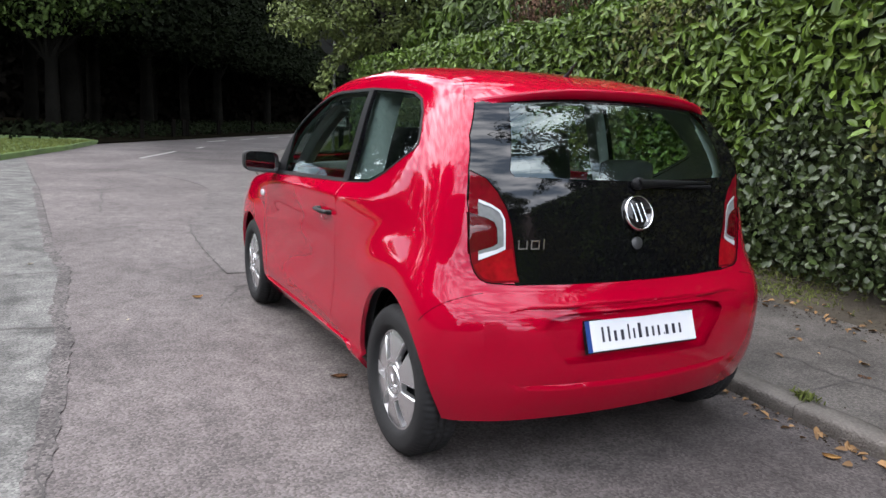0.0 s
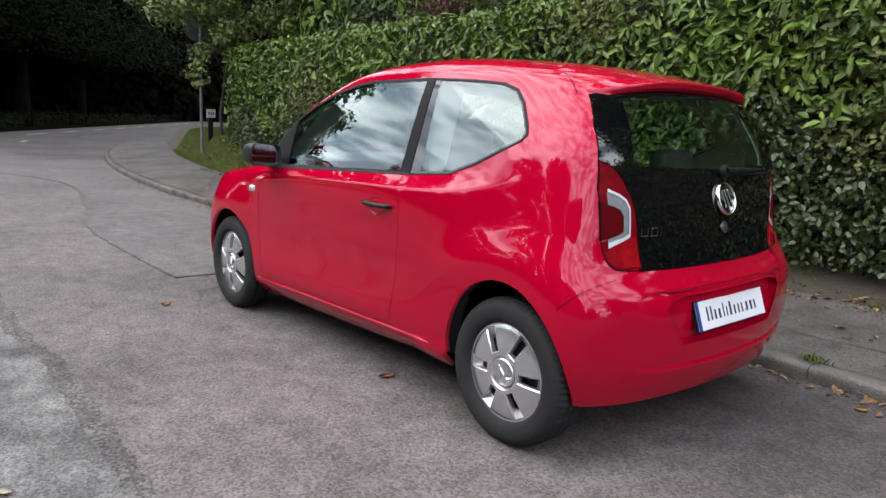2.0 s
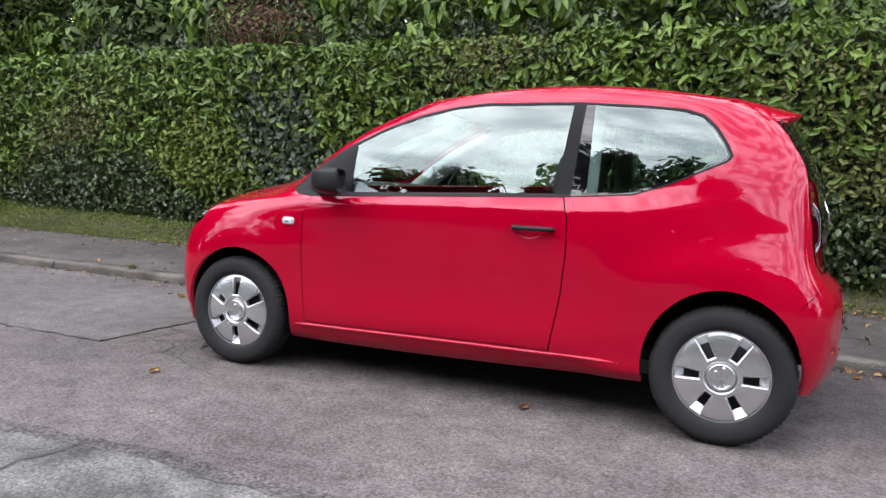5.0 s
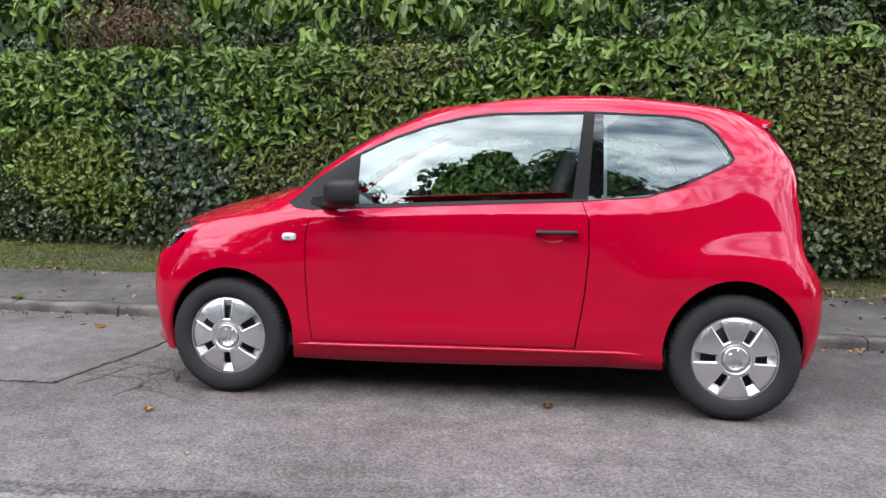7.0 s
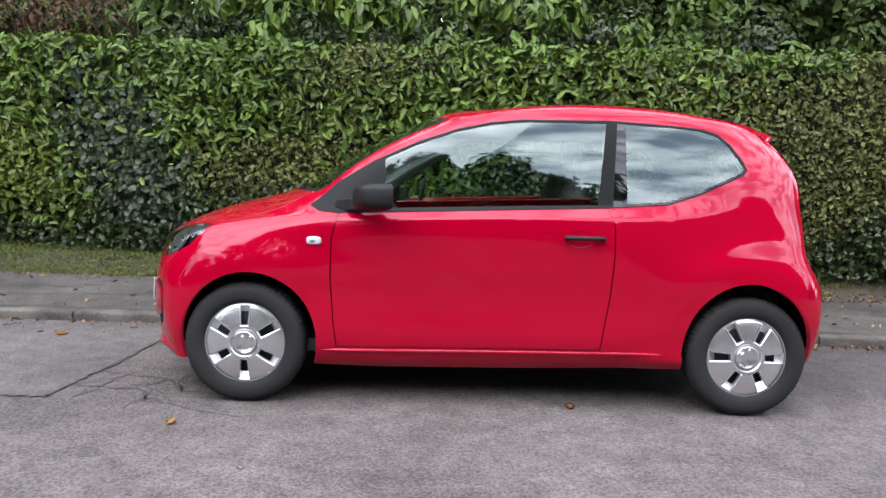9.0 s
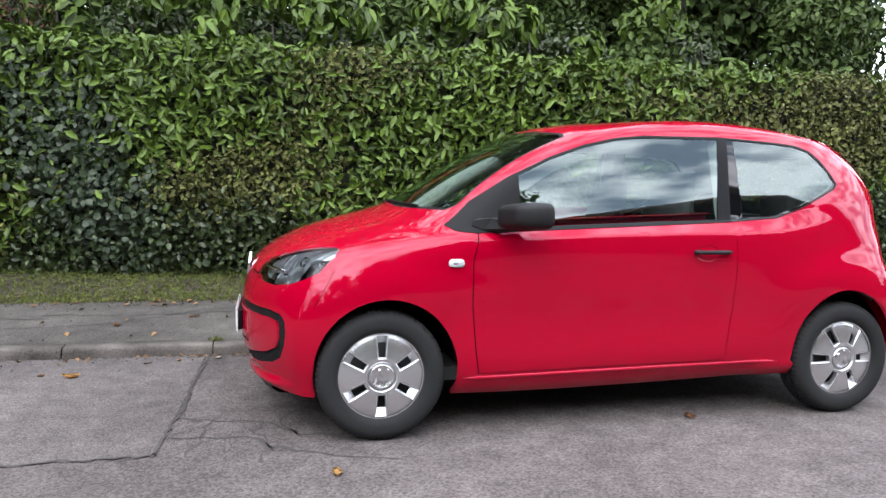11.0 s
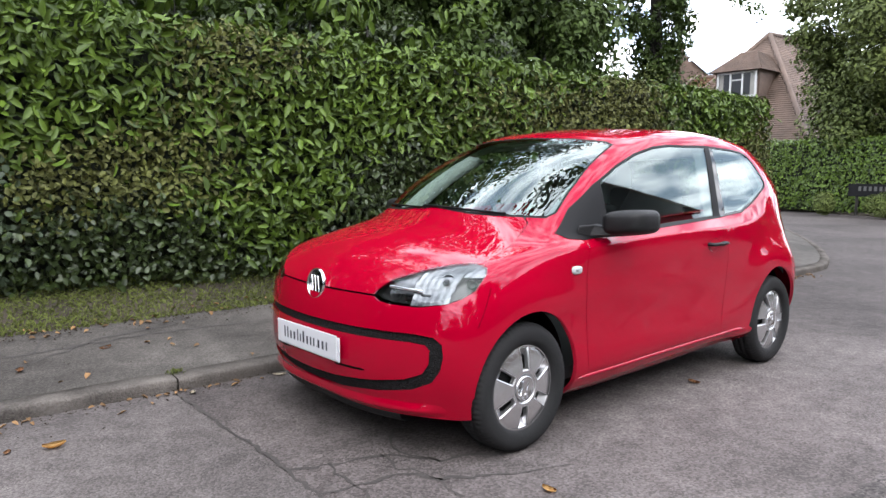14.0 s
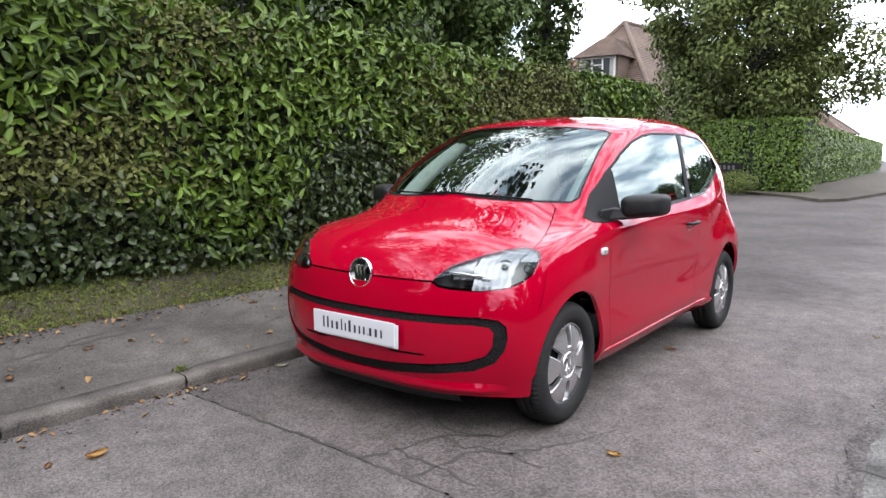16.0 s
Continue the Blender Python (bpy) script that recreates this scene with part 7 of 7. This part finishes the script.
hipped_house("house", "low outbuilding with an orange tiled roof", [(v.x, v.y) for v in annexe], 5.6, (33.9, 18.4, 6.72), BRICK, ORANGE_TILE, ridge_end=(36.6, 14.0, 6.72))
hipped_house("house", "far brown-roofed house behind the hedge", [(56, 7.0), (56, 14.5), (64, 14.5), (64, 7.0)], 3.2, (60, 10.7, 6.2))
# across the road, seen mirrored in the windows
hipped_house("house", "house with a steep roof across the road", [(2.6, -10.5), (2.6, -19.5), (18.5, -19.5), (18.5, -10.5)], 4.8, (11.6, -11.0, 7.4), BRICK, SLATE)


# ---- road sign, marker, bollards ----
# steel grey darkened to include the shade of the tree over the sign
GREY_PAINT = material("galvanised_steel", (0.055, 0.058, 0.058), 0.7, 0.0, noise_scale=20, vary=0.15)
sign = thing("road_sign", "grey steel road sign seen from behind at the hedge's end", "road sign")
bm = bmesh.new()
tube(bm, [(-11.0, 3.02, .35), (-11.0, 3.02, 3.15)], .029, 12)
part("pole", bm, GREY_PAINT, sign, "grey steel pole")
for nm, pts in (("round_plate", [(-11.06, 3.02 + .31 * math.cos(q), 2.82 + .31 * math.sin(q)) for q in (2 * math.pi * k / 28 for k in range(28))]),
                ("lower_plate", [(-11.06, 2.78, 2.22), (-11.06, 3.26, 2.22), (-11.06, 3.26, 2.47), (-11.06, 2.78, 2.47)])):
    bm = bmesh.new()
    slab(bm, pts, (.012, 0, 0))
    bmesh.ops.recalc_face_normals(bm, faces=bm.faces)
    part(nm, bm, GREY_PAINT, sign, "blank grey back of a sign plate", False)
mk = thing("marker_post", "small white marker on a low post in the grass", "marker post")
bm = bmesh.new()
box(bm, -10.93, -10.88, 3.11, 3.21, .35, 1.12, .006)
part("post", bm, BLACK_TRIM, mk, "dark post", False)
bm = bmesh.new()
box(bm, -10.876, -10.866, 3.07, 3.25, 1.08, 1.24, .004)
pl = part("plate", bm, WHITE_PAINT, mk, "white plate with dark bars", False)
for y0 in (3.10, 3.15, 3.20):
    bm = bmesh.new()
    box(bm, -10.866, -10.862, y0, y0 + .025, 1.13, 1.19)
    part("bar", bm, INK, pl, "", False)
POST = material("weathered_wood", (0.009, 0.008, 0.007), 0.9, spec=0.0, noise_scale=18, vary=0.3)
POSTS = [wood_place(along, 1.0) for along in (9.5, 12.5, 13.6, 14.0, 18.0, 23.5)]
bm = bmesh.new()
box(bm, -.08, .08, -.08, .08, -.05, .85, .02)
first = tagged(finish("bollard", bm, POST, None, "", False), "short weathered wooden post at the wood's edge", "bollard", "bollards")
first.matrix_basis = pose(*POSTS[0], 0)
for x, y in POSTS[1:]:
    copy_thing(first, pose(x, y, 0, 0, 0, 10))

# ---- fallen leaves ----
YELLOW = material("yellow_dead_leaf", (0.74, 0.44, 0.15), 0.7, noise_scale=60, vary=0.2)
BROWN = material("brown_dead_leaf", (0.42, 0.20, 0.09), 0.8, noise_scale=60, vary=0.25)
PALE = material("pale_dead_leaf", (0.75, 0.66, 0.50), 0.8, noise_scale=60, vary=0.2)


def dead_leaf(x, y, z, size, mat, label, seed):
    r = random.Random(seed)
    bm = bmesh.new()
    n = 7
    curl = r.uniform(.15, .35) * size
    mid = [bm.verts.new((size * (k / (n - 1) - .5), 0, curl * (k / (n - 1) - .5) ** 2 * 2)) for k in range(n)]
    for s in (1, -1):
        side = [bm.verts.new((size * (k / (n - 1) - .5), s * size * .30 * math.sin(math.pi * (k + .4) / (n - .2)) * r.uniform(.85, 1.1), curl * .55 + curl * (k / (n - 1) - .5) ** 2)) for k in range(n)]
        for k in range(n - 1):
            bm.faces.new((mid[k], mid[k + 1], side[k + 1], side[k]) if s > 0 else (mid[k + 1], mid[k], side[k], side[k + 1]))
    bmesh.ops.solidify(bm, geom=bm.faces[:], thickness=.0012)
    ob = tagged(finish("fallen_leaf", bm, mat), label, "leaf", "fallen leaves")
    ob.matrix_basis = pose(x, y, z + .002, 0, 0, r.uniform(0, 360))


for k, (x, y, z, s, mat, lab) in enumerate((
        (-1.43, -1.13, .0, .07, YELLOW, "small yellow leaf lying on the road"), (.38, -.72, .0, .085, BROWN, "brown curled leaf lying beside the car"),
        (-2.78, .56, .004, .095, YELLOW, "orange brown leaf lying near the kerb"), (-2.0, .95, .004, .06, PALE, "pale dry leaf against the kerb"),
        (-1.45, .98, .0, .08, PALE, "pale dry leaf against the kerb"), (-2.22, 1.74, .135, .085, BROWN, "brown leaf on the pavement"),
        (-2.72, 1.54, .125, .07, BROWN, "brown leaf on the pavement"), (-1.85, 1.62, .122, .06, PALE, "pale dry leaf on the pavement"),
        (-3.3, .85, .004, .06, PALE, "pale dry leaf against the kerb"), (-2.95, .62, .004, .05, BROWN, "small brown leaf near the kerb"),
        (1.95, .82, .0, .07, YELLOW, "yellow leaf against the kerb"), (1.6, 1.55, .12, .06, BROWN, "brown leaf on the pavement"),
        (-1.0, -1.6, .0, .03, PALE, "small pale leaf scrap on the road"), (.55, -2.35, .006, .07, PALE, "pale leaf scrap on the worn strip"),
        (-2.9, -2.2, .006, .05, PALE, "pale leaf scrap on the worn strip"), (1.6, -1.75, .0, .06, PALE, "pale dry leaf on the road"), (-.9, 1.95, .17, .07, BROWN, "brown leaf on the pavement's edge"))):
    dead_leaf(x, y, z, s, mat, lab, k)


# loose leaf litter along the verge's edge and in the gutter
LITTER_LEAF = material("dry_leaf_litter", (0.34, 0.20, 0.09), 0.8, noise_scale=5, vary=0.3, island=0.7, second=(0.10, 0.060, 0.032), spec=0.2)
n = 900
x = np.concatenate((rng.uniform(-9, 6, 560), rng.uniform(.8, 6, 340)))
ky = np.array([kerb_y(v) for v in x])
where = rng.uniform(0, 1, n)
o = np.where(where < .55, rng.normal(1.12, .09, n), np.where(where < .72, rng.uniform(.15, 1.0, n), -rng.exponential(.05, n) - .02))
z = np.interp(o, (-1, -.001, 0, .12, .4, 1.15, 1.27), (.006, .006, .07, .082, .115, .205, .245)) + .006
p = np.stack((x, ky + o, z), 1)
litter = leaves("leaf_litter", p, np.tile((0, -.1, 1.6), (n, 1)), 0.045, LITTER_LEAF, None, 0.5, 0.0, 0.3)
tagged(litter, "scattered brown dead leaves along the verge and gutter", "leaf litter", "", "stuff")

# dark scraps of dirt and twigs along the same edges
DEBRIS = material("dark_debris", (0.060, 0.044, 0.030), 0.95, noise_scale=5, vary=0.3, island=0.6, second=(0.025, 0.019, 0.014), spec=0.05)
n = 4200
x = rng.uniform(-9.5, 6, n)
ky = np.array([kerb_y(v) for v in x])
where = rng.uniform(0, 1, n) + .10 * wave(2.2 * x, 0 * x, 1.0)
o = np.where(where < .66, rng.normal(1.10, .07, n), np.where(where < .69, rng.uniform(.15, 1.0, n), -rng.exponential(.06, n) - .01))
z = np.interp(o, (-1, -.001, 0, .12, .4, 1.15, 1.27), (.006, .006, .07, .082, .115, .205, .245)) + .004
debris = leaves("debris", np.stack((x, ky + o, z), 1), np.tile((0, -.1, 2.0), (n, 1)), 0.017, DEBRIS, None, 0.45, 0.0, 0.3)
tagged(debris, "dark crumbs of soil and twigs along the pavement's edges", "debris", "", "stuff")

# a withered shrub behind the hedge, weeds in the kerb's joints
DEAD = material("withered_leaf", (0.150, 0.085, 0.055), 0.8, noise_scale=4, vary=0.3, island=0.7, second=(0.045, 0.030, 0.022), spec=0.1)
dead = thing("withered_shrub", "withered brown shrub with bare twigs behind the hedge", "shrub")
p, d = blob_points(1500, (-4.45, 3.75, 2.78), (.85, .35, .50), .2)
tagged(leaves("dry_foliage", p, d, 0.065, DEAD, dead, 0.4, 0.8), "dry brown leaves", kind="stuff")
r = random.Random(9)
for k in range(9):
    x = -5.1 + .16 * k
    bm = bmesh.new()
    tube(bm, [(x, 3.75, .4), (x + r.uniform(-.1, .1), 3.7, 2.0), (x + r.uniform(-.3, .3), 3.6 + r.uniform(-.1, .2), 3.2)], [.012, .009, .004], 5)
    part("twig", bm, BARK, dead, "bare brown twig")
for x, y, size in ((1.6, 1.12, .075), (-2.02, 1.14, .05), (-3.9, 1.16, .06), (3.5, 1.13, .07)):
    n = 46
    q = rng.uniform(0, 2 * math.pi, n)
    p = np.stack((x + rng.normal(0, size * .45, n), y + rng.normal(0, size * .25, n), .085 + rng.uniform(0, size * .25, n)), 1)
    tuft = leaves("weed_tuft", p, np.stack((np.cos(q), np.sin(q), .4 + 0 * q), 1), size * .7, GRASS, None, 0.16, -1.6)
    tagged(tuft, "small tuft of grass in a kerb joint", "weed", "kerb weeds", "stuff")
